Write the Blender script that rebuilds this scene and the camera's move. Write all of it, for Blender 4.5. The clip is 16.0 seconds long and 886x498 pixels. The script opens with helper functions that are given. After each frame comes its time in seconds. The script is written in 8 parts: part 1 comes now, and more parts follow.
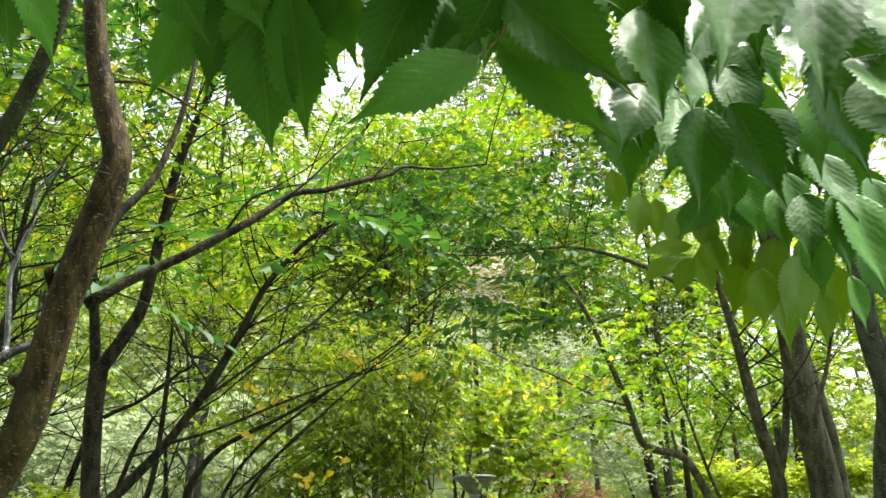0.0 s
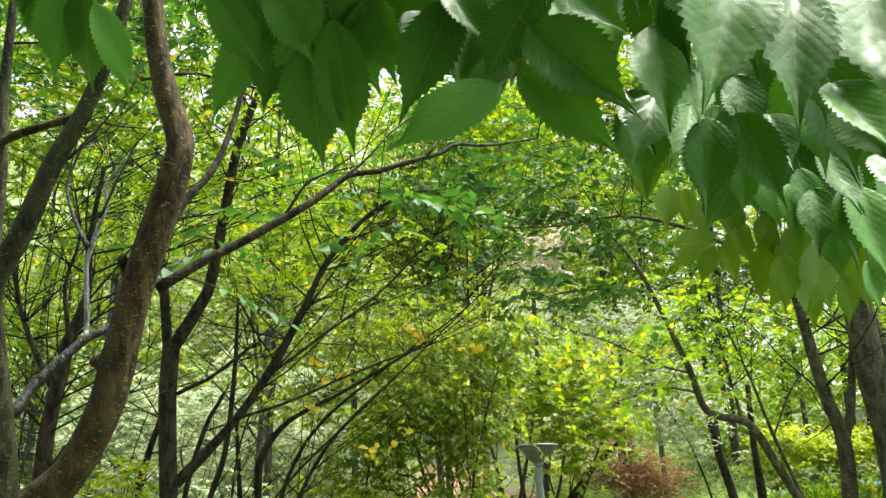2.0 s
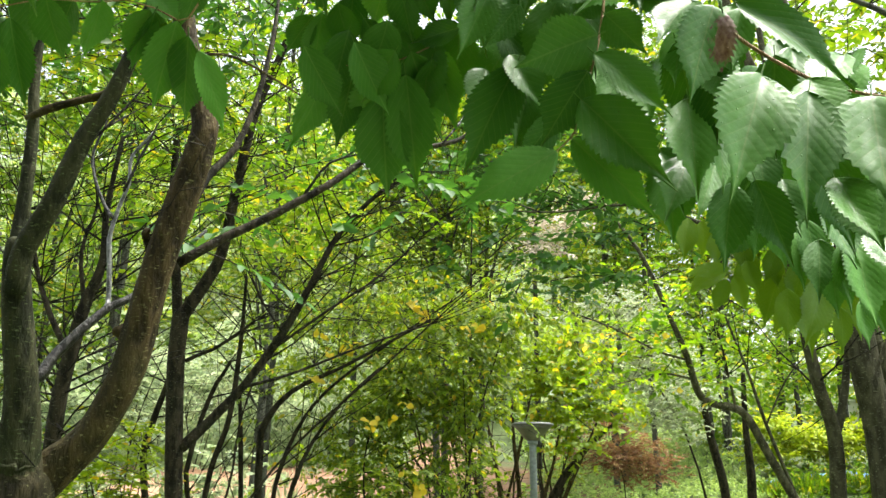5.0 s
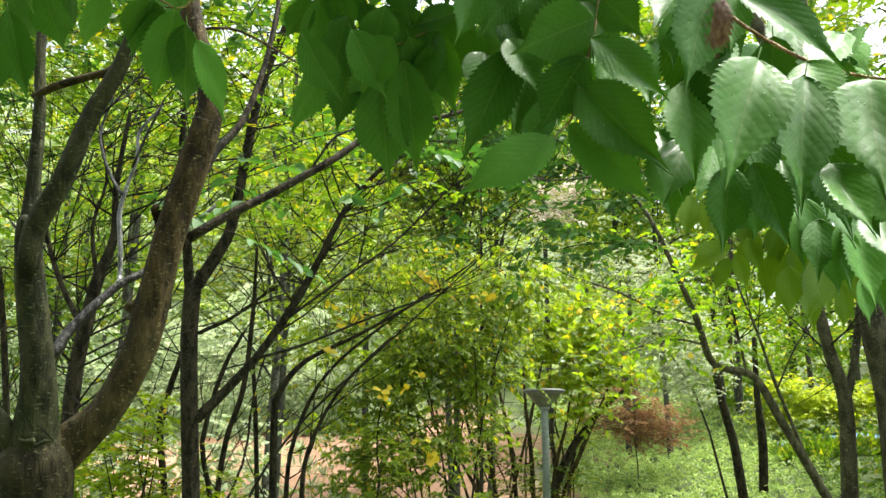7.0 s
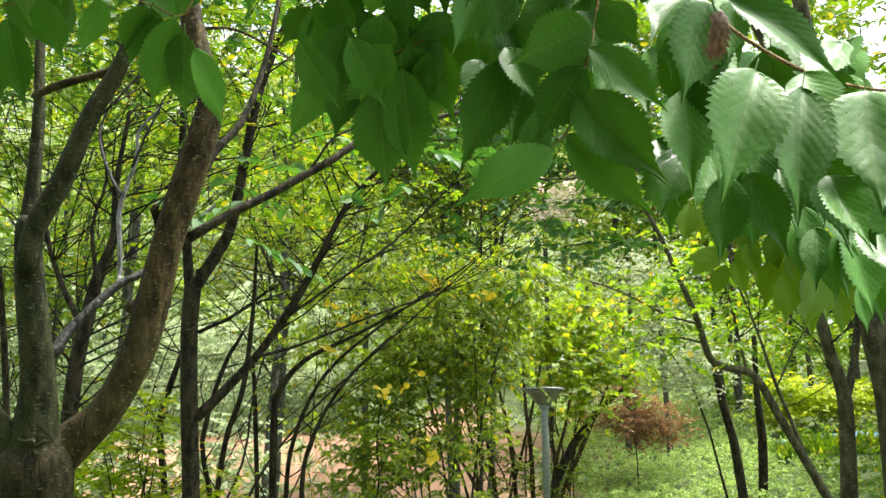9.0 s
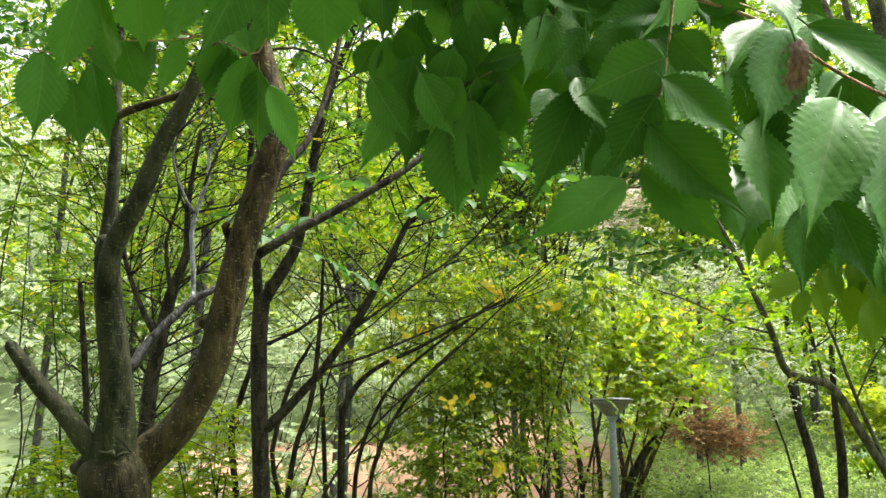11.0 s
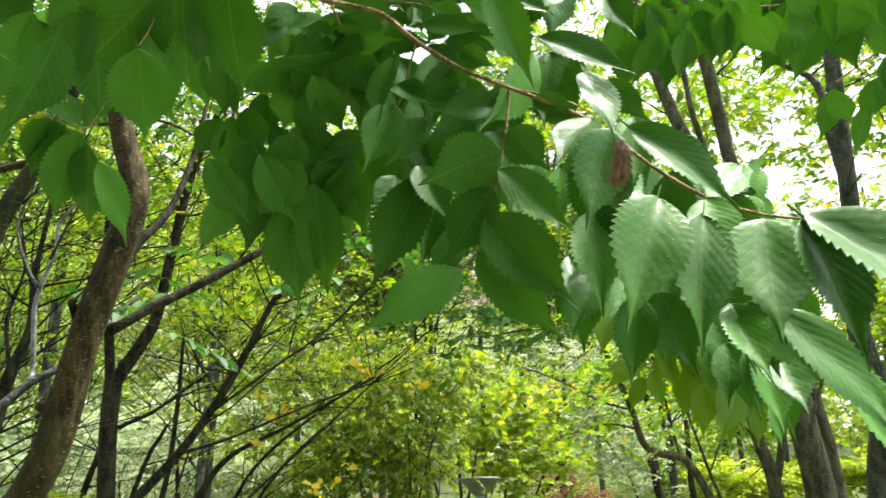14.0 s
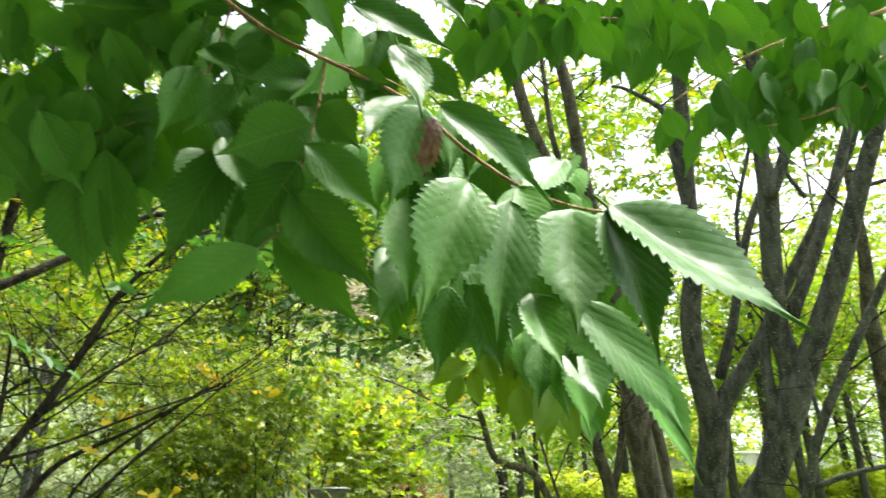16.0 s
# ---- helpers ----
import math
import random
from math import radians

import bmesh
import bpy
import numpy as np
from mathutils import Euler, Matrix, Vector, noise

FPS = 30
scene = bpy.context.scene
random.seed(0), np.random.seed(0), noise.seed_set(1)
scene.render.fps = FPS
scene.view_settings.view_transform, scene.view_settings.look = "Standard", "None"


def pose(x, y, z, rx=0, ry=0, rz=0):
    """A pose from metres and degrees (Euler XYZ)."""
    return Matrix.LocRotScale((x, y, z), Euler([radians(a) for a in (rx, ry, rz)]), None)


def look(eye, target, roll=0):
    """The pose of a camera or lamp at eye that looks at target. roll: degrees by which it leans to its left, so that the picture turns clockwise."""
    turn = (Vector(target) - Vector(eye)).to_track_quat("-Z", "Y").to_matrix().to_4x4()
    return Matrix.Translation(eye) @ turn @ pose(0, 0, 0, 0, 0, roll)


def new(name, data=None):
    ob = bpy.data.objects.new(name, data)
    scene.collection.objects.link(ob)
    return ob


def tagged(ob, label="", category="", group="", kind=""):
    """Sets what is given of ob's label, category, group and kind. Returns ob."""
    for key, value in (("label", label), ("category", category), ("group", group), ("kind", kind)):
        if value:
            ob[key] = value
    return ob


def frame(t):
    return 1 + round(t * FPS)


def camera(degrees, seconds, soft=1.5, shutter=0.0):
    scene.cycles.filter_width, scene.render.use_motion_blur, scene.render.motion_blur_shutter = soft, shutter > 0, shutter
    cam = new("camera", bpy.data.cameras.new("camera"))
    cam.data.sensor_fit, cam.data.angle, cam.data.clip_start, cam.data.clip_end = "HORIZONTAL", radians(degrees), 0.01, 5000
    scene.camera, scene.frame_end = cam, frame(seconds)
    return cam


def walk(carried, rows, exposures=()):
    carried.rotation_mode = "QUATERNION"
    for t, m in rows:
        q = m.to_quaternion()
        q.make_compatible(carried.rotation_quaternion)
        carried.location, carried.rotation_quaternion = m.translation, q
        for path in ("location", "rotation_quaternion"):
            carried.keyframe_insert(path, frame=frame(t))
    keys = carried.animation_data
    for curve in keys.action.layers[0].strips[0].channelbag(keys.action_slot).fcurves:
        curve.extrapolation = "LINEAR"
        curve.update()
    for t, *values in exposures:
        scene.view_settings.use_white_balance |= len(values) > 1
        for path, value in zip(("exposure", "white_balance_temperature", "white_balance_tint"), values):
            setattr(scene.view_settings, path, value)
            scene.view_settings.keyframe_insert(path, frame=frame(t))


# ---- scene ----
cam = camera(57.08, 16.0, 1.5, 0.5)
PATH = [
    (0, pose(0.0227, 0.1668, 1.4692, 109.007, 1.329, -4.767)),
    (0.5, pose(0.0469, 0.1407, 1.4658, 108.83, 1.593, -3.405)),
    (1, pose(0.0616, 0.1326, 1.4662, 108.433, 1.575, -1.49)),
    (1.5, pose(0.0473, 0.1286, 1.4707, 107.737, 1.589, -0.703)),
    (2, pose(0.0336, 0.1054, 1.471, 107.077, 1.734, -0.36)),
    (2.5, pose(0.0264, 0.0794, 1.4721, 106.724, 1.568, -0.241)),
    (3, pose(0.024, 0.0506, 1.4725, 106.17, 1.259, -0.418)),
    (3.5, pose(0.0139, 0.0343, 1.4792, 105.716, 0.579, -0.684)),
    (6, pose(-0.0109, -0.0008, 1.4886, 104.366, -0.797, -0.847)),
    (6.5, pose(-0.0043, -0.0034, 1.4891, 103.261, -0.486, -0.402)),
    (7, pose(0.0, 0.0, 1.5, 103.0, -0.002, -0.0)),
    (7.5, pose(-0.0005, -0.0029, 1.507, 103.032, 0.102, 0.072)),
    (8, pose(0.002, -0.0088, 1.511, 102.968, 0.044, -0.039)),
    (8.5, pose(0.0019, -0.0064, 1.5085, 102.897, 0.029, -0.124)),
    (9, pose(0.0017, -0.0023, 1.5082, 102.845, -0.006, 0.003)),
    (9.5, pose(-0.0062, -0.0011, 1.5116, 102.842, -0.01, 0.418)),
    (10, pose(-0.0092, -0.0068, 1.5195, 102.959, -0.323, 2.016)),
    (10.2, pose(-0.0101, -0.0096, 1.5218, 103.148, -0.423, 2.627)),
    (11.2, pose(-0.003, -0.006, 1.526, 103.483, -0.404, 4.600)),
    (12.3, pose(0.0034, -0.0016, 1.5295, 103.818, -0.385, 3.079)),
    (12.5, pose(0.0061, -0.0034, 1.5309, 103.867, -0.134, 1.96)),
    (13, pose(0.0114, -0.0028, 1.5359, 105.074, 0.377, -0.303)),
    (13.5, pose(0.0141, -0.0026, 1.5368, 107.507, 0.897, -2.016)),
    (14, pose(0.0202, 0.002, 1.5363, 108.755, 1.396, -4.316)),
    (14.5, pose(0.0286, -0.0014, 1.5362, 109.407, 1.339, -6.098)),
    (15, pose(0.038, 0.0025, 1.5367, 109.654, 1.067, -7.813)),
    (15.5, pose(0.0483, 0.0116, 1.5336, 109.671, 1.258, -10.781)),
    (16, pose(0.0657, 0.0358, 1.5296, 109.218, 1.787, -14.22)),
]
walk(cam, PATH, [(0.0, 1.71), (3.0, 1.80), (6.0, 1.82), (12.5, 1.85), (16.0, 1.92)])

# ---- daylight: a bright, lightly overcast sky after rain ----
world = bpy.data.worlds.new("sky")
scene.world = world
world.use_nodes = True
wt = world.node_tree
sky = wt.nodes.new("ShaderNodeTexSky")
sky.sky_type, sky.sun_disc = "NISHITA", False
sky.sun_elevation, sky.sun_rotation = radians(68), radians(86)
sky.dust_density, sky.air_density = 4.0, 1.0
soft_sky = wt.nodes.new("ShaderNodeHueSaturation")
soft_sky.inputs["Saturation"].default_value = 0.3
wt.links.new(sky.outputs[0], soft_sky.inputs["Color"])
wt.links.new(soft_sky.outputs[0], wt.nodes["Background"].inputs["Color"])
wt.nodes["Background"].inputs["Strength"].default_value = 0.148
sun = new("sun", bpy.data.lights.new("sun", "SUN"))
sun.data.energy, sun.data.angle, sun.data.color = 3.2, radians(25), (1.0, 0.97, 0.88)
sun.matrix_world = look((7, 0.5, 17), (0, 0, 0))


# ---- materials ----
def nodes_of(name):
    m = bpy.data.materials.new(name)
    m.use_nodes = True
    return m, m.node_tree.nodes, m.node_tree.links, m.node_tree.nodes["Principled BSDF"]


def ramp(nt, stops):
    r = nt.new("ShaderNodeValToRGB")
    el = r.color_ramp.elements
    while len(el) < len(stops):
        el.new(0.5)
    for e, (at, c) in zip(el, stops):
        e.position, e.color = at, (*c, 1)
    return r


def mathn(nt, ln, op, a, b):
    n = nt.new("ShaderNodeMath")
    n.operation = op
    for k, v in ((0, a), (1, b)):
        if isinstance(v, (int, float)):
            n.inputs[k].default_value = v
        else:
            ln.new(v, n.inputs[k])
    return n.outputs[0]


def noise_tex(nt, ln, scale, detail=4, coord=None):
    n = nt.new("ShaderNodeTexNoise")
    n.inputs["Scale"].default_value, n.inputs["Detail"].default_value = scale, detail
    if coord is not None:
        ln.new(coord, n.inputs["Vector"])
    return n


def bump_to(nt, ln, bsdf, height, strength, distance):
    b = nt.new("ShaderNodeBump")
    b.inputs["Strength"].default_value, b.inputs["Distance"].default_value = strength, distance
    ln.new(height, b.inputs["Height"])
    ln.new(b.outputs[0], bsdf.inputs["Normal"])
    return b


def thin_leaf(m, nt, ln, bsdf, colour, share, glow):
    """Lets daylight pass through a leaf: the surface mixed with its translucence."""
    tr, mix, tint = nt.new("ShaderNodeBsdfTranslucent"), nt.new("ShaderNodeMixShader"), nt.new("ShaderNodeMix")
    tint.data_type, tint.blend_type = "RGBA", "MULTIPLY"
    tint.inputs["Factor"].default_value = 1.0
    ln.new(colour, tint.inputs["A"])
    tint.inputs["B"].default_value = (*glow, 1)
    ln.new(tint.outputs["Result"], tr.inputs["Color"])
    mix.inputs["Fac"].default_value = share
    ln.new(bsdf.outputs[0], mix.inputs[1])
    ln.new(tr.outputs[0], mix.inputs[2])
    ln.new(mix.outputs[0], nt["Material Output"].inputs["Surface"])


def crown_leaf(name, stops, share=0.5, glow=(2.13, 2.11, 0.30), rough=0.58):
    m, nt, ln, b = nodes_of(name)
    geo = nt.new("ShaderNodeNewGeometry")
    r = ramp(nt, stops)
    ln.new(geo.outputs["Random Per Island"], r.inputs[0])
    big = noise_tex(nt, ln, 1.3, 2)
    mixed = nt.new("ShaderNodeMix")
    mixed.data_type, mixed.blend_type = "RGBA", "MULTIPLY"
    mixed.inputs["Factor"].default_value = 0.5
    shade = ramp(nt, [(0.3, (0.55, 0.6, 0.5)), (0.7, (1.25, 1.2, 1.1))])
    co = nt.new("ShaderNodeTexCoord")
    ln.new(co.outputs["Object"], big.inputs["Vector"])
    ln.new(big.outputs[0], shade.inputs[0])
    ln.new(r.outputs[0], mixed.inputs["A"])
    ln.new(shade.outputs[0], mixed.inputs["B"])
    ln.new(mixed.outputs["Result"], b.inputs["Base Color"])
    b.inputs["Roughness"].default_value = rough
    thin_leaf(m, nt, ln, b, mixed.outputs["Result"], share, glow)
    return m


def near_leaf(name, deep, light, spot=False, share=0.24, glow=(1.3, 1.25, 0.22)):
    """A large serrated leaf: veins along its own layout, wet gloss, fine puckering."""
    m, nt, ln, b = nodes_of(name)
    uv, sep = nt.new("ShaderNodeUVMap"), nt.new("ShaderNodeSeparateXYZ")
    uv.uv_map = "leaf"
    ln.new(uv.outputs[0], sep.inputs[0])
    across = mathn(nt, ln, "ABSOLUTE", mathn(nt, ln, "SUBTRACT", sep.outputs[0], 0.5), 0)
    ph = mathn(nt, ln, "SUBTRACT", mathn(nt, ln, "MULTIPLY", sep.outputs[1], 11.0), mathn(nt, ln, "MULTIPLY", across, 7.5))
    tri = mathn(nt, ln, "PINGPONG", ph, 0.5)
    side = nt.new("ShaderNodeMapRange")
    ln.new(tri, side.inputs[0])
    side.inputs[1].default_value, side.inputs[2].default_value = 0.0, 0.09
    side.inputs[3].default_value, side.inputs[4].default_value = 1.0, 0.0
    mid = nt.new("ShaderNodeMapRange")
    ln.new(across, mid.inputs[0])
    mid.inputs[1].default_value, mid.inputs[2].default_value = 0.004, 0.022
    mid.inputs[3].default_value, mid.inputs[4].default_value = 1.0, 0.0
    vein = mathn(nt, ln, "MAXIMUM", mathn(nt, ln, "MULTIPLY", side.outputs[0], 0.30), mathn(nt, ln, "MULTIPLY", mid.outputs[0], 0.4))
    info = nt.new("ShaderNodeObjectInfo")
    base = ramp(nt, [(0.0, deep), (1.0, light)])
    co = nt.new("ShaderNodeTexCoord")
    patch = noise_tex(nt, ln, 2.5, 4, co.outputs["Object"])
    ln.new(mathn(nt, ln, "ADD", mathn(nt, ln, "MULTIPLY", info.outputs["Random"], 0.6), mathn(nt, ln, "MULTIPLY", patch.outputs[0], 0.45)), base.inputs[0])
    mixv = nt.new("ShaderNodeMix")
    mixv.data_type = "RGBA"
    ln.new(vein, mixv.inputs["Factor"])
    ln.new(base.outputs[0], mixv.inputs["A"])
    mixv.inputs["B"].default_value = (0.16, 0.27, 0.06, 1)
    col = mixv.outputs["Result"]
    speck = noise_tex(nt, ln, 38, 2, co.outputs["Object"])
    dots = ramp(nt, [(0.70, (0, 0, 0)), (0.76, (1, 1, 1))])
    ln.new(speck.outputs[0], dots.inputs[0])
    mixd = nt.new("ShaderNodeMix")
    mixd.data_type = "RGBA"
    ln.new(mathn(nt, ln, "MULTIPLY", dots.outputs[0], 0.5), mixd.inputs["Factor"])
    ln.new(col, mixd.inputs["A"])
    mixd.inputs["B"].default_value = (0.05, 0.045, 0.015, 1)
    col = mixd.outputs["Result"]
    if spot:
        dist = nt.new("ShaderNodeVectorMath")
        dist.operation = "DISTANCE"
        wob = noise_tex(nt, ln, 9, 3, co.outputs["Object"])
        ln.new(uv.outputs[0], dist.inputs[0])
        dist.inputs[1].default_value = (0.13, 0.30, 0)
        edge = mathn(nt, ln, "ADD", dist.outputs["Value"], mathn(nt, ln, "MULTIPLY", wob.outputs[0], 0.5))
        dead = ramp(nt, [(0.49, (1, 1, 1)), (0.54, (0, 0, 0))])
        ln.new(edge, dead.inputs[0])
        mixs = nt.new("ShaderNodeMix")
        mixs.data_type = "RGBA"
        ln.new(dead.outputs[0], mixs.inputs["Factor"])
        ln.new(col, mixs.inputs["A"])
        brown = ramp(nt, [(0.35, (0.09, 0.035, 0.03)), (0.6, (0.24, 0.15, 0.13))])
        ln.new(wob.outputs[0], brown.inputs[0])
        ln.new(brown.outputs[0], mixs.inputs["B"])
        col = mixs.outputs["Result"]
    ln.new(col, b.inputs["Base Color"])
    wet = noise_tex(nt, ln, 6, 5, co.outputs["Object"])
    rg = ramp(nt, [(0.36, (0.40, 0.40, 0.40)), (0.62, (0.70, 0.70, 0.70))])
    ln.new(wet.outputs[0], rg.inputs[0])
    ln.new(rg.outputs[0], b.inputs["Roughness"])
    even = nt.new("ShaderNodeMapping")  # the same grain along and across the blade
    even.inputs["Scale"].default_value = (0.45, 1, 1)
    ln.new(co.outputs["Object"], even.inputs[0])
    pucker = noise_tex(nt, ln, 26, 3, even.outputs[0])
    sag = noise_tex(nt, ln, 6, 2, even.outputs[0])
    # sparse rain drops, each on its own cell
    drop = nt.new("ShaderNodeTexVoronoi")
    drop.inputs["Scale"].default_value = 24
    ln.new(even.outputs[0], drop.inputs["Vector"])
    bead = ramp(nt, [(0.07, (1, 1, 1)), (0.15, (0, 0, 0))])
    ln.new(drop.outputs["Distance"], bead.inputs[0])
    some = mathn(nt, ln, "GREATER_THAN", drop.outputs["Color"], 0.66)
    # the blade swells between its side veins
    swell = mathn(nt, ln, "SINE", mathn(nt, ln, "MULTIPLY", tri, math.pi), 0)
    h = mathn(nt, ln, "ADD", mathn(nt, ln, "MULTIPLY", swell, 0.035), mathn(nt, ln, "MULTIPLY", pucker.outputs[0], 0.09))
    h = mathn(nt, ln, "ADD", h, mathn(nt, ln, "MULTIPLY", sag.outputs[0], 0.5))
    h = mathn(nt, ln, "ADD", h, mathn(nt, ln, "MULTIPLY", mathn(nt, ln, "MULTIPLY", bead.outputs[0], some), 0.5))
    b.inputs["Specular IOR Level"].default_value = 0.22
    b.inputs["Coat Weight"].default_value, b.inputs["Coat Roughness"].default_value = 0.10, 0.14
    bump_to(nt, ln, b, h, 0.8, 0.0024)
    thin_leaf(m, nt, ln, b, col, share, glow)
    return m


def bark(name, dark, light, scale=18.0, rough=0.8, lichen=(0.22, 0.24, 0.18), shine=0.15):
    m, nt, ln, b = nodes_of(name)
    co = nt.new("ShaderNodeTexCoord")
    mp = nt.new("ShaderNodeMapping")
    mp.inputs["Scale"].default_value = (1, 1, 0.4)
    ln.new(co.outputs["Object"], mp.inputs[0])
    n1 = noise_tex(nt, ln, scale, 7, mp.outputs[0])
    n2 = noise_tex(nt, ln, 3.0, 4, co.outputs["Object"])
    r = ramp(nt, [(0.40, dark), (0.60, light)])
    ln.new(n1.outputs[0], r.inputs[0])
    patch = ramp(nt, [(0.52, (0, 0, 0)), (0.68, (1, 1, 1))])
    ln.new(n2.outputs[0], patch.inputs[0])
    mix = nt.new("ShaderNodeMix")
    mix.data_type = "RGBA"
    ln.new(mathn(nt, ln, "MULTIPLY", patch.outputs[0], 0.35), mix.inputs["Factor"])
    ln.new(r.outputs[0], mix.inputs["A"])
    mix.inputs["B"].default_value = (*lichen, 1)
    band = nt.new("ShaderNodeMapping")
    band.inputs["Scale"].default_value = (1, 1, 2.6)
    ln.new(co.outputs["Object"], band.inputs[0])
    fleck = noise_tex(nt, ln, 55, 3, band.outputs[0])
    fl = ramp(nt, [(0.60, (0, 0, 0)), (0.74, (1, 1, 1))])
    ln.new(fleck.outputs[0], fl.inputs[0])
    mix2 = nt.new("ShaderNodeMix")
    mix2.data_type = "RGBA"
    ln.new(mathn(nt, ln, "MULTIPLY", fl.outputs[0], 0.6), mix2.inputs["Factor"])
    ln.new(mix.outputs["Result"], mix2.inputs["A"])
    mix2.inputs["B"].default_value = (*[c * 3.6 + 0.015 for c in lichen], 1)
    ln.new(mix2.outputs["Result"], b.inputs["Base Color"])
    b.inputs["Roughness"].default_value, b.inputs["Specular IOR Level"].default_value = rough, shine
    n3 = noise_tex(nt, ln, scale * 3.5, 5, mp.outputs[0])
    bump_to(nt, ln, b, mathn(nt, ln, "ADD", n1.outputs[0], mathn(nt, ln, "MULTIPLY", n3.outputs[0], 0.4)), 1.0, 0.02)
    return m


def plain(name, colour, rough, metal=0.0, grain=30.0, amount=0.25):
    m, nt, ln, b = nodes_of(name)
    co = nt.new("ShaderNodeTexCoord")
    n = noise_tex(nt, ln, grain, 5, co.outputs["Object"])
    lo = tuple(c * (1 - amount) for c in colour)
    hi = tuple(min(1, c * (1 + amount)) for c in colour)
    r = ramp(nt, [(0.3, lo), (0.7, hi)])
    ln.new(n.outputs[0], r.inputs[0])
    ln.new(r.outputs[0], b.inputs["Base Color"])
    b.inputs["Roughness"].default_value, b.inputs["Metallic"].default_value = rough, metal
    bump_to(nt, ln, b, n.outputs[0], 0.15, 0.002)
    return m


G = near_leaf("leaf_green", (0.020, 0.095, 0.009), (0.105, 0.295, 0.034), share=0.1)
# lower rear leaves: their backlit yellow is put into this second leaf colour
BACKLIT = near_leaf("leaf_backlit", (0.075, 0.17, 0.015), (0.15, 0.29, 0.035), share=0.45, glow=(1.7, 1.35, 0.25))
SPOT = near_leaf("leaf_blemished", (0.03, 0.12, 0.016), (0.075, 0.23, 0.036), spot=True)
bark_rough = bark("bark_brown", (0.018, 0.013, 0.005), (0.060, 0.043, 0.017), 24, lichen=(0.062, 0.060, 0.023))
bark_foot = bark("bark_foot", (0.012, 0.0105, 0.005), (0.041, 0.035, 0.016), 24, lichen=(0.046, 0.047, 0.019))
bark_mossy = bark("bark_mossy", (0.012, 0.0135, 0.006), (0.038, 0.039, 0.018), 24, lichen=(0.040, 0.052, 0.020))
bark_olive = bark("bark_olive", (0.034, 0.032, 0.018), (0.085, 0.080, 0.048), 22, lichen=(0.085, 0.09, 0.055))
bark_wet = bark("bark_wet", (0.006, 0.006, 0.004), (0.016, 0.016, 0.011), 40, 0.5, (0.014, 0.015, 0.011), 0.3)
bark_silver = bark("bark_silver", (0.05, 0.052, 0.05), (0.15, 0.155, 0.15), 40, 0.3, (0.16, 0.165, 0.16), 0.5)
bark_dark = bark("bark_dark", (0.008, 0.007, 0.004), (0.038, 0.031, 0.019), 26, lichen=(0.04, 0.042, 0.026))
bark_grey = bark("bark_grey", (0.030, 0.032, 0.024), (0.075, 0.078, 0.058), 22, lichen=(0.085, 0.095, 0.068))
twig_bark = bark("bark_twig", (0.28, 0.165, 0.075), (0.48, 0.32, 0.165), 60, 0.5, (0.16, 0.12, 0.06))
fine_twig = bark("bark_fine", (0.006, 0.005, 0.004), (0.024, 0.019, 0.013), 40, lichen=(0.03, 0.03, 0.02))
lush = crown_leaf("foliage_lush", [(0.0, (0.045, 0.10, 0.014)), (0.6, (0.09, 0.165, 0.02)), (0.93, (0.16, 0.21, 0.032)), (0.97, (0.30, 0.26, 0.04))])
bright = crown_leaf("foliage_bright", [(0.0, (0.065, 0.14, 0.014)), (0.7, (0.13, 0.225, 0.022)), (0.95, (0.21, 0.28, 0.03)), (0.985, (0.40, 0.31, 0.04))], 0.55)
fresh = crown_leaf("foliage_fresh", [(0.0, (0.15, 0.24, 0.018)), (0.7, (0.22, 0.31, 0.024)), (0.94, (0.27, 0.33, 0.03)), (0.985, (0.45, 0.33, 0.03))], 0.66, (1.8, 1.75, 0.40))
olive = crown_leaf("foliage_olive", [(0.0, (0.075, 0.13, 0.022)), (0.6, (0.14, 0.21, 0.036)), (0.95, (0.22, 0.27, 0.05)), (0.99, (0.42, 0.30, 0.04))], 0.5)
# haze over the farther trees is put into this paler leaf colour
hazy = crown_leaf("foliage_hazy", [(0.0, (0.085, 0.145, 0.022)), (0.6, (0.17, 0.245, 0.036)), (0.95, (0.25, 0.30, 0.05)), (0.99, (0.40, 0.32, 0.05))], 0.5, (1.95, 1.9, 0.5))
deep = crown_leaf("foliage_deep", [(0.0, (0.03, 0.09, 0.018)), (0.7, (0.05, 0.135, 0.026)), (1.0, (0.08, 0.17, 0.03))], 0.34, (1.5, 1.6, 0.7))
# distance haze and brightness of the bank are put into this leaf colour
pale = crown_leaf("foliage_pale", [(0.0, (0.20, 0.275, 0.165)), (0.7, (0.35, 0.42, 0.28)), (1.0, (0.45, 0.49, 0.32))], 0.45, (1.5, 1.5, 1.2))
silver = crown_leaf("foliage_silver", [(0.0, (0.20, 0.26, 0.17)), (0.7, (0.34, 0.40, 0.29)), (1.0, (0.50, 0.53, 0.44))], 0.45, (1.5, 1.45, 1.2), 0.4)
rust = crown_leaf("foliage_rust", [(0.0, (0.17, 0.085, 0.035)), (0.7, (0.30, 0.16, 0.085)), (1.0, (0.22, 0.20, 0.07))], 0.4, (1.4, 1.3, 1.1))
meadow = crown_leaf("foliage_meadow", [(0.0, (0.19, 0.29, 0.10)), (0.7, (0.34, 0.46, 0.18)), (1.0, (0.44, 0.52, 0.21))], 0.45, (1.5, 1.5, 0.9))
hedge_leaf = crown_leaf("foliage_hedge", [(0.0, (0.22, 0.31, 0.025)), (0.7, (0.35, 0.44, 0.035)), (1.0, (0.45, 0.50, 0.05))], 0.5, (1.7, 1.6, 0.6))
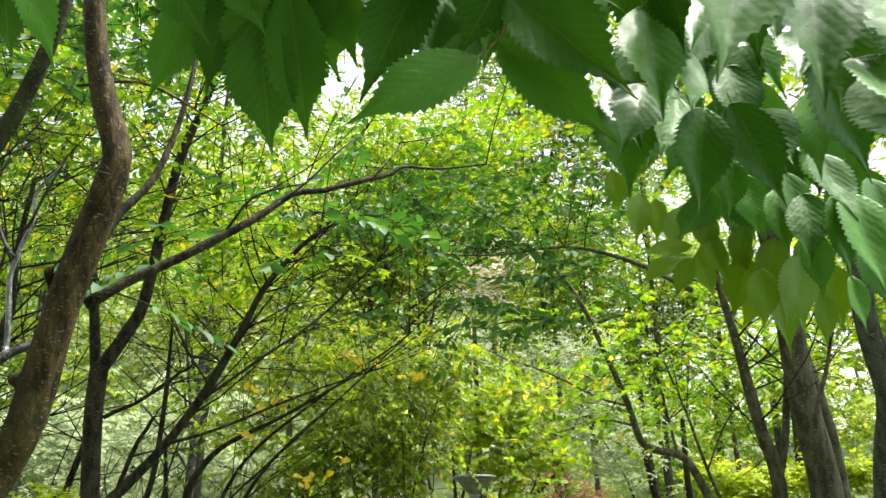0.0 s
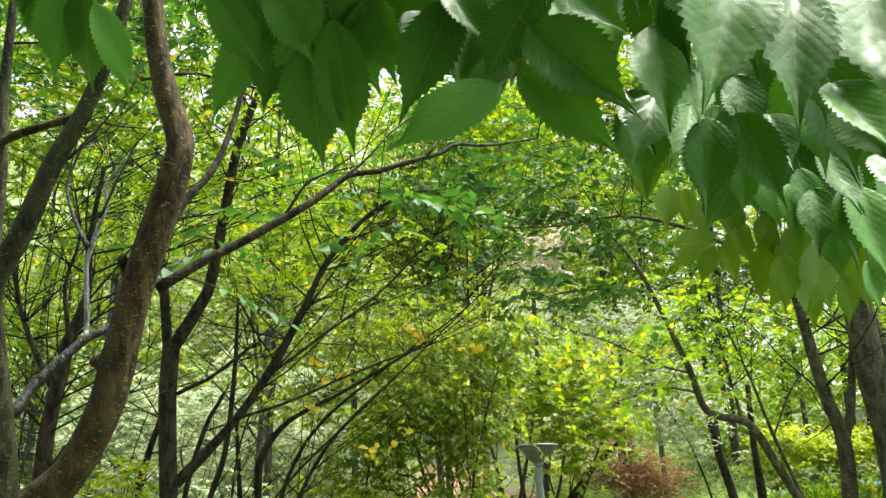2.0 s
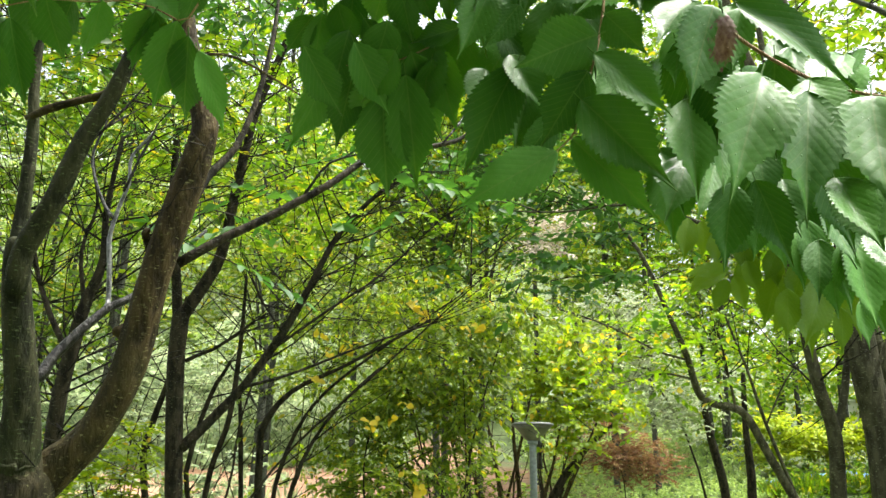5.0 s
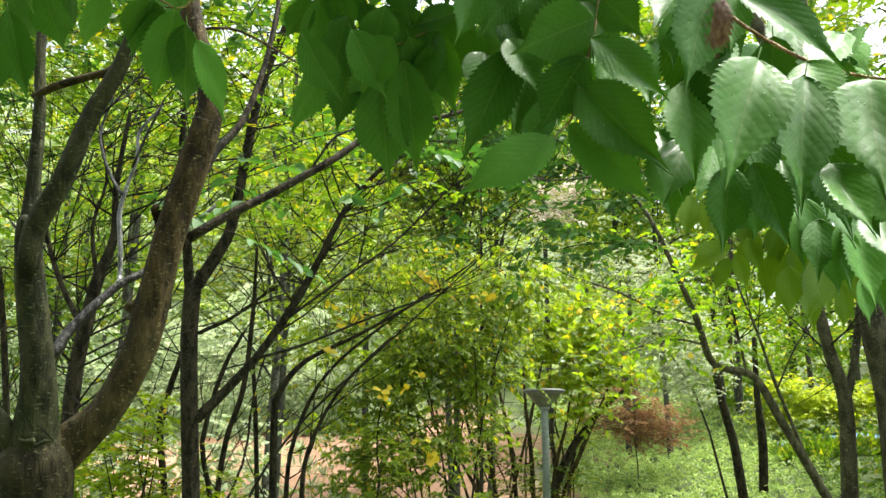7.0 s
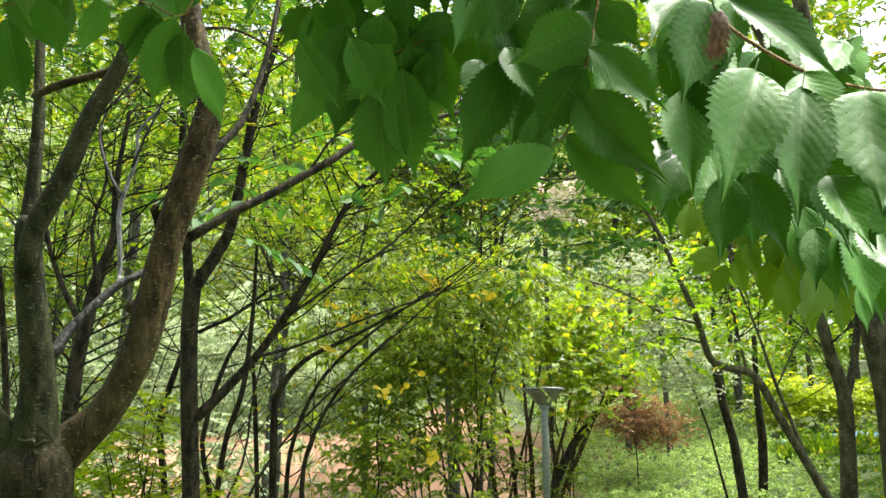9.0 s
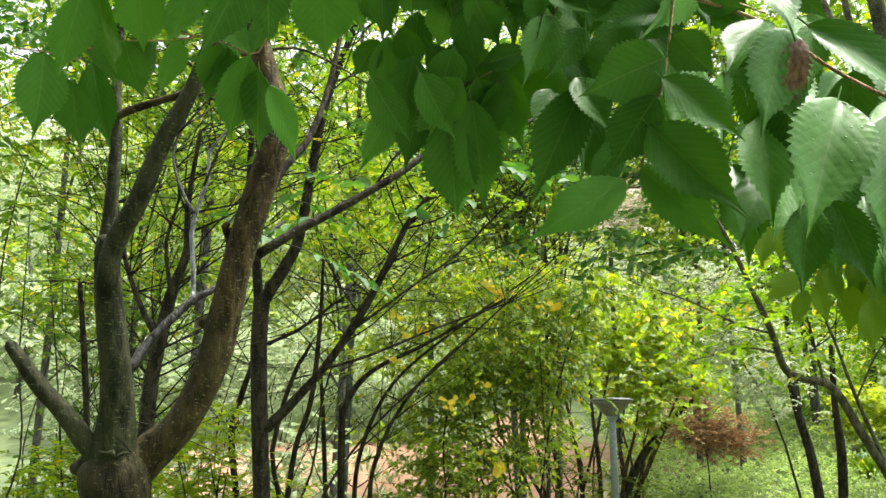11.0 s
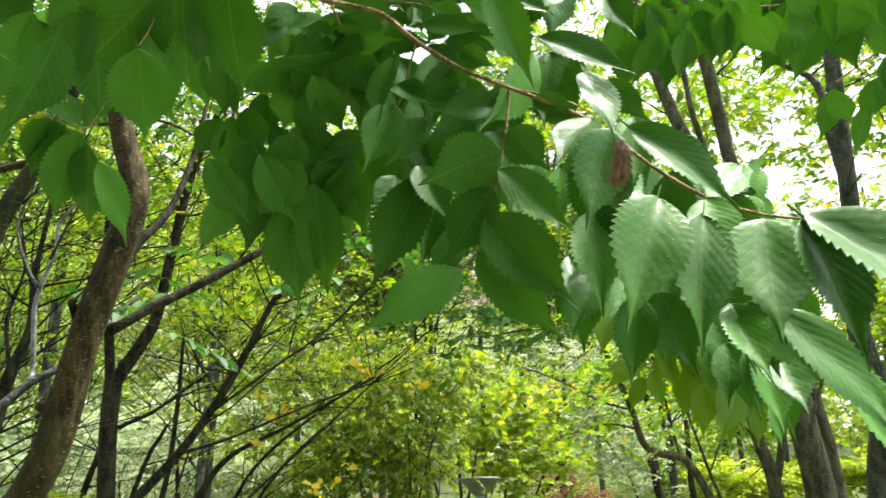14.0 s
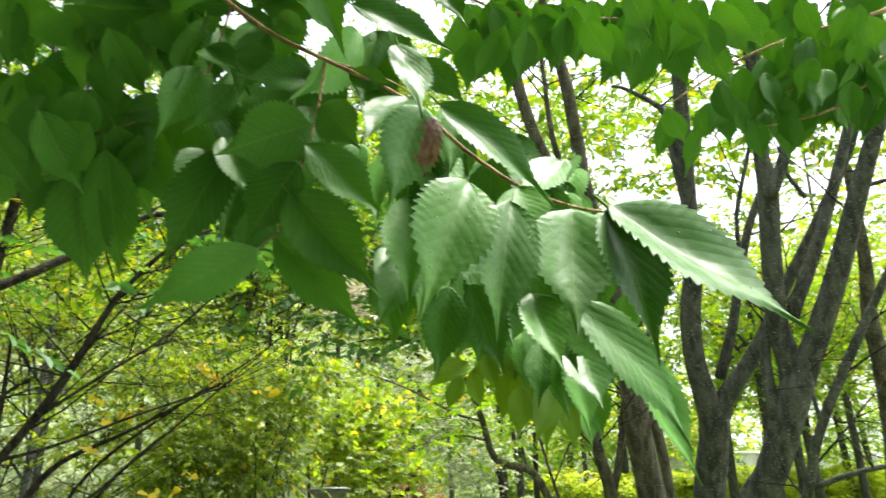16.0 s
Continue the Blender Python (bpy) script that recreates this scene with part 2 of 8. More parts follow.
golden = crown_leaf("foliage_golden", [(0.0, (0.60, 0.46, 0.02)), (1.0, (0.70, 0.58, 0.06))], 0.5, (1.5, 1.4, 0.8))


def ground_material():
    m, nt, ln, b = nodes_of("ground_soil_and_grass")
    co = nt.new("ShaderNodeTexCoord")
    where = co.outputs["Object"]
    n1, n2, n3 = noise_tex(nt, ln, 0.35, 5, where), noise_tex(nt, ln, 3.5, 6, where), noise_tex(nt, ln, 40, 4, where)
    soil = ramp(nt, [(0.3, (0.26, 0.14, 0.08)), (0.7, (0.37, 0.215, 0.13))])
    ln.new(n2.outputs[0], soil.inputs[0])
    turf = ramp(nt, [(0.3, (0.06, 0.085, 0.03)), (0.7, (0.13, 0.17, 0.065))])
    ln.new(n2.outputs[0], turf.inputs[0])
    sep = nt.new("ShaderNodeSeparateXYZ")
    ln.new(where, sep.inputs[0])
    # bare clay on the bank, worn grass elsewhere
    dx = mathn(nt, ln, "MULTIPLY", mathn(nt, ln, "ADD", sep.outputs[0], 2.6), 0.17)
    dy = mathn(nt, ln, "MULTIPLY", mathn(nt, ln, "SUBTRACT", sep.outputs[1], 17.0), 0.17)
    far = mathn(nt, ln, "SQRT", mathn(nt, ln, "ADD", mathn(nt, ln, "MULTIPLY", dx, dx), mathn(nt, ln, "MULTIPLY", dy, dy)), 0)
    edge = mathn(nt, ln, "ADD", far, mathn(nt, ln, "MULTIPLY", mathn(nt, ln, "SUBTRACT", n1.outputs[0], 0.5), 1.6))
    mask = ramp(nt, [(0.75, (1, 1, 1)), (1.0, (0, 0, 0))])
    ln.new(edge, mask.inputs[0])
    mix = nt.new("ShaderNodeMix")
    mix.data_type = "RGBA"
    ln.new(mask.outputs[0], mix.inputs["Factor"])
    ln.new(turf.outputs[0], mix.inputs["A"])
    ln.new(soil.outputs[0], mix.inputs["B"])
    ln.new(mix.outputs["Result"], b.inputs["Base Color"])
    b.inputs["Roughness"].default_value = 0.9
    bump_to(nt, ln, b, n3.outputs[0], 0.5, 0.03)
    return m


# ---- building helpers ----
def mesh_of(name, verts, faces, material, smooth=True):
    me = bpy.data.meshes.new(name)
    me.from_pydata([tuple(v) for v in verts], [], faces)
    me.materials.append(material)
    if smooth:
        me.shade_smooth()
    return me


def part(name, bm, material, parent, label=""):
    me = bpy.data.meshes.new(name)
    bm.to_mesh(me)
    bm.free()
    me.materials.append(material)
    ob = new(name, me)
    return tagged(under(ob, parent), label)


def under(ob, thing):
    """Hangs a part built in world coordinates under its thing."""
    ob.parent = thing
    ob.matrix_parent_inverse = Matrix.Translation(-thing.location)
    return ob


def tree_thing(name, at, label, group="", category="tree"):
    thing = tagged(new(name), label, category, group)
    thing.location = at
    return thing


def smooth_path(points, step=0.5):
    """A rounded line through points of x, y, z, radius."""
    p = [np.array(q, float) for q in points]
    p = [2 * p[0] - p[1]] + p + [2 * p[-1] - p[-2]]
    out = []
    for i in range(1, len(p) - 2):
        for s in np.arange(0, 1, step):
            a, b, c, d = p[i - 1], p[i], p[i + 1], p[i + 2]
            out.append(0.5 * (2 * b + (c - a) * s + (2 * a - 5 * b + 4 * c - d) * s * s + (3 * b - a - 3 * c + d) * s**3))
    out.append(p[-2])
    return out


def tube(points, sides=10, wobble=0.0, seed=0):
    """Vertices and faces of a round, tapering, slightly uneven stem."""
    rng = np.random.default_rng(seed)
    verts, faces = [], []
    n = len(points)
    side = None
    waves = [(m, rng.uniform(0, 6.3), rng.uniform(-0.5, 0.5), rng.uniform(0.4, 1.0) / m**0.5) for m in (1, 2, 3, 5)]
    for i, q in enumerate(points):
        way = points[min(i + 1, n - 1)][:3] - points[max(i - 1, 0)][:3]
        way = way / (np.linalg.norm(way) + 1e-9)
        if side is None:
            side = np.cross(way, (0.3, 0.9, 0.2))
        side = side - way * (side @ way)
        side /= np.linalg.norm(side) + 1e-9
        up = np.cross(way, side)
        r = max(q[3], 0.0004)
        for k in range(sides):
            a = 2 * math.pi * k / sides
            lump = sum(q2 * math.sin(m * a + p0 + i * w) for m, p0, w, q2 in waves)
            rr = r * (1 + wobble * (0.8 * lump + 0.25 * rng.uniform(-1, 1)))
            verts.append(q[:3] + rr * (math.cos(a) * side + math.sin(a) * up))
    for i in range(n - 1):
        for k in range(sides):
            j = (k + 1) % sides
            faces.append((i * sides + k, i * sides + j, (i + 1) * sides + j, (i + 1) * sides + k))
    faces.append(tuple(range(sides))[::-1])
    faces.append(tuple(range((n - 1) * sides, n * sides)))
    return verts, faces


limb_count = [0]
limb_lines = {}


def limb(thing, name, points, material=None, sides=0):
    limb_count[0] += 1
    r = max(q[3] for q in points)
    sides = sides or (14 if r > 0.03 else 9 if r > 0.012 else 6)
    fine = 0.2 if r > 0.03 else 0.34
    line = smooth_path(points, fine)
    if 0.004 < r < 0.03 and len(line) > 6:
        # thin stems wander and kink a little
        rng = np.random.default_rng(limb_count[0] + 900)
        knots = np.arange(0, len(line) + 3, 3)
        off = np.stack([np.interp(np.arange(len(line)), knots, rng.normal(size=len(knots))) for _ in range(3)], -1)
        for i in range(1, len(line) - 1):
            line[i][:3] += off[i] * 0.7 * line[i][3] * min(1, i / 4)
    if thing.name in limb_lines or r > 0.0045:
        limb_lines.setdefault(thing.name, []).append(line)
    # a rounded end
    e, way = line[-1], unit(line[-1][:3] - line[-2][:3])
    line += [np.array((*(e[:3] + way * e[3] * a), e[3] * c)) for a, c in ((0.6, 0.8), (0.95, 0.35))]
    v, f = tube(line, sides, 0.07 if r > 0.01 else 0.04, limb_count[0])
    ob = new(name, mesh_of(name, v, f, material or thing_bark.get(thing.name, bark_dark)))
    return under(ob, thing)


thing_bark = {"forked_tree": bark_rough, "path_tree": bark_olive, "leaning_tree": bark_olive, "double_tree": bark_grey, "broad_tree": bark_grey, "edge_tree": bark_grey, "bent_tree": bark_olive, "stem_clump": bark_rough}


def branchlets(thing, seed, count, reach, rise=0.5, drift=0.0, low=1.3):
    """Fine bare side shoots, each with two or three offshoots, along a tree's limbs."""
    rng = np.random.default_rng(seed)
    lines = [q for q in limb_lines.get(thing.name, []) if max(p[3] for p in q) < 0.08]
    verts, faces = [], []

    def shoot(p, way, length, r, order):
        pts = [np.array((*p, r))]
        bend = rng.normal(size=3) * 0.12
        for k in range(1, 5):
            way = unit(way + bend * 0.4 + np.array((drift * 0.1, 0, 0.06)) + rng.normal(size=3) * 0.06)
            pts.append(np.array((*(pts[-1][:3] + way * length / 4), r * (1 - 0.2 * k))))
        v, f = tube(pts, 4)
        faces.extend(tuple(i + len(verts) for i in q) for q in f)
        verts.extend(v)
        if order:
            for k in range(rng.integers(2, 5)):
                q = pts[rng.integers(1, 5)]
                shoot(q[:3], unit(way + rng.normal(size=3) * 0.7), length * rng.uniform(0.35, 0.65), r * 0.55, order - 1)

    for k in range(count):
        line = lines[rng.integers(len(lines))]
        p = line[rng.integers(len(line) // 3, len(line))]
        if p[2] < low:
            continue
        a = rng.uniform(0, 2 * math.pi)
        way = unit(np.array((math.cos(a) + drift, math.sin(a), rise + rng.normal() * 0.3)))
        shoot(p[:3], way, reach * rng.uniform(0.5, 1.3), min(0.007, max(0.003, p[3] * 0.4)), 1)
    ob = tagged(new("twig_growth", mesh_of("twig_growth", verts, faces, fine_twig)), kind="stuff")
    under(ob, thing)


# a spray of leaves: twigs with leaves set alternately on both sides
LEAF_OUTLINE = np.array([(0, 0, 0), (-0.2, 0.3, 0.05), (-0.15, 0.68, 0.03), (0, 1, -0.08), (0.15, 0.68, 0.03), (0.2, 0.3, 0.05)])


def unit(v):
    return v / (np.linalg.norm(v, axis=-1, keepdims=True) + 1e-9)


def sprays(seed, blobs, count, size, per=11, rise=0.1, droop=0.35, clumps=10, spread=0.38, tidy=0.45, face=(0, 0, 1.0), broad=1.25):
    """Leaf and twig geometry filling ellipsoids (centre, radii) with sprays of leaves gathered in uneven clumps."""
    rng = np.random.default_rng(seed)
    share = np.array([np.prod(b[1]) ** 0.7 for b in blobs])
    share = share / share.sum()
    origins = []
    for b, s in zip(blobs, share):
        c, r = np.array(b[0]), np.array(b[1])
        d = unit(rng.normal(size=(clumps, 3)))
        heart = c + d * r * (rng.random((clumps, 1)) ** 0.45)
        k = max(2, int(count * s))
        pick = rng.integers(0, clumps, k)
        origins.append(heart[pick] + rng.normal(size=(k, 3)) * spread * r * [1, 1, 0.8])
    o = np.concatenate(origins)
    n = len(o)
    az = rng.uniform(0, 2 * math.pi, n)
    el = rng.normal(rise, 0.35, n)
    way = np.stack([np.cos(az) * np.cos(el), np.sin(az) * np.cos(el), np.sin(el)], -1)
    length = size * per * 0.34 * rng.uniform(0.7, 1.3, n)
    side = unit(np.cross(way, [0, 0, 1.0]))
    s = (np.arange(per) + 0.6) / per
    base = o[:, None] + way[:, None] * (length[:, None] * s)[..., None]
    base[..., 2] -= droop * 0.5 * length[:, None] * s**2
    hand = np.where(np.arange(per) % 2, 1.0, -1.0)[None, :, None]
    ldir = way[:, None] * 0.7 + side[:, None] * hand * 0.75 + rng.normal(size=(n, per, 3)) * tidy * 0.6
    ldir[..., 2] -= droop
    ldir = unit(ldir)
    norm = np.array(face) + rng.normal(size=(n, per, 3)) * tidy
    lx = unit(np.cross(ldir, norm))
    lz = np.cross(lx, ldir)
    sz = size * rng.uniform(0.6, 1.2, (n, per, 1, 1))
    q = LEAF_OUTLINE * np.array([broad, 1, 1])
    v = base[:, :, None] + sz * (q[:, 0, None] * lx[:, :, None] + q[:, 1, None] * ldir[:, :, None] + q[:, 2, None] * lz[:, :, None])
    tips = o + way * length[:, None]
    tips[:, 2] -= droop * 0.5 * length
    return v.reshape(-1, 3), o - way * length[:, None] * 0.5, tips, o


def leaf_mesh(name, v, material, simple=False):
    """One mesh of many folded leaves: six corners each, or four for those farther off."""
    n = len(v) // 6
    if simple:
        q = np.asarray(v).reshape(n, 6, 3)
        v = np.stack([q[:, 0], 0.55 * q[:, 1] + 0.45 * q[:, 2] + 0.12 * (q[:, 1] - q[:, 5]), q[:, 3], 0.45 * q[:, 4] + 0.55 * q[:, 5] + 0.12 * (q[:, 5] - q[:, 1])], 1).reshape(-1, 3)
    me = bpy.data.meshes.new(name)
    me.vertices.add(len(v))
    me.vertices.foreach_set("co", np.ascontiguousarray(v, dtype=np.float32).ravel())
    corners = np.array([0, 2, 1, 0, 3, 2]) if simple else np.array([0, 3, 2, 1, 0, 5, 4, 3])
    loops = (np.arange(n)[:, None] * (4 if simple else 6) + corners).ravel()
    me.loops.add(len(loops))
    me.loops.foreach_set("vertex_index", loops.astype(np.int32))
    me.polygons.add(2 * n)
    me.polygons.foreach_set("loop_start", (np.arange(2 * n) * (3 if simple else 4)).astype(np.int32))
    me.update(calc_edges=True)
    me.validate()
    me.materials.append(material)
    return me


def twig_mesh(name, a, mid, b, r, material):
    """Thin three-sided twigs from a through mid to b."""
    verts, faces = [], []
    for p, m, q in zip(a, mid, b):
        k = len(verts)
        w = unit(q - p)
        s = unit(np.cross(w, (0.2, 0.1, 1.0)))
        u = np.cross(w, s)
        for c, rr in ((p, r), (m, r * 0.8), (q, r * 0.3)):
            verts += [c + rr * s, c + rr * (-0.5 * s + 0.86 * u), c + rr * (-0.5 * s - 0.86 * u)]
        for i in (0, 3):
            for j in range(3):
                faces.append((k + i + j, k + i + (j + 1) % 3, k + i + 3 + (j + 1) % 3, k + i + 3 + j))
    return mesh_of(name, verts, faces, material)


def crown(thing, seed, blobs, count, size, material, twig_r=0.004, name="crown", every=2, simple=False, **kw):
    v, a, b, mid = sprays(seed, blobs, count, size, **kw)
    a, b, mid = a[::every], b[::every], mid[::every]
    ob = tagged(new(name, leaf_mesh(name, v, material, simple)), kind="stuff")
    under(ob, thing)
    tw = tagged(new("twig_growth", twig_mesh("twig_growth", a, mid, b, twig_r, fine_twig)), kind="stuff")
    under(tw, thing)
    return ob


# ---- the large leaves close to the camera ----
def leaf_shape(name, seed):
    """A serrated, pointed leaf one unit long along y, folded along its midrib, with a short stalk."""
    rng = random.Random(seed)
    bend, fold, twist, wave = rng.uniform(0.03, 0.2), rng.uniform(0.04, 0.16), rng.uniform(-0.2, 0.2), rng.uniform(0.0, 0.08)
    sway = rng.uniform(-0.14, 0.14)
    rows, teeth = 76, 19
    columns = (-1, -0.9, -0.6, -0.28, 0, 0.28, 0.6, 0.9, 1)
    bm = bmesh.new()
    uvl = bm.loops.layers.uv.new("leaf")
    grid = []
    for i in range(rows + 1):
        s = i / rows
        w = 0.5 * (s**0.66 * (1 - s) ** 0.95) / 0.335
        drawn = min(1, max(0, s - 0.52) / 0.38)  # the long drawn-out tip
        w *= 1 - 0.72 * drawn * drawn * (3 - 2 * drawn)
        point = (s * teeth) % 1.0
        saw = 0.25 * point * min(1, w * 4)
        ws = w + saw * 0.5 * (0.4 + w)
        if i in (0, rows):
            ws = 0.004
        row = []
        for u in columns:
            rim = abs(u) == 1
            x = 0.93 * u * (ws if rim else w) + sway * s * s
            xz = u * w
            z = fold * abs(xz) - bend * s * s + twist * xz * (s - 0.4) + wave * abs(xz) * math.sin(5 * s + seed)
            z += 0.008 * math.sin(7 * s + 3 * u + seed)
            y = s + (0.022 * point + 0.008 if rim else 0) * (1 - s)
            row.append((bm.verts.new((x, y, z)), (0.5 + x - sway * s * s, s)))
        grid.append(row)
    for i in range(rows):
        for k in range(len(columns) - 1):
            q = [grid[i][k], grid[i][k + 1], grid[i + 1][k + 1], grid[i + 1][k]]
            f = bm.faces.new([c[0] for c in q])
            f.smooth = True
            for loop, c in zip(f.loops, q):
                loop[uvl].uv = c[1]
    # stalk
    ring = []
    for y, z in ((-0.09, 0.02), (0.0, 0.0), (0.03, -0.004)):
        ring.append([bm.verts.new((0.011 * math.cos(a), y, z + 0.011 * math.sin(a))) for a in (0.5, 2.6, 4.7)])
    for i in range(2):
        for k in range(3):
            f = bm.faces.new((ring[i][k], ring[i][(k + 1) % 3], ring[i + 1][(k + 1) % 3], ring[i + 1][k]))
            for loop in f.loops:
                loop[uvl].uv = (0.5, 0.5)
    me = bpy.data.meshes.new(name)
    bm.to_mesh(me)
    bm.free()
    return me


leaf_shapes = {}
leaf_rng = random.Random(5)


def leaf(branch, base, tip, width, roll, material):
    """One leaf from its stalk to its tip, placed to fit the camera's view; roll turns it about its midrib from facing
    the camera.
    """
    key = (leaf_rng.randrange(9), material.name)
    if key not in leaf_shapes:
        leaf_shapes[key] = leaf_shape("leaf", key[0] + 11)
        leaf_shapes[key].materials.append(material)
    b, t = Vector(base), Vector(tip)
    y = (t - b).normalized()
    face = Vector((0.0, -1.0, 0.25))
    z = (face - y * face.dot(y)).normalized()
    z = Matrix.Rotation(radians(roll), 3, y) @ z
    x = y.cross(z)
    n = (t - b).length
    m = Matrix((x * width, y * n, z * n)).transposed().to_4x4()
    ob = new("leaf", leaf_shapes[key])
    ob.matrix_world = Matrix.Translation(b) @ m
    ob.parent = branch
    return ob


# ---- ground: level grove floor, clay bank, wooded hillside ----
def height(x, y):
    hill = 0.55 * np.clip(y - 22, 0, 48) / (1 + np.exp((x - 9.0 - 0.12 * y) * 0.45))
    h = 0.1 * np.clip(y - 10, 0, 3) + 0.2 * np.clip(y - 13, 0, 9) + hill
    h = h + 0.7 / ((1 + np.exp((5.5 - x) * 1.5)) * (1 + np.exp((12.5 - y) * 1.5)))  # a low terrace beside the bank
    return h + 0.06 * np.sin(1.3 * x + 0.4 * y) * np.cos(0.9 * y) * np.clip(np.hypot(x, y) / 8, 0, 1)


def build_ground():
    near_lines = np.linspace(-40, 60, 161)
    xs = np.concatenate([[-900, -400, -150, -80], near_lines, [90, 150, 400, 900]])
    ys = np.concatenate([[-900, -400, -150, -60], np.linspace(-30, 75, 161), [95, 150, 400, 900]])
    gx, gy = np.meshgrid(xs, ys)
    gz = height(gx, np.clip(gy, -900, 70))
    verts = np.stack([gx, gy, gz], -1).reshape(-1, 3)
    w = len(xs)
    faces = [(j * w + i, j * w + i + 1, (j + 1) * w + i + 1, (j + 1) * w + i) for j in range(len(ys) - 1) for i in range(w - 1)]
    tagged(new("ground", mesh_of("ground", verts, faces, ground_material())), "rising ground of orange clay and worn grass", "ground", kind="structure")


build_ground()

# ---- trees of the grove ----

fork_tree = tree_thing("forked_tree", (-1.45, 2.6, 0), "rough grey-brown tree forking low into two curved leaders")
limb(fork_tree, "trunk", [(-1.38, 2.932, -0.08, 0.243), (-1.39, 2.912, 0.288, 0.182), (-1.38, 2.89, 1.154, 0.128), (-1.366, 2.845, 1.304, 0.119), (-1.362, 2.82, 1.387, 0.121), (-1.362, 2.8, 1.44, 0.116), (-1.362, 2.79, 1.475, 0.09)], bark_foot)
limb(fork_tree, "trunk_limb", [(-1.366, 2.80, 1.40, 0.085), (-1.358, 2.778, 1.49, 0.078), (-1.347, 2.757, 1.575, 0.067), (-1.338, 2.706, 1.725, 0.054), (-1.358, 2.631, 1.995, 0.048), (-1.359, 2.588, 2.128, 0.041), (-1.357, 2.563, 2.178, 0.028)], bark_mossy)
limb(fork_tree, "branch", [(-1.349, 2.594, 2.044, 0.031), (-1.368, 2.598, 2.159, 0.028), (-1.365, 2.594, 2.313, 0.023), (-1.357, 2.567, 2.563, 0.02), (-1.368, 2.547, 2.78, 0.017), (-1.352, 2.501, 3.116, 0.014)], bark_mossy)
limb(fork_tree, "branch", [(-1.334, 2.569, 2.02, 0.035), (-1.31, 2.535, 2.152, 0.035), (-1.222, 2.497, 2.302, 0.034), (-1.13, 2.449, 2.495, 0.03), (-1.029, 2.407, 2.661, 0.026), (-0.943, 2.357, 2.862, 0.023), (-0.891, 2.318, 3.018, 0.018)], bark_mossy)
limb(fork_tree, "branch", [(-1.381, 2.563, 2.622, 0.011), (-1.294, 2.517, 2.632, 0.014), (-1.19, 2.47, 2.641, 0.013), (-1.04, 2.42, 2.667, 0.011)])
limb(fork_tree, "trunk_limb", [(-1.396, 2.868, 1.303, 0.08), (-1.336, 2.859, 1.417, 0.081), (-1.263, 2.859, 1.488, 0.07), (-1.153, 2.852, 1.592, 0.06), (-1.05, 2.823, 1.785, 0.057), (-1.012, 2.804, 1.948, 0.058), (-0.963, 2.772, 2.162, 0.055), (-0.892, 2.735, 2.399, 0.053), (-0.832, 2.703, 2.608, 0.05), (-0.829, 2.699, 2.703, 0.046), (-0.874, 2.682, 2.848, 0.042), (-0.914, 2.656, 3.034, 0.039), (-0.939, 2.616, 3.282, 0.033)])
limb(fork_tree, "stub", [(-0.995, 2.792, 2.208, 0.02), (-1.001, 2.771, 2.254, 0.015), (-1.006, 2.753, 2.288, 0.012)])
limb(fork_tree, "branch", [(-0.917, 2.84, 2.193, 0.019), (-0.759, 2.88, 2.319, 0.017), (-0.634, 2.92, 2.408, 0.016), (-0.425, 2.97, 2.545, 0.0145), (-0.272, 3.02, 2.668, 0.0125), (-0.16, 3.05, 2.717, 0.0115), (0.001, 3.1, 2.769, 0.01), (0.089, 3.13, 2.808, 0.009), (0.154, 3.16, 2.86, 0.007), (0.276, 3.2, 2.863, 0.0055), (0.496, 3.26, 2.919, 0.0035)], bark_dark)
limb(fork_tree, "twig", [(-0.351, 3.0, 2.613, 0.006), (-0.232, 3.02, 2.714, 0.005), (-0.109, 3.05, 2.86, 0.004), (-0.023, 3.1, 2.96, 0.003)], bark_wet)
limb(fork_tree, "twig", [(0.023, 3.1, 2.774, 0.005), (0.112, 3.13, 2.903, 0.004), (0.124, 3.15, 2.95, 0.003)], bark_wet)
limb(fork_tree, "twig", [(-0.499, 2.95, 2.498, 0.006), (-0.399, 2.9, 2.605, 0.005), (-0.221, 2.9, 2.662, 0.003)], bark_wet)
limb(fork_tree, "branch", [(-1.35, 2.735, 1.755, 0.024), (-1.337, 2.76, 1.787, 0.021), (-1.304, 2.8, 1.85, 0.018), (-1.245, 2.87, 1.947, 0.017), (-1.179, 2.93, 2.046, 0.016), (-1.13, 2.98, 2.089, 0.015), (-1.085, 3.02, 2.156, 0.013), (-1.043, 3.06, 2.224, 0.011), (-0.93, 3.2, 2.42, 0.007)], bark_wet)
limb(fork_tree, "twig", [(-1.186, 2.93, 2.045, 0.010), (-1.188, 2.94, 2.07, 0.009), (-1.193, 2.95, 2.188, 0.009), (-1.205, 2.95, 2.308, 0.009), (-1.205, 2.95, 2.403, 0.008), (-1.17, 2.95, 2.532, 0.007), (-1.164, 2.95, 2.646, 0.006), (-1.089, 2.95, 2.75, 0.004)], bark_silver)
limb(fork_tree, "twig", [(-1.183, 2.95, 2.498, 0.006), (-1.131, 2.94, 2.631, 0.005), (-1.077, 2.93, 2.765, 0.004)], bark_wet)
limb(fork_tree, "twig", [(-1.205, 2.95, 2.39, 0.008), (-1.225, 2.952, 2.415, 0.008), (-1.271, 2.96, 2.479, 0.007), (-1.32, 2.97, 2.585, 0.006), (-1.337, 2.98, 2.681, 0.005), (-1.292, 2.98, 2.799, 0.004)], bark_wet)
limb(fork_tree, "knot", [(-1.052, 2.825, 1.935, 0.043), (-1.072, 2.813, 1.939, 0.035), (-1.086, 2.803, 1.94, 0.02)])
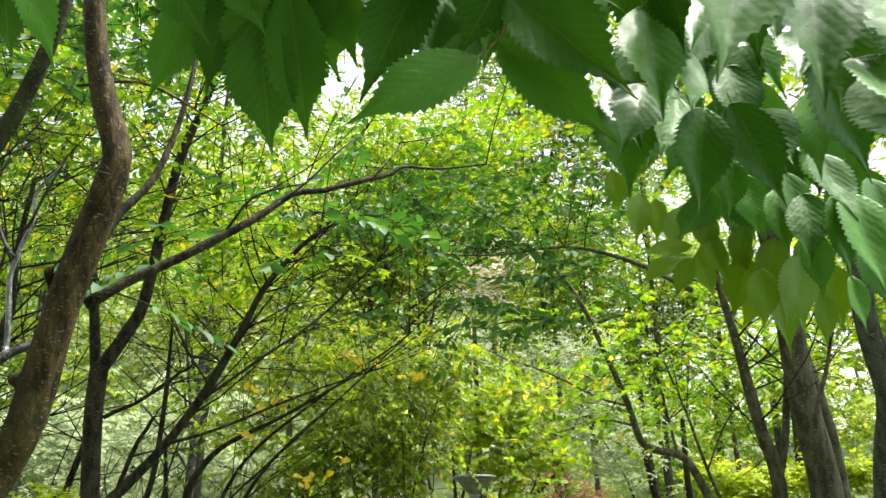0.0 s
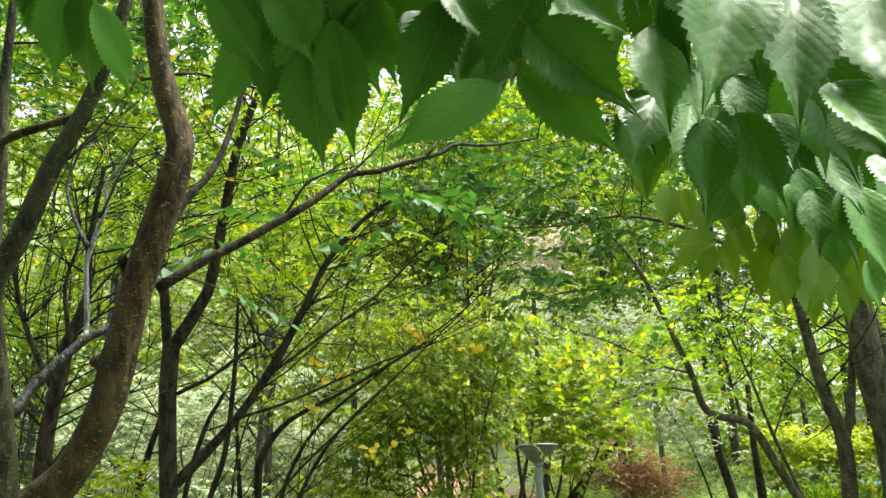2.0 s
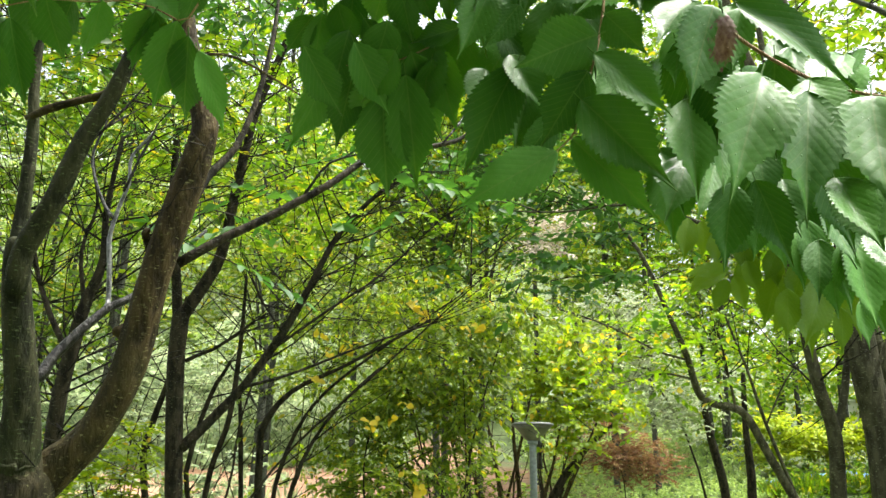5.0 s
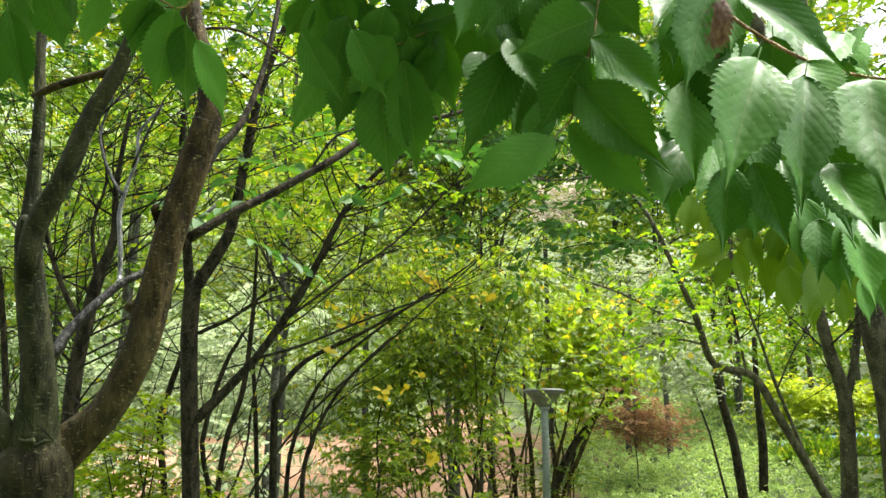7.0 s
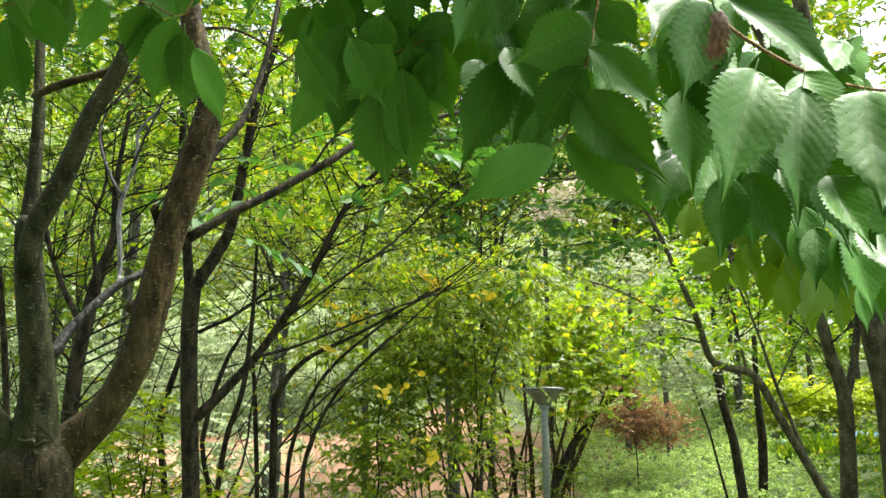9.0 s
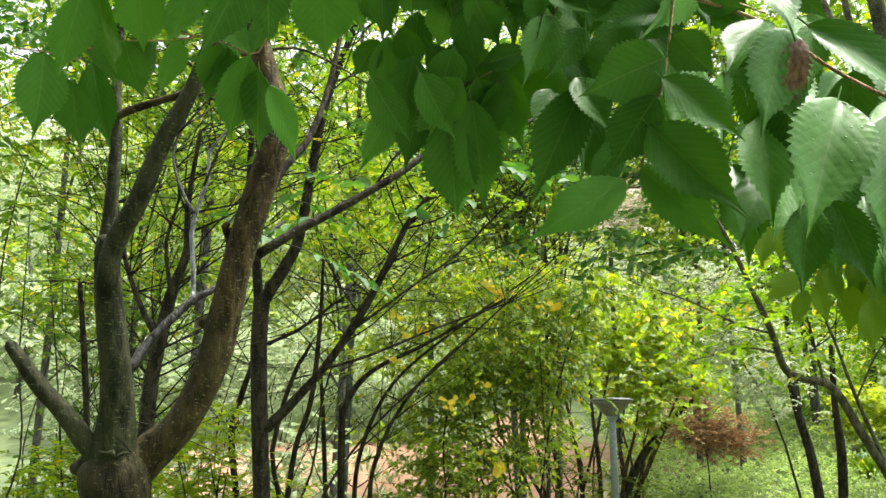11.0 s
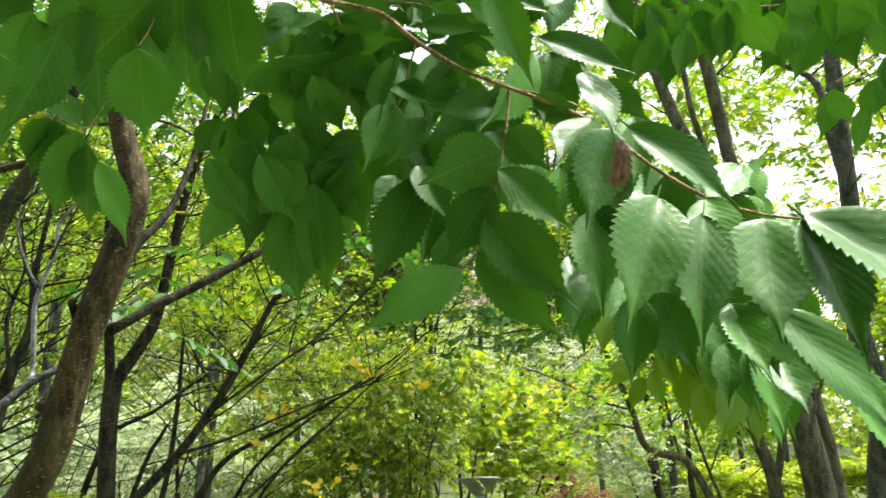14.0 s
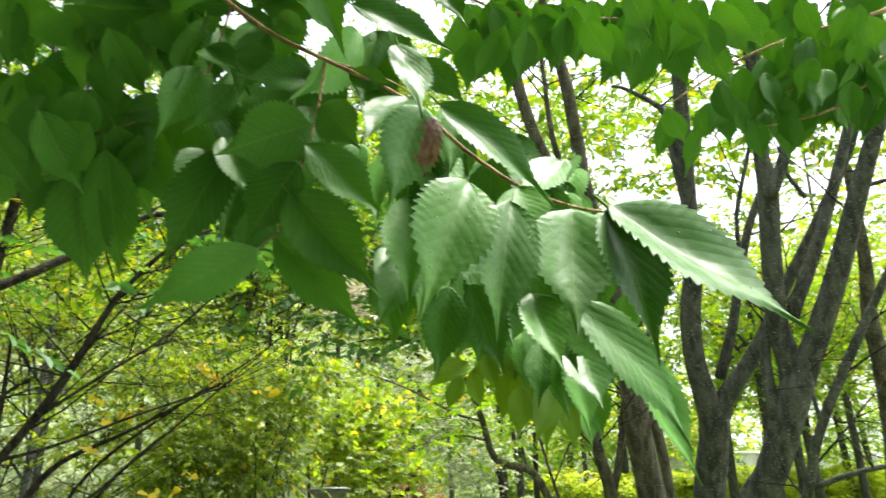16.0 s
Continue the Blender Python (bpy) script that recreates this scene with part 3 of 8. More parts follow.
limb(fork_tree, "branch", [(-0.898, 2.823, 2.385, 0.019), (-0.856, 2.882, 2.531, 0.016), (-0.769, 2.937, 2.693, 0.013), (-0.713, 2.976, 2.923, 0.011), (-0.68, 3.008, 3.186, 0.009), (-0.67, 3.047, 3.416, 0.007)], bark_dark)
limb(fork_tree, "branch", [(-1.38, 2.79, 1.43, 0.05), (-1.415, 2.755, 1.49, 0.041), (-1.44, 2.735, 1.525, 0.036), (-1.483, 2.72, 1.583, 0.033), (-1.539, 2.71, 1.648, 0.031), (-1.60, 2.69, 1.71, 0.028), (-1.70, 2.66, 1.84, 0.022)], bark_mossy)
limb(fork_tree, "knot", [(-1.43, 2.80, 1.45, 0.05), (-1.462, 2.795, 1.443, 0.042), (-1.486, 2.79, 1.436, 0.026)], bark_foot)
limb(fork_tree, "bark_ridge", [(-1.412, 2.722, 1.519, 0.003), (-1.395, 2.712, 1.514, 0.007), (-1.382, 2.708, 1.503, 0.005), (-1.362, 2.70, 1.496, 0.008), (-1.348, 2.698, 1.482, 0.006), (-1.326, 2.698, 1.478, 0.009), (-1.309, 2.70, 1.470, 0.007), (-1.288, 2.706, 1.478, 0.007), (-1.268, 2.716, 1.488, 0.003)], bark_mossy)
limb(fork_tree, "twig", [(-0.964, 2.653, 2.899, 0.006), (-0.79, 2.71, 2.951, 0.006), (-0.661, 2.785, 2.922, 0.005), (-0.525, 2.865, 2.87, 0.003)])

stem_tree = tree_thing("slender_tree", (-1.75, 5.6, 0), "slender dark tree with a long leaning limb")
limb(stem_tree, "trunk", [(-1.707, 5.856, -0.08, 0.096), (-1.717, 5.836, 0.256, 0.071), (-1.727, 5.826, 1.025, 0.064), (-1.735, 5.696, 1.59, 0.062), (-1.735, 5.565, 2.154, 0.06), (-1.708, 5.487, 2.493, 0.06)])
limb(stem_tree, "branch", [(-1.731, 5.496, 2.456, 0.035), (-1.754, 5.409, 2.832, 0.031), (-1.785, 5.305, 3.284, 0.027), (-1.77, 5.2, 3.735, 0.019)])
limb(stem_tree, "branch", [(-1.692, 5.487, 2.493, 0.046), (-1.548, 5.456, 2.724, 0.043), (-1.456, 5.434, 2.918, 0.039), (-1.364, 5.349, 3.381, 0.035), (-1.271, 5.264, 3.847, 0.031), (-1.119, 5.195, 4.24, 0.024), (-0.965, 5.126, 4.635, 0.016)])
limb(stem_tree, "branch", [(-1.685, 5.689, 1.62, 0.039), (-1.492, 5.677, 1.817, 0.033), (-1.267, 5.653, 2.067, 0.029), (-1.038, 5.611, 2.396, 0.028), (-0.846, 5.563, 2.748, 0.024), (-0.684, 5.524, 3.065, 0.02), (-0.396, 5.483, 3.386, 0.014), (-0.097, 5.478, 3.553, 0.008)])
limb(stem_tree, "twig", [(-1.669, 5.557, 2.192, 0.015), (-1.474, 5.5, 2.281, 0.012), (-1.198, 5.427, 2.444, 0.01)])
limb(stem_tree, "twig", [(-1.297, 5.626, 2.025, 0.012), (-0.965, 5.704, 2.131, 0.01), (-0.499, 5.759, 2.338, 0.008), (-0.016, 5.822, 2.512, 0.006)])
limb(stem_tree, "twig", [(-1.084, 5.565, 2.29, 0.012), (-0.728, 5.606, 2.555, 0.01), (-0.338, 5.641, 2.848, 0.008), (0.065, 5.647, 3.27, 0.006)])

back_tree = tree_thing("dark_tree", (-2.1, 4.5, 0), "dark wet trunk standing behind the forked tree")
limb(back_tree, "trunk", [(-2.084, 4.737, -0.08, 0.075), (-2.094, 4.717, 0.279, 0.056), (-2.104, 4.707, 1.116, 0.05), (-2.048, 4.567, 1.724, 0.044), (-1.991, 4.496, 2.029, 0.039), (-1.91, 4.426, 2.333, 0.034), (-1.817, 4.37, 2.576, 0.023), (-1.804, 4.307, 2.85, 0.016), (-1.729, 4.215, 3.245, 0.011)])
limb(back_tree, "branch", [(-1.979, 4.489, 2.059, 0.019), (-2.088, 4.473, 2.278, 0.016), (-2.198, 4.449, 2.53, 0.013), (-2.278, 4.402, 2.88, 0.01)])
limb(back_tree, "twig", [(-1.91, 4.426, 2.333, 0.014), (-1.947, 4.388, 2.645, 0.011), (-1.882, 4.363, 2.901, 0.008), (-1.927, 4.338, 3.16, 0.006)])

sapling = tree_thing("sapling", (-2.12, 6.49, 0), "thin dark leaning stem of a sapling", "saplings")
limb(sapling, "trunk", [(-2.096, 6.515, -0.08, 0.039), (-2.106, 6.495, 0.243, 0.029), (-2.116, 6.485, 0.971, 0.026), (-2.155, 6.35, 1.558, 0.026), (-2.082, 6.282, 1.851, 0.024), (-1.97, 6.205, 2.186, 0.017), (-1.867, 6.079, 2.731, 0.011)])

sapling = tree_thing("sapling", (-1.78, 6.69, 0), "thin dark leaning stem of a sapling", "saplings")
limb(sapling, "trunk", [(-1.765, 6.724, -0.08, 0.037), (-1.775, 6.704, 0.239, 0.027), (-1.785, 6.694, 0.954, 0.024), (-1.705, 6.575, 1.473, 0.022), (-1.572, 6.485, 1.863, 0.022), (-1.496, 6.355, 2.425, 0.018), (-1.461, 6.235, 2.944, 0.011)])

sapling = tree_thing("sapling", (-1.38, 6.9, 0), "thin dark leaning stem of a sapling", "saplings")
limb(sapling, "trunk", [(-1.363, 6.934, -0.08, 0.052), (-1.373, 6.914, 0.234, 0.038), (-1.383, 6.904, 0.937, 0.034), (-1.369, 6.759, 1.562, 0.032), (-1.337, 6.698, 1.829, 0.03), (-1.117, 6.636, 2.097, 0.021), (-0.659, 6.584, 2.32, 0.014), (-0.018, 6.504, 2.668, 0.009)])

sapling = tree_thing("sapling", (-1.71, 6.28, 0), "thin dark leaning stem of a sapling", "saplings")
limb(sapling, "trunk", [(-1.695, 6.306, -0.08, 0.028), (-1.705, 6.286, 0.247, 0.021), (-1.715, 6.276, 0.988, 0.019), (-1.74, 6.173, 1.434, 0.019), (-1.619, 6.042, 2.002, 0.017), (-1.473, 5.986, 2.245, 0.012)])

sapling = tree_thing("sapling", (-1.71, 7.84, 0), "thin dark leaning stem of a sapling", "saplings")
limb(sapling, "trunk", [(-1.692, 7.875, -0.08, 0.035), (-1.702, 7.855, 0.215, 0.026), (-1.712, 7.845, 0.86, 0.023), (-1.727, 7.658, 1.671, 0.021), (-1.748, 7.541, 2.178, 0.016)])

sapling = tree_thing("sapling", (-3.21, 6.28, 0), "thin dark leaning stem of a sapling", "saplings")
limb(sapling, "trunk", [(-3.193, 6.306, -0.08, 0.044), (-3.203, 6.286, 0.247, 0.033), (-3.213, 6.276, 0.988, 0.029), (-3.213, 6.145, 1.556, 0.025), (-3.23, 6.014, 2.124, 0.023), (-3.263, 5.883, 2.691, 0.017)])

sapling = tree_thing("sapling", (-1.34, 7.22, 0), "thin dark leaning stem of a sapling", "saplings")
limb(sapling, "trunk", [(-1.315, 7.247, -0.08, 0.032), (-1.325, 7.227, 0.228, 0.024), (-1.335, 7.217, 0.912, 0.022), (-1.264, 7.088, 1.471, 0.019), (-0.976, 6.959, 2.031, 0.014), (-0.402, 6.851, 2.497, 0.01), (0.22, 6.754, 2.917, 0.007)])

sapling = tree_thing("sapling", (-1.07, 6.59, 0), "thin dark leaning stem of a sapling", "saplings")
limb(sapling, "trunk", [(-1.046, 6.62, -0.08, 0.029), (-1.056, 6.6, 0.241, 0.022), (-1.066, 6.59, 0.963, 0.02), (-1.044, 6.491, 1.389, 0.017), (-0.804, 6.383, 1.857, 0.013), (-0.411, 6.295, 2.24, 0.009)])

bent_tree = tree_thing("bent_tree", (4.5, 9.2, 0), "thin tree with a sharply bent, crooked trunk")
limb(bent_tree, "trunk", [(4.53, 9.707, -0.08, 0.082), (4.52, 9.687, 0.132, 0.062), (4.51, 9.677, 0.528, 0.055), (4.191, 9.547, 1.088, 0.052), (3.808, 9.404, 1.711, 0.05), (3.584, 9.317, 2.084, 0.047), (3.424, 9.289, 2.209, 0.045), (3.169, 9.277, 2.258, 0.042), (3.009, 9.248, 2.383, 0.04), (2.881, 9.159, 2.769, 0.035), (2.658, 9.044, 3.267, 0.03), (2.37, 8.908, 3.858, 0.025), (2.083, 8.822, 4.232, 0.018), (1.763, 8.757, 4.512, 0.01)])
limb(bent_tree, "twig", [(4.191, 9.547, 1.088, 0.022), (3.754, 9.279, 2.019, 0.02), (3.511, 9.083, 2.631, 0.015), (3.271, 8.911, 3.145, 0.012), (3.159, 8.782, 3.47, 0.007)])
limb(bent_tree, "twig", [(2.859, 9.157, 2.736, 0.015), (2.509, 9.069, 2.82, 0.012), (1.987, 8.946, 3.056, 0.01), (1.411, 8.838, 3.227, 0.007)])
limb(bent_tree, "twig", [(2.942, 9.207, 2.519, 0.015), (2.563, 9.093, 2.569, 0.012), (2.035, 9.021, 2.436, 0.007)])
limb(bent_tree, "twig", [(3.433, 9.279, 2.208, 0.018), (3.375, 9.242, 2.587, 0.015), (3.264, 9.176, 3.096, 0.01)])
limb(bent_tree, "twig", [(3.73, 9.22, 2.016, 0.012), (3.93, 9.057, 2.502, 0.01), (4.158, 8.936, 2.801, 0.007)])

path_tree = tree_thing("path_tree", (2.6, 5, 0), "smooth grey-brown tree with a forked leaning trunk")
limb(path_tree, "trunk", [(2.546, 5.307, -0.08, 0.079), (2.536, 5.287, 0.251, 0.059), (2.526, 5.277, 1.003, 0.052), (2.488, 5.12, 1.683, 0.045), (2.393, 5.049, 1.989, 0.038), (2.331, 4.994, 2.227, 0.035), (2.254, 4.924, 2.533, 0.028), (2.149, 4.838, 2.907, 0.021), (2.079, 4.743, 3.315, 0.014)])
limb(path_tree, "branch", [(2.488, 5.112, 1.717, 0.026), (2.59, 5.09, 2.063, 0.023), (2.661, 5.075, 2.382, 0.02), (2.745, 5.033, 2.814, 0.014)])

leaning_tree = tree_thing("leaning_tree", (3.0, 5.2, 0), "stout grey-brown tree leaning back with two upper leaders")
limb(leaning_tree, "trunk", [(2.713, 5.052, -0.08, 0.151), (2.703, 5.032, 0.392, 0.113), (2.725, 5.022, 1.569, 0.094), (2.645, 4.954, 2.056, 0.086), (2.61, 4.923, 2.416, 0.08), (2.575, 4.865, 2.858, 0.075), (2.50, 4.804, 3.311, 0.068)])
limb(leaning_tree, "trunk_limb", [(2.47, 4.816, 3.275, 0.05), (2.2, 4.744, 3.665, 0.044), (2.004, 4.699, 3.985, 0.042), (1.882, 4.641, 4.287, 0.04), (1.796, 4.573, 4.589, 0.037), (1.687, 4.484, 4.967, 0.031), (1.599, 4.402, 5.31, 0.023)])
limb(leaning_tree, "trunk_limb", [(2.49, 4.815, 3.275, 0.053), (2.344, 4.739, 3.674, 0.048), (2.268, 4.668, 4.08, 0.045), (2.201, 4.611, 4.438, 0.043), (2.121, 4.583, 4.728, 0.038), (2.021, 4.517, 5.135, 0.032), (1.965, 4.479, 5.435, 0.024)])
limb(leaning_tree, "branch", [(2.194, 4.73, 3.658, 0.023), (2.129, 4.734, 4.1, 0.021), (2.082, 4.747, 4.504, 0.018), (2.089, 4.741, 4.921, 0.014)])
limb(leaning_tree, "twig", [(2.601, 4.899, 1.979, 0.014), (2.741, 4.869, 2.262, 0.013), (2.83, 4.849, 2.557, 0.009)])

side_tree = tree_thing("slender_tree", (3.05, 6.1, 0), "thin grey-brown trunk close beside the leaning tree", "slender trunks")
limb(side_tree, "trunk", [(3.487, 6.100, -0.080, 0.070), (3.477, 6.100, 0.400, 0.055), (3.467, 6.100, 1.299, 0.050), (3.457, 6.100, 1.732, 0.047), (3.408, 6.050, 2.084, 0.045), (3.317, 6.000, 2.433, 0.043), (3.225, 5.950, 2.787, 0.040), (3.112, 5.900, 3.242, 0.034)], bark_olive)

double_tree = tree_thing("double_tree", (3.6, 5, 0), "grey-brown tree splitting into two wide leaders")
limb(double_tree, "trunk", [(2.933, 4.707, -0.08, 0.153), (2.923, 4.687, 0.381, 0.114), (2.913, 4.677, 1.526, 0.102), (2.906, 4.506, 2.006, 0.092), (2.902, 4.46, 2.13, 0.088), (2.90, 4.43, 2.22, 0.05)])
limb(double_tree, "trunk_limb", [(2.90, 4.50, 2.02, 0.078), (2.872, 4.455, 2.19, 0.074), (2.788, 4.403, 2.464, 0.062), (2.756, 4.347, 2.73, 0.062), (2.773, 4.278, 2.998, 0.057), (2.753, 4.193, 3.335, 0.05), (2.694, 4.045, 3.875, 0.047), (2.649, 3.916, 4.354, 0.042), (2.609, 3.759, 4.905, 0.034)])
limb(double_tree, "trunk_limb", [(2.91, 4.49, 2.04, 0.075), (2.945, 4.42, 2.21, 0.066), (3.069, 4.274, 2.443, 0.050), (3.168, 4.128, 2.687, 0.04), (3.259, 3.986, 2.929, 0.037), (3.389, 3.801, 3.26, 0.033), (3.509, 3.609, 3.618, 0.03), (3.562, 3.424, 4.005, 0.023), (3.584, 3.26, 4.357, 0.016)])
limb(double_tree, "branch", [(2.948, 4.42, 2.366, 0.034), (3.042, 4.356, 2.67, 0.031), (3.111, 4.283, 3.016, 0.028), (3.186, 4.231, 3.302, 0.027), (3.316, 4.137, 3.662, 0.023), (3.294, 4.079, 4.035, 0.02), (3.197, 3.986, 4.558, 0.017), (3.138, 3.906, 5.021, 0.013)])
limb(double_tree, "branch", [(2.735, 4.183, 3.33, 0.028), (2.663, 4.154, 3.692, 0.026), (2.651, 4.13, 3.995, 0.023), (2.523, 4.195, 4.139, 0.016), (2.375, 4.276, 4.251, 0.011)])
limb(double_tree, "twig", [(3.066, 4.217, 2.993, 0.016), (3.088, 4.19, 3.356, 0.014), (3.191, 4.101, 3.833, 0.013), (3.265, 4.05, 4.223, 0.009)])

broad_tree = tree_thing("broad_tree", (4.0, 4.4, 0), "broad pale grey-brown tree with several rising leaders")
limb(broad_tree, "trunk", [(2.854, 4.17, -0.08, 0.16), (2.844, 4.15, 0.372, 0.115), (2.844, 4.14, 1.488, 0.098), (2.913, 4.016, 1.773, 0.088), (2.985, 3.892, 2.058, 0.086), (3.01, 3.84, 2.19, 0.084), (3.03, 3.80, 2.29, 0.05)])
limb(broad_tree, "trunk_limb", [(2.99, 3.885, 2.08, 0.074), (3.045, 3.80, 2.26, 0.073), (3.11, 3.678, 2.51, 0.064), (3.184, 3.529, 2.817, 0.058), (3.242, 3.385, 3.123, 0.051), (3.3, 3.242, 3.426, 0.044), (3.37, 3.087, 3.754, 0.036), (3.424, 2.927, 4.109, 0.027)])
limb(broad_tree, "trunk_limb", [(2.995, 3.89, 2.08, 0.072), (3.02, 3.85, 2.28, 0.068), (2.954, 3.81, 2.569, 0.058), (2.929, 3.724, 2.934, 0.058), (2.916, 3.644, 3.273, 0.06), (2.878, 3.601, 3.529, 0.041), (2.893, 3.544, 3.787, 0.039), (2.841, 3.457, 4.172, 0.032), (2.809, 3.353, 4.594, 0.026)])
limb(broad_tree, "branch", [(2.887, 3.608, 3.222, 0.041), (2.981, 3.531, 3.469, 0.031), (3.021, 3.476, 3.692, 0.027), (3.081, 3.34, 4.127, 0.022)])
limb(broad_tree, "branch", [(3.037, 3.793, 2.6, 0.041), (3.191, 3.71, 2.943, 0.038), (3.319, 3.641, 3.267, 0.035), (3.446, 3.547, 3.664, 0.031), (3.574, 3.437, 4.103, 0.025)])
limb(broad_tree, "branch", [(2.917, 3.909, 2.06, 0.037), (2.914, 3.909, 2.368, 0.031), (2.979, 3.907, 2.627, 0.026)])
limb(broad_tree, "twig", [(3.078, 3.56, 3.216, 0.014), (3.028, 3.613, 3.407, 0.013), (3.048, 3.614, 3.695, 0.01)])
limb(broad_tree, "twig", [(3.261, 3.408, 3.199, 0.012), (3.368, 3.313, 3.232, 0.011), (3.501, 3.221, 3.235, 0.007)])

edge_tree = tree_thing("edge_tree", (4.6, 4.3, 0), "thin leaning tree with low side branches")
limb(edge_tree, "trunk", [(2.857, 3.73, -0.08, 0.042), (2.847, 3.71, 0.371, 0.031), (2.837, 3.7, 1.483, 0.028), (2.838, 3.634, 1.666, 0.026), (2.875, 3.521, 1.952, 0.025), (2.987, 3.379, 2.263, 0.024), (3.148, 3.197, 2.649, 0.021), (3.32, 3.012, 3.036, 0.015)])
limb(edge_tree, "branch", [(2.848, 3.627, 1.679, 0.014), (2.967, 3.502, 1.735, 0.014), (3.098, 3.386, 1.756, 0.012), (3.248, 3.266, 1.778, 0.008)])
limb(edge_tree, "branch", [(2.883, 3.514, 1.965, 0.012), (2.869, 3.518, 2.118, 0.011), (2.867, 3.512, 2.287, 0.009)])

far_path_tree = tree_thing("slender_tree", (6.2, 5.6, 0), "slender grey tree at the edge of the grove")
limb(far_path_tree, "trunk", [(4.613, 5.032, -0.08, 0.128), (4.603, 5.012, 0.361, 0.096), (4.593, 5.002, 1.444, 0.085), (4.504, 4.813, 2.032, 0.074), (4.381, 4.66, 2.548, 0.062), (4.29, 4.577, 2.844, 0.054), (4.23, 4.448, 3.249, 0.043), (4.086, 4.286, 3.802, 0.031)], bark_olive)

stem_clump = tree_thing("stem_clump", (1.2, 11.5, 0), "clump of bare brown stems around the garden lamp", "", "shrub")
limb(stem_clump, "stem", [(1.074, 12.163, -0.08, 0.048), (1.064, 12.143, 0.128, 0.036), (1.054, 12.133, 0.511, 0.032), (0.974, 11.952, 1.295, 0.032), (0.853, 11.808, 1.922, 0.024), (0.692, 11.663, 2.549, 0.016)])
limb(stem_clump, "stem", [(1.315, 12.163, -0.08, 0.054), (1.305, 12.143, 0.128, 0.041), (1.295, 12.133, 0.511, 0.036), (1.255, 11.952, 1.295, 0.032), (1.175, 11.808, 1.922, 0.024), (1.134, 11.663, 2.549, 0.016)])
limb(stem_clump, "stem", [(1.678, 12.163, -0.08, 0.054), (1.668, 12.143, 0.128, 0.041), (1.658, 12.133, 0.511, 0.036), (1.899, 11.989, 1.138, 0.032), (2.14, 11.862, 1.687, 0.024), (2.341, 11.753, 2.157, 0.016)])
limb(stem_clump, "stem", [(1.557, 12.163, -0.08, 0.048), (1.547, 12.143, 0.128, 0.036), (1.537, 12.133, 0.511, 0.032), (1.617, 11.989, 1.138, 0.028), (1.738, 11.88, 1.609, 0.02), (1.818, 11.771, 2.079, 0.012)])
limb(stem_clump, "stem", [(0.792, 12.163, -0.08, 0.048), (0.782, 12.143, 0.128, 0.036), (0.772, 12.133, 0.511, 0.032), (0.628, 11.916, 1.452, 0.028), (0.451, 11.771, 2.079, 0.02), (0.129, 11.59, 2.863, 0.012)])
limb(stem_clump, "stem", [(0.551, 12.163, -0.08, 0.042), (0.541, 12.143, 0.128, 0.032), (0.531, 12.133, 0.511, 0.028), (0.435, 11.952, 1.295, 0.024), (0.29, 11.808, 1.922, 0.016), (0.129, 11.663, 2.549, 0.012)])
limb(stem_clump, "stem", [(0.953, 12.163, -0.08, 0.036), (0.943, 12.143, 0.128, 0.027), (0.933, 12.133, 0.511, 0.024), (1.135, 11.952, 1.295, 0.02), (1.416, 11.663, 2.549, 0.012)])
limb(stem_clump, "stem", [(1.45, 12.1, 0.2, 0.075), (1.54, 12.05, 0.67, 0.068), (1.83, 12.1, 1.27, 0.06), (2.04, 12.15, 1.57, 0.052), (2.3, 12.2, 1.86, 0.042), (2.54, 12.25, 2.06, 0.03), (2.85, 12.3, 2.3, 0.015)], bark_dark)

stem_rng = random.Random(77)
for k in range(13):
    bx, top = stem_rng.uniform(0.3, 2.1), stem_rng.uniform(2.0, 3.2)
    by, r = stem_rng.uniform(11.9, 12.9), stem_rng.uniform(0.008, 0.024)
    if bx > 1.05:
        by += 1.7  # behind the lamp
    reach = (bx - 1.3) * stem_rng.uniform(0.4, 1.6) + stem_rng.uniform(-0.45, 0.45)
    sway = [stem_rng.uniform(-0.1, 0.1) for _ in range(3)]
    limb(stem_clump, "stem", [(bx, by, 0.1, r * 1.2), (bx + reach * 0.1 + sway[0], by, 0.7, r), (bx + reach * 0.3 + sway[1], by - 0.05, 1.2, r * 0.9), (bx + reach * 0.6 + sway[2], by - 0.1, 1.7, r * 0.7), (bx + reach, by - 0.2, top, r * 0.35)])
branchlets(stem_clump, 246, 46, 0.6, 0.6, 0.0, 0.6)
crown(stem_clump, 247, [((0.6, 11.9, 1.2), (0.35, 0.25, 0.45)), ((1.1, 12.0, 0.9), (0.4, 0.25, 0.5)), ((1.75, 12.1, 0.8), (0.35, 0.25, 0.45)), ((2.1, 13.4, 1.5), (0.3, 0.2, 0.25))], 210, 0.07, olive, 0.003, "foliage", every=1)

sapling = tree_thing("slender_tree", (4.66, 13.11, 0), "slender dark trunk on the grass", "slender trunks")
limb(sapling, "trunk", [(4.685, 13.144, -0.08, 0.117), (4.675, 13.124, 0.066, 0.087), (4.665, 13.114, 0.265, 0.078), (4.474, 12.86, 1.364, 0.069), (4.301, 12.724, 1.955, 0.061), (4.145, 12.568, 2.631, 0.043)])

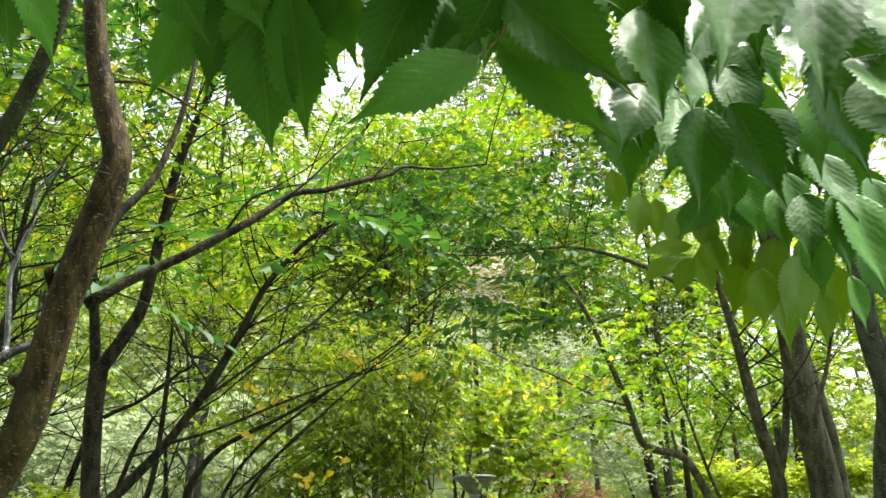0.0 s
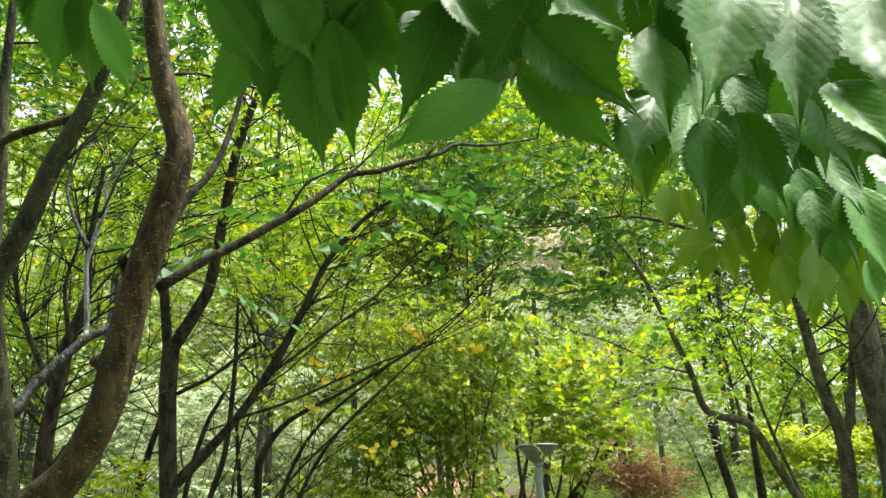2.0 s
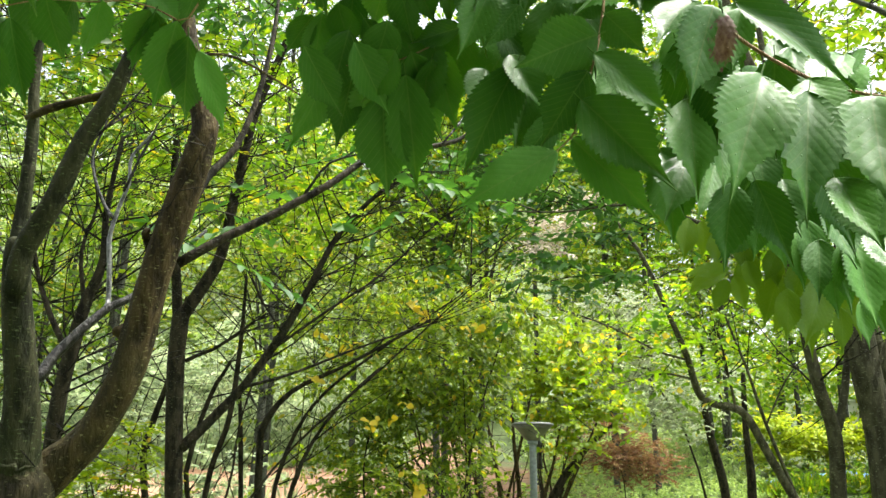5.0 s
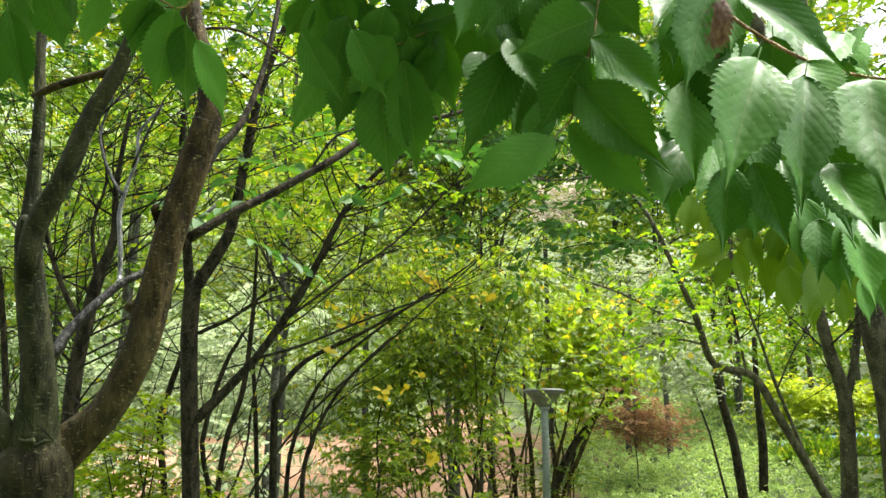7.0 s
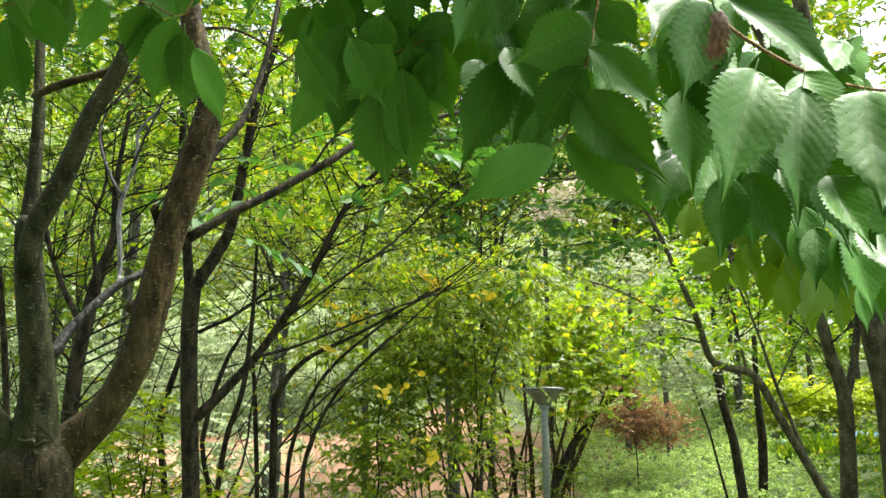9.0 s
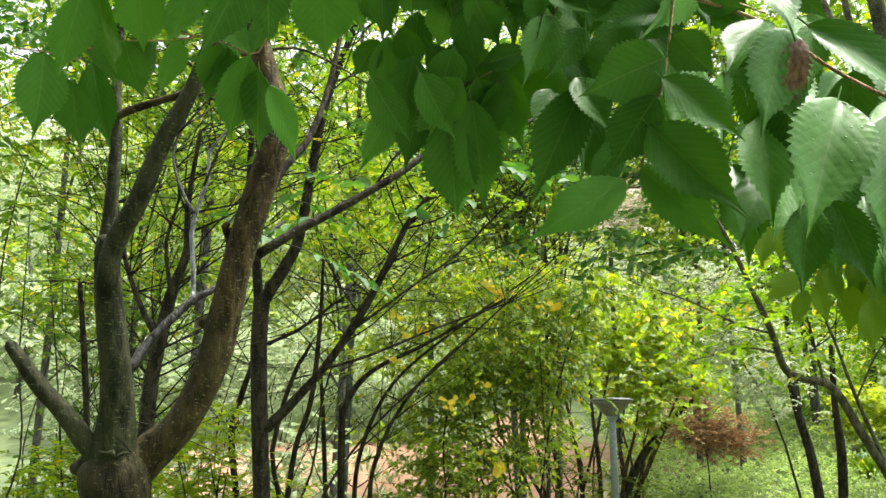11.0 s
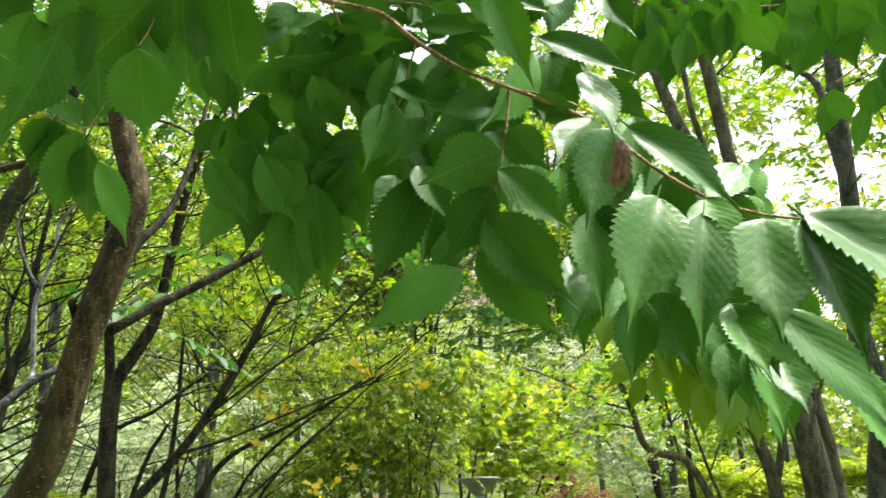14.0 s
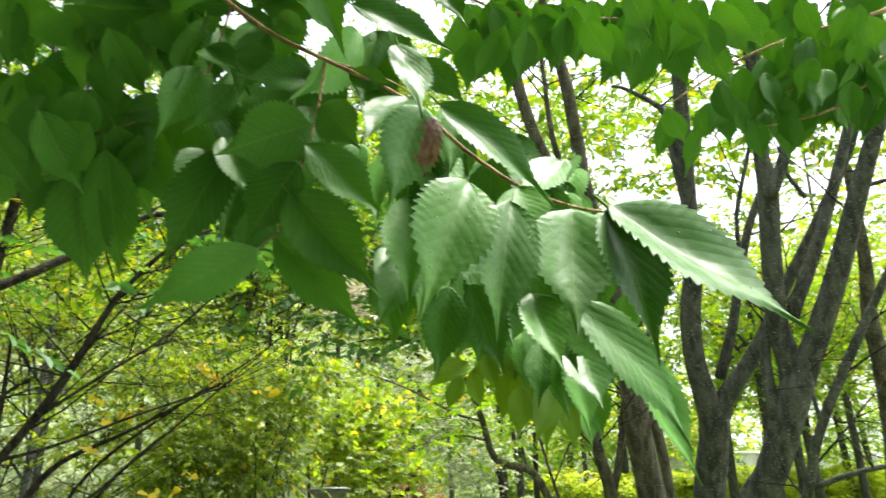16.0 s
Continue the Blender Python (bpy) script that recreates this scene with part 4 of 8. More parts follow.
sapling = tree_thing("slender_tree", (5.04, 13.43, 0), "slender dark trunk on the grass", "slender trunks")
limb(sapling, "trunk", [(5.063, 13.459, -0.08, 0.107), (5.053, 13.439, 0.059, 0.08), (5.043, 13.429, 0.236, 0.071), (5.025, 13.169, 1.36, 0.071), (4.937, 12.989, 2.139, 0.049), (4.892, 12.79, 3.004, 0.036)])
limb(path_tree, "branch", [(2.02, 4.93, 2.85, 0.018), (1.7, 5.2, 3.15, 0.014), (1.35, 5.4, 3.3, 0.010), (0.9, 5.6, 3.3, 0.007), (0.4, 5.7, 3.35, 0.004)])

# ---- fine bare twigs ----
for i, (thing, n, reach) in enumerate([(fork_tree, 22, 0.5), (stem_tree, 150, 0.9), (back_tree, 90, 0.9), (bent_tree, 60, 0.9), (path_tree, 40, 0.8), (leaning_tree, 26, 0.8), (double_tree, 26, 0.8), (broad_tree, 22, 0.7), (edge_tree, 16, 0.6)]):
    branchlets(thing, 200 + i, n, reach, 0.55, 0.25)

for i, ob in enumerate([q for q in bpy.data.objects if q.name.startswith("sapling") and not q.parent]):
    branchlets(ob, 230 + i, 9, 0.4, 0.5, 0.35, 0.5)

# ---- crowns of the trees ----
crown(fork_tree, 1, [((-1.6, 4.2, 4.2), (1.9, 1.3, 0.9)), ((-0.9, 2.98, 2.36), (0.2, 0.12, 0.12)), ((-0.3, 3.5, 2.7), (0.5, 0.25, 0.15))], 380, 0.08, deep)
crown(stem_tree, 2, [((-1.4, 7.0, 4.3), (2.0, 0.9, 1.1)), ((-0.6, 6.2, 3.3), (1.0, 0.6, 0.5))], 520, 0.07, lush)
crown(back_tree, 3, [((-2.6, 5.2, 3.6), (1.4, 1.0, 1.1)), ((-2.2, 5.4, 4.6), (1.2, 0.9, 0.5))], 520, 0.07, lush)
crown(path_tree, 4, [((0.9, 5.7, 3.15), (0.8, 0.4, 0.35)), ((0.4, 6.0, 3.9), (1.2, 0.9, 0.3))], 170, 0.10, deep, clumps=12)
crown(bent_tree, 5, [((3.4, 9.6, 3.2), (1.5, 1.0, 0.8)), ((4.6, 9.8, 3.4), (1.2, 1.0, 0.9))], 420, 0.10, bright)
crown(leaning_tree, 6, [((2.6, 6.0, 5.2), (1.5, 1.2, 0.8))], 220, 0.09, lush)
crown(double_tree, 7, [((4.0, 5.8, 5.0), (1.5, 1.2, 0.8))], 220, 0.09, lush)
crown(broad_tree, 8, [((5.2, 5.0, 4.8), (1.5, 1.3, 0.8))], 220, 0.09, lush)


# ---- trees and bushes behind ----
def grove_tree(name, x, y, top, blobs, count, size, material, seed, label, group="", trunk=0.07, mat=None):
    """A tree with a tapered trunk, rising limbs and a crown of leaf sprays."""
    rng = random.Random(seed)
    thing = tree_thing(name, (x, y, 0), label, group)
    z0 = float(height(np.array(x), np.array(y))) - 0.1
    lean = rng.uniform(-0.3, 0.3)
    limb(thing, "trunk", [(x, y, z0, trunk * 1.4), (x + lean * 0.2, y, z0 + 0.5, trunk), (x + lean * 0.6, y + 0.1, z0 + top * 0.45, trunk * 0.8), (x + lean, y, z0 + top, trunk * 0.25)], mat or bark_dark, 8)
    for k in range(6):
        s = rng.uniform(0.3, 0.8)
        b = blobs[k % len(blobs)]
        e = [b[0][i] + rng.uniform(-0.7, 0.7) * b[1][i] for i in range(3)]
        p = (x + lean * s, y + 0.05, z0 + top * s)
        mid = [(p[i] * 0.5 + e[i] * 0.5) + (0.15 if i == 2 else 0.0) for i in range(3)]
        limb(thing, "branch", [(*p, trunk * 0.4), (*mid, trunk * 0.25), (*e, trunk * 0.08)], mat or bark_dark, 6)
    crown(thing, seed, blobs, count, size, material, simple=True, every=3)
    return thing


leafy = "yellow-green broadleaf tree below the hillside"
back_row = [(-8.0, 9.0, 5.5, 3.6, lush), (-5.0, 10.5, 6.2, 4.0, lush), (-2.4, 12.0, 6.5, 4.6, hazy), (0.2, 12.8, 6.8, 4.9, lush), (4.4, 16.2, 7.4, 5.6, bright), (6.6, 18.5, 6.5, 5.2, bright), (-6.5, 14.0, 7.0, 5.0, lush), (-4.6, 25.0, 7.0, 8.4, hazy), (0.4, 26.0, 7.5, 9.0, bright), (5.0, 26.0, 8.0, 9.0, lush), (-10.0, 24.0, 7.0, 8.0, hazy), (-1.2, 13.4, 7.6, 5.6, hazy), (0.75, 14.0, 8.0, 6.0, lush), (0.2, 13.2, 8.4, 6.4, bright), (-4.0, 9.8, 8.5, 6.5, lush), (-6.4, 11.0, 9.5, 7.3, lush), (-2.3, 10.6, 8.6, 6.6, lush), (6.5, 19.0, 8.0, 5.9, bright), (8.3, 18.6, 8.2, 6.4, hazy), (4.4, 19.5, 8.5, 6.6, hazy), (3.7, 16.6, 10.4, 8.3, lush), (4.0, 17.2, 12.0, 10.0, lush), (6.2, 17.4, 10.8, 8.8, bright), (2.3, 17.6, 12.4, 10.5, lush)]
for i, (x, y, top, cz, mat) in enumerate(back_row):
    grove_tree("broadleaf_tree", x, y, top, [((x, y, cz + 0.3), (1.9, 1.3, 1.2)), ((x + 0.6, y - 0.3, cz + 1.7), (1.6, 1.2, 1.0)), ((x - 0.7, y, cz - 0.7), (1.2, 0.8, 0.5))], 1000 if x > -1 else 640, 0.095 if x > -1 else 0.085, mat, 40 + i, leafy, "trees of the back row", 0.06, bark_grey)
open_row = [(7.4, 10.0, 6.0, 4.6), (9.5, 8.5, 6.0, 5.0), (8.5, 13.0, 6.5, 5.0), (12.0, 11.0, 6.5, 5.2), (13.5, 16.0, 6.5, 4.5), (11.5, 20.5, 6.5, 4.8), (17.0, 14.0, 7.0, 4.6), (10.0, 12.5, 8.0, 5.5), (12.5, 14.5, 9.0, 6.5), (8.6, 11.2, 7.0, 5.0), (14.0, 12.0, 8.0, 5.6)]
# every second tree carries the haze of the open side in its leaf colour
for i, (x, y, top, cz) in enumerate(open_row):
    grove_tree("park_tree", x, y, top, [((x, y, cz), (1.9, 1.5, 1.3)), ((x + 0.5, y, cz - 0.9), (1.5, 1.2, 0.7))], 600, 0.11, (bright, hazy)[i % 2], 60 + i, "slender pale-leaved tree standing in the open park", "open park trees", 0.09, bark_grey)


def shrub(name, x, y, stems, fan, blobs, count, size, material, seed, label, lean=(0, 0), stem_r=0.012, **kw):
    """A many-stemmed bush: thin stems fanning from the ground into leaf sprays."""
    rng = random.Random(seed)
    thing = tree_thing(name, (x, y, 0), label, "", "shrub")
    z0 = float(height(np.array(x), np.array(y))) - 0.05
    for k in range(stems):
        bx, by = x + rng.uniform(-0.35, 0.35) * fan, y + rng.uniform(-0.3, 0.3)
        b = rng.choice(blobs)
        e = [b[0][i] + rng.uniform(-0.8, 0.8) * b[1][i] for i in range(3)]
        e[0] += lean[0]
        mid = (bx * 0.65 + e[0] * 0.35 + rng.uniform(-0.08, 0.08), by * 0.6 + e[1] * 0.4, z0 * 0.45 + e[2] * 0.55)
        limb(thing, "stem", [(bx, by, z0, stem_r), (*mid, stem_r * 0.7), (*e, stem_r * 0.25)], bark_dark, 5)
    crown(thing, seed, blobs, count, size, material, 0.003, "foliage", **kw)
    return thing


shrub("dense_shrub", 0.25, 8.2, 12, 1.6, [((-0.5, 7.6, 2.6), (1.2, 0.7, 0.8)), ((0.2, 8.0, 2.0), (0.4, 0.4, 0.7)), ((0.45, 7.6, 2.9), (0.6, 0.5, 0.5)), ((-0.3, 7.9, 1.2), (0.65, 0.4, 0.5)), ((-0.75, 8.1, 1.7), (0.6, 0.4, 0.6)), ((-0.4, 7.9, 2.2), (0.5, 0.4, 0.55))], 1350, 0.068, olive, 81, "dense many-stemmed shrub with small olive leaves", droop=0.7, rise=0.0)


def thicket(seed, label, x0, x1, y0, y1, count, reach0, reach1, tall, blobs, leaves):
    """A stand of thin bare stems that lean and fan out one way, with a few leaves at their ends."""
    rng = random.Random(seed)
    thing = tree_thing("thicket", (x0, y0, 0), label, "", "shrub")
    for k in range(count):
        bx, by = rng.uniform(x0, x1), rng.uniform(y0, y1)
        reach, top = rng.uniform(reach0, reach1), rng.uniform(2.3, 3.7) * tall
        r = rng.uniform(0.006, 0.014)
        bow = rng.uniform(-0.45, 0.35)
        pts = [(bx, by, -0.05, r), (bx + bow * 0.3 + rng.uniform(-0.08, 0.08), by, top * 0.18, r * 0.95), (bx + reach * 0.15 + bow, by, top * 0.35, r * 0.85), (bx + reach * 0.28 + bow * 0.5, by + 0.05, top * 0.52, r * 0.72), (bx + reach * 0.5, by + bow, top * 0.68, r * 0.6), (bx + reach, by + bow, top, r * 0.25)]
        limb(thing, "stem", pts, bark_dark, 5)
        if k % 2:
            s0 = rng.uniform(0.3, 0.7)
            p = [pts[2][i] * (1 - s0) + pts[3][i] * s0 for i in range(3)]
            limb(thing, "side_stem", [(*p, r * 0.5), (p[0] + rng.uniform(0.1, 0.6), p[1], p[2] + 0.35, r * 0.35), (p[0] + rng.uniform(0.5, 1.2), p[1] + bow, p[2] + rng.uniform(0.4, 0.8), r * 0.15)], bark_dark, 5)
    branchlets(thing, seed + 200, count * 8, 0.8, 0.4, 0.25 * (reach0 + reach1) / 1.5)
    crown(thing, seed, blobs, leaves, 0.06, olive, 0.003, "foliage")


thicket(82, "thicket of thin dark leaning stems with sparse leaves", -2.4, 0.1, 6.3, 8.0, 7, -0.2, 2.4, 1.0, [((-0.2, 7.0, 2.9), (1.0, 0.5, 0.6)), ((-1.0, 7.2, 3.2), (0.9, 0.5, 0.6)), ((-0.3, 7.0, 1.2), (0.8, 0.5, 0.3))], 260)
thicket(182, "stand of thin bare upright stems among the trunks", -4.6, -1.7, 5.6, 8.5, 10, -0.6, 0.8, 1.3, [((-3.2, 7.0, 3.6), (1.2, 0.6, 0.7)), ((-2.2, 7.2, 4.2), (0.9, 0.5, 0.6))], 120)
shrub("bright_shrub", 1.75, 12.3, 5, 0.4, [((1.6, 12.3, 2.95), (0.5, 0.35, 0.3)), ((2.15, 12.1, 2.85), (0.5, 0.3, 0.35)), ((2.6, 12.0, 2.45), (0.42, 0.3, 0.26)), ((1.95, 11.9, 2.3), (0.4, 0.3, 0.25)), ((2.0, 11.8, 1.95), (0.22, 0.2, 0.2)), ((1.5, 12.3, 2.5), (0.35, 0.3, 0.2)), ((2.1, 12.5, 3.35), (0.8, 0.4, 0.25))], 330, 0.10, fresh, 83, "fresh yellow-green shrub with broad tiered leaves", tidy=0.45, clumps=22, spread=0.42, droop=0.35, rise=0.0, face=(0.55, -0.4, 0.75), broad=1.8)
shrub("leafy_shrub", -2.2, 6.1, 7, 1.0, [((-2.15, 6.0, 1.5), (0.35, 0.3, 0.25)), ((-2.5, 6.2, 1.2), (0.45, 0.3, 0.3)), ((-1.9, 6.2, 1.0), (0.4, 0.3, 0.25))], 260, 0.06, fresh, 88, "low sunlit yellow-green bush between the trunks", droop=0.2)
# bush added in place of sunlit ground, its brightness put into leaf colour
shrub("leafy_shrub", -3.5, 6.5, 6, 0.9, [((-3.5, 6.4, 1.25), (0.35, 0.3, 0.3)), ((-3.2, 6.6, 0.9), (0.4, 0.3, 0.3))], 200, 0.06, fresh, 188, "low yellow-green bush standing in for sunlit ground beyond the forked tree", droop=0.2)
shrub("rusty_shrub", 3.2, 14.4, 1, 1.2, [((3.05, 14.2, 2.0), (0.8, 0.5, 0.4)), ((3.6, 14.6, 1.6), (0.5, 0.4, 0.3))], 800, 0.055, rust, 84, "withered shrub with rust-brown leaves on the bank")
shrub("pale_shrub", -3.2, 7.8, 12, 1.4, [((-3.2, 7.8, 1.4), (1.0, 0.6, 0.5)), ((-2.3, 8.6, 1.3), (0.6, 0.5, 0.4))], 300, 0.08, pale, 85, "low pale green bush behind the trees")
# scrub added to lighten the bank, its haze put into the leaf colour
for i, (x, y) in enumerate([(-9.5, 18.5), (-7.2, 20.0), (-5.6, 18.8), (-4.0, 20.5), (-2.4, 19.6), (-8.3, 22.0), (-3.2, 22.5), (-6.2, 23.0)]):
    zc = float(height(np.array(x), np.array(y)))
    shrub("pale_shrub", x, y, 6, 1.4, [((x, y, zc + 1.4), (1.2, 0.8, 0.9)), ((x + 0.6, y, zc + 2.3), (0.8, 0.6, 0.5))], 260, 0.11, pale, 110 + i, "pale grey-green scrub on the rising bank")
shrub("low_shrub", -3.6, 6.9, 12, 1.4, [((-3.6, 6.9, 2.6), (0.7, 0.6, 0.9)), ((-3.4, 6.9, 1.4), (0.6, 0.5, 0.5))], 380, 0.07, lush, 86, "leafy green bush at the edge of the grove")
shrub("grey_shrub", 4.5, 13.0, 1, 0.6, [((3.3, 12.7, 2.95), (0.6, 0.4, 0.4)), ((3.9, 12.6, 2.55), (0.6, 0.4, 0.4)), ((3.5, 12.7, 2.3), (0.5, 0.4, 0.3)), ((3.1, 12.9, 4.0), (0.7, 0.4, 0.5)), ((3.5, 12.8, 3.5), (0.7, 0.4, 0.4))], 760, 0.06, silver, 87, "grey-green fine-leaved bush beside the crooked tree", stem_r=0.022, every=3)

withered = crown_leaf("foliage_withered", [(0.0, (0.34, 0.28, 0.23)), (0.7, (0.52, 0.46, 0.41)), (1.0, (0.64, 0.60, 0.54))], 0.5, (1.3, 1.25, 1.2))
grove_tree("withered_tree", 0.5, 11.3, 5.6, [((1.75, 11.0, 4.85), (0.42, 0.25, 0.42)), ((1.5, 11.1, 4.5), (0.3, 0.2, 0.25)), ((2.15, 11.0, 5.2), (0.3, 0.2, 0.2))], 100, 0.07, withered, 300, "half-bare tree with withered pinkish-grey leaves", "", 0.03)

# yellow autumn leaves hanging in the thicket
fall = tree_thing("yellowed_twig", (0, 0, 0), "twigs with yellowed leaves in the thicket", "", "twig")
spots = [(-0.164, 6.5, 2.74), (-0.059, 6.5, 2.726), (0.238, 6.5, 2.637), (0.43, 6.5, 2.623), (-0.894, 6.5, 2.565), (-0.709, 6.5, 2.463), (-0.835, 6.5, 2.404), (-0.228, 6.5, 2.0), (-0.362, 6.5, 1.9), (-0.463, 6.5, 1.83), (-0.837, 6.5, 2.168), (-0.181, 6.5, 1.489), (-0.137, 6.5, 1.4), (-0.05, 6.5, 1.36), (1.569, 9.0, 2.871), (1.757, 9.0, 2.858), (1.951, 9.0, 2.985), (2.55, 9.0, 2.998), (2.699, 9.0, 2.419), (2.58, 9.1, 2.95), (-0.98, 6.5, 2.2)]
crown(fall, 90, [(q, (0.04, 0.04, 0.03)) for q in spots], 46, 0.075, golden, 0.002, per=2, clumps=3, name="yellow_leaves", face=(0.1, -0.8, 0.6), broad=2.3)


# ---- hedge, bank plants, hillside woods ----
def hedge(x0, x1, y, h, seed):
    thing = tree_thing("hedge", (x0, y, 0), "clipped yellow-green hedge along the park edge", "", "hedge")
    blobs = [((x, y + 0.25 * math.sin(x), float(height(np.array(x), np.array(y))) + h * 0.55), (0.5, 0.35, h * 0.4)) for x in np.arange(x0, x1, 0.8)]
    crown(thing, seed, blobs, 230 * len(blobs), 0.11, hedge_leaf, 0.003, "foliage", per=7, spread=0.3, every=9, simple=True)


hedge(6.4, 22.0, 15.9, 1.15, 91)


def weeds(name, x0, x1, y0, y1, count, size, material, seed, label):
    rng = np.random.default_rng(seed)
    xy = np.stack([rng.uniform(x0, x1, count), rng.uniform(y0, y1, count)], -1)
    z = height(xy[:, 0], xy[:, 1])
    o = np.column_stack([xy, z])
    per = 6
    az = rng.uniform(0, 2 * math.pi, (count, per))
    el = rng.uniform(0.5, 1.4, (count, per))
    d = np.stack([np.cos(az) * np.cos(el), np.sin(az) * np.cos(el), np.sin(el)], -1)
    lx = unit(np.cross(d, rng.normal(size=(count, per, 3))))
    lz = np.cross(lx, d)
    sz = size * rng.uniform(0.5, 1.4, (count, per, 1, 1))
    base = o[:, None] + rng.normal(size=(count, per, 3)) * [0.06, 0.06, 0.0]
    q = LEAF_OUTLINE * np.array([0.55, 1, 1])
    v = base[:, :, None] + sz * (q[:, 0, None] * lx[:, :, None] + q[:, 1, None] * d[:, :, None] + q[:, 2, None] * lz[:, :, None])
    tagged(new(name, leaf_mesh(name, v.reshape(-1, 3), material)), label, "weeds", kind="stuff")


def ground_cover(x0, x1, y0, y1, count, size, material, seed, label, tall=0.35):
    """Low leafy weeds that follow the ground."""
    rng = np.random.default_rng(seed)
    v, a, b, mid = sprays(seed, [((0, 0, 0), (1, 1, 1))], count, size, per=9, rise=0.5, droop=0.5, tidy=1.1)
    n = len(mid)
    xy = np.stack([rng.uniform(x0, x1, n), rng.uniform(y0, y1, n)], -1)
    hump = tall * (0.5 + 0.5 * np.sin(1.7 * xy[:, 0] + 0.6) * np.cos(1.3 * xy[:, 1])) * rng.random(n)
    to = np.column_stack([xy, height(xy[:, 0], xy[:, 1]) + 0.03 + hump])
    v = v.reshape(n, -1, 3) + (to - mid)[:, None]
    tagged(new("ground_cover", leaf_mesh("ground_cover", v.reshape(-1, 3), material, True)), label, "weeds", kind="stuff")


ground_cover(2.3, 6.2, 11.5, 24.0, 6200, 0.065, meadow, 92, "tangled pale green weeds on the bank")
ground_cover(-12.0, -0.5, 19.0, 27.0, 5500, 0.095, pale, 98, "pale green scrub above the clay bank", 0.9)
ground_cover(-7.0, -1.6, 7.5, 13.0, 420, 0.08, pale, 99, "low pale undergrowth behind the trees", 0.6)
ground_cover(6.0, 14.0, 10.5, 15.9, 1700, 0.09, lush, 89, "dull green weeds under the park trees", 0.4)
weeds("grass", 5.9, 9.5, 14.3, 15.0, 700, 0.2, lush, 188, "tall grass before the blue sheet")
ground_cover(6.2, 24.0, 16.5, 32.0, 3600, 0.15, lush, 189, "rough green scrub rising behind the hedge", 1.6)
weeds("grass", -8.0, 12.0, 3.0, 12.0, 3000, 0.10, lush, 93, "uneven grass under the trees")
weeds("weeds", -10.0, -0.5, 19.0, 26.0, 1500, 0.28, pale, 94, "pale green weeds above the clay bank")
weeds("weeds", -9.0, -1.0, 11.0, 19.0, 260, 0.2, pale, 97, "scattered weeds on the bare clay")


def woods():
    rng = np.random.default_rng(95)
    # pale leaf colours carry the brightness and haze of the far hillside
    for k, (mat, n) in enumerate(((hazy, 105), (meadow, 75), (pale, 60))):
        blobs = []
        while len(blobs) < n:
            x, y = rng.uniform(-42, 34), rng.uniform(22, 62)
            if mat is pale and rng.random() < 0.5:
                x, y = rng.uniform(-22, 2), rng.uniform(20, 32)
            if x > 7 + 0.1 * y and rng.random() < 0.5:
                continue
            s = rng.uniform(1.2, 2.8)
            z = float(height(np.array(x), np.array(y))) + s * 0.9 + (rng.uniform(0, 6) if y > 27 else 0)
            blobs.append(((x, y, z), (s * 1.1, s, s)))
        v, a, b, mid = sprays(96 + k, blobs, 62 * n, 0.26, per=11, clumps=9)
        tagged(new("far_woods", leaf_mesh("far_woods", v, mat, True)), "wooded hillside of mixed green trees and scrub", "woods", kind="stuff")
    trunks = []
    faces = []
    for k in range(55):
        x, y = rng.uniform(-30, 26), rng.uniform(18, 45)
        z = float(height(np.array(x), np.array(y)))
        top, lean = rng.uniform(3, 6), rng.uniform(-0.6, 0.6)
        v, f = tube([np.array((x, y, z - 0.2, 0.10)), np.array((x + lean * 0.4, y, z + top * 0.5, 0.075)), np.array((x + lean, y, z + top, 0.03))], 6)
        faces += [tuple(i + len(trunks) for i in q) for q in f]
        trunks += v
    tagged(new("far_trunks", mesh_of("far_trunks", trunks, faces, bark_grey)), "thin grey trunks among the hillside woods", "woods", kind="stuff")


woods()


# ---- garden lamp ----
def garden_lamp(x, y, top):
    z0 = float(height(np.array(x), np.array(y)))
    thing = tagged(new("garden_lamp"), "grey steel garden lamp with a wide flared head", "lamp")
    thing.location = (x, y, z0)
    steel, dark = plain("lamp_steel", (0.17, 0.195, 0.20), 0.45, 0.1), plain("lamp_cap", (0.10, 0.105, 0.10), 0.5)
    glass = plain("lamp_diffuser", (0.12, 0.115, 0.09), 0.35, 0.0, 12)

    def turned(name, rings, material, sides, parent, label=""):
        bm = bmesh.new()
        loops = []
        for r, z in rings:
            loops.append([bm.verts.new((x + r * math.cos(2 * math.pi * (k + 0.5) / sides), y + r * math.sin(2 * math.pi * (k + 0.5) / sides), z)) for k in range(sides)])
        for a, b in zip(loops, loops[1:]):
            for k in range(sides):
                bm.faces.new((a[k], a[(k + 1) % sides], b[(k + 1) % sides], b[k])).smooth = sides > 8
        bm.faces.new(loops[0][::-1])
        bm.faces.new(loops[-1])
        return part(name, bm, material, parent, label)

    turned("base_plate", [(0.15, z0 - 0.02), (0.15, z0 + 0.03), (0.07, z0 + 0.06)], steel, 20, thing)
    turned("pole", [(0.050, z0 + 0.02), (0.048, top - 0.30), (0.044, top - 0.25)], steel, 20, thing)
    turned("collar", [(0.063, top - 0.28), (0.072, top - 0.263), (0.072, top - 0.238), (0.05, top - 0.229)], steel, 20, thing)
    turned("diffuser", [(0.076, top - 0.233), (0.12, top - 0.195), (0.212, top - 0.085), (0.263, top - 0.040)], glass, 24, thing, "dull frosted flared bowl")
    turned("cap", [(0.268, top - 0.040), (0.283, top - 0.032), (0.283, top - 0.012), (0.255, top), (0.05, top + 0.012)], dark, 24, thing, "dark flat cap")


garden_lamp(1.37, 11.2, 2.13)


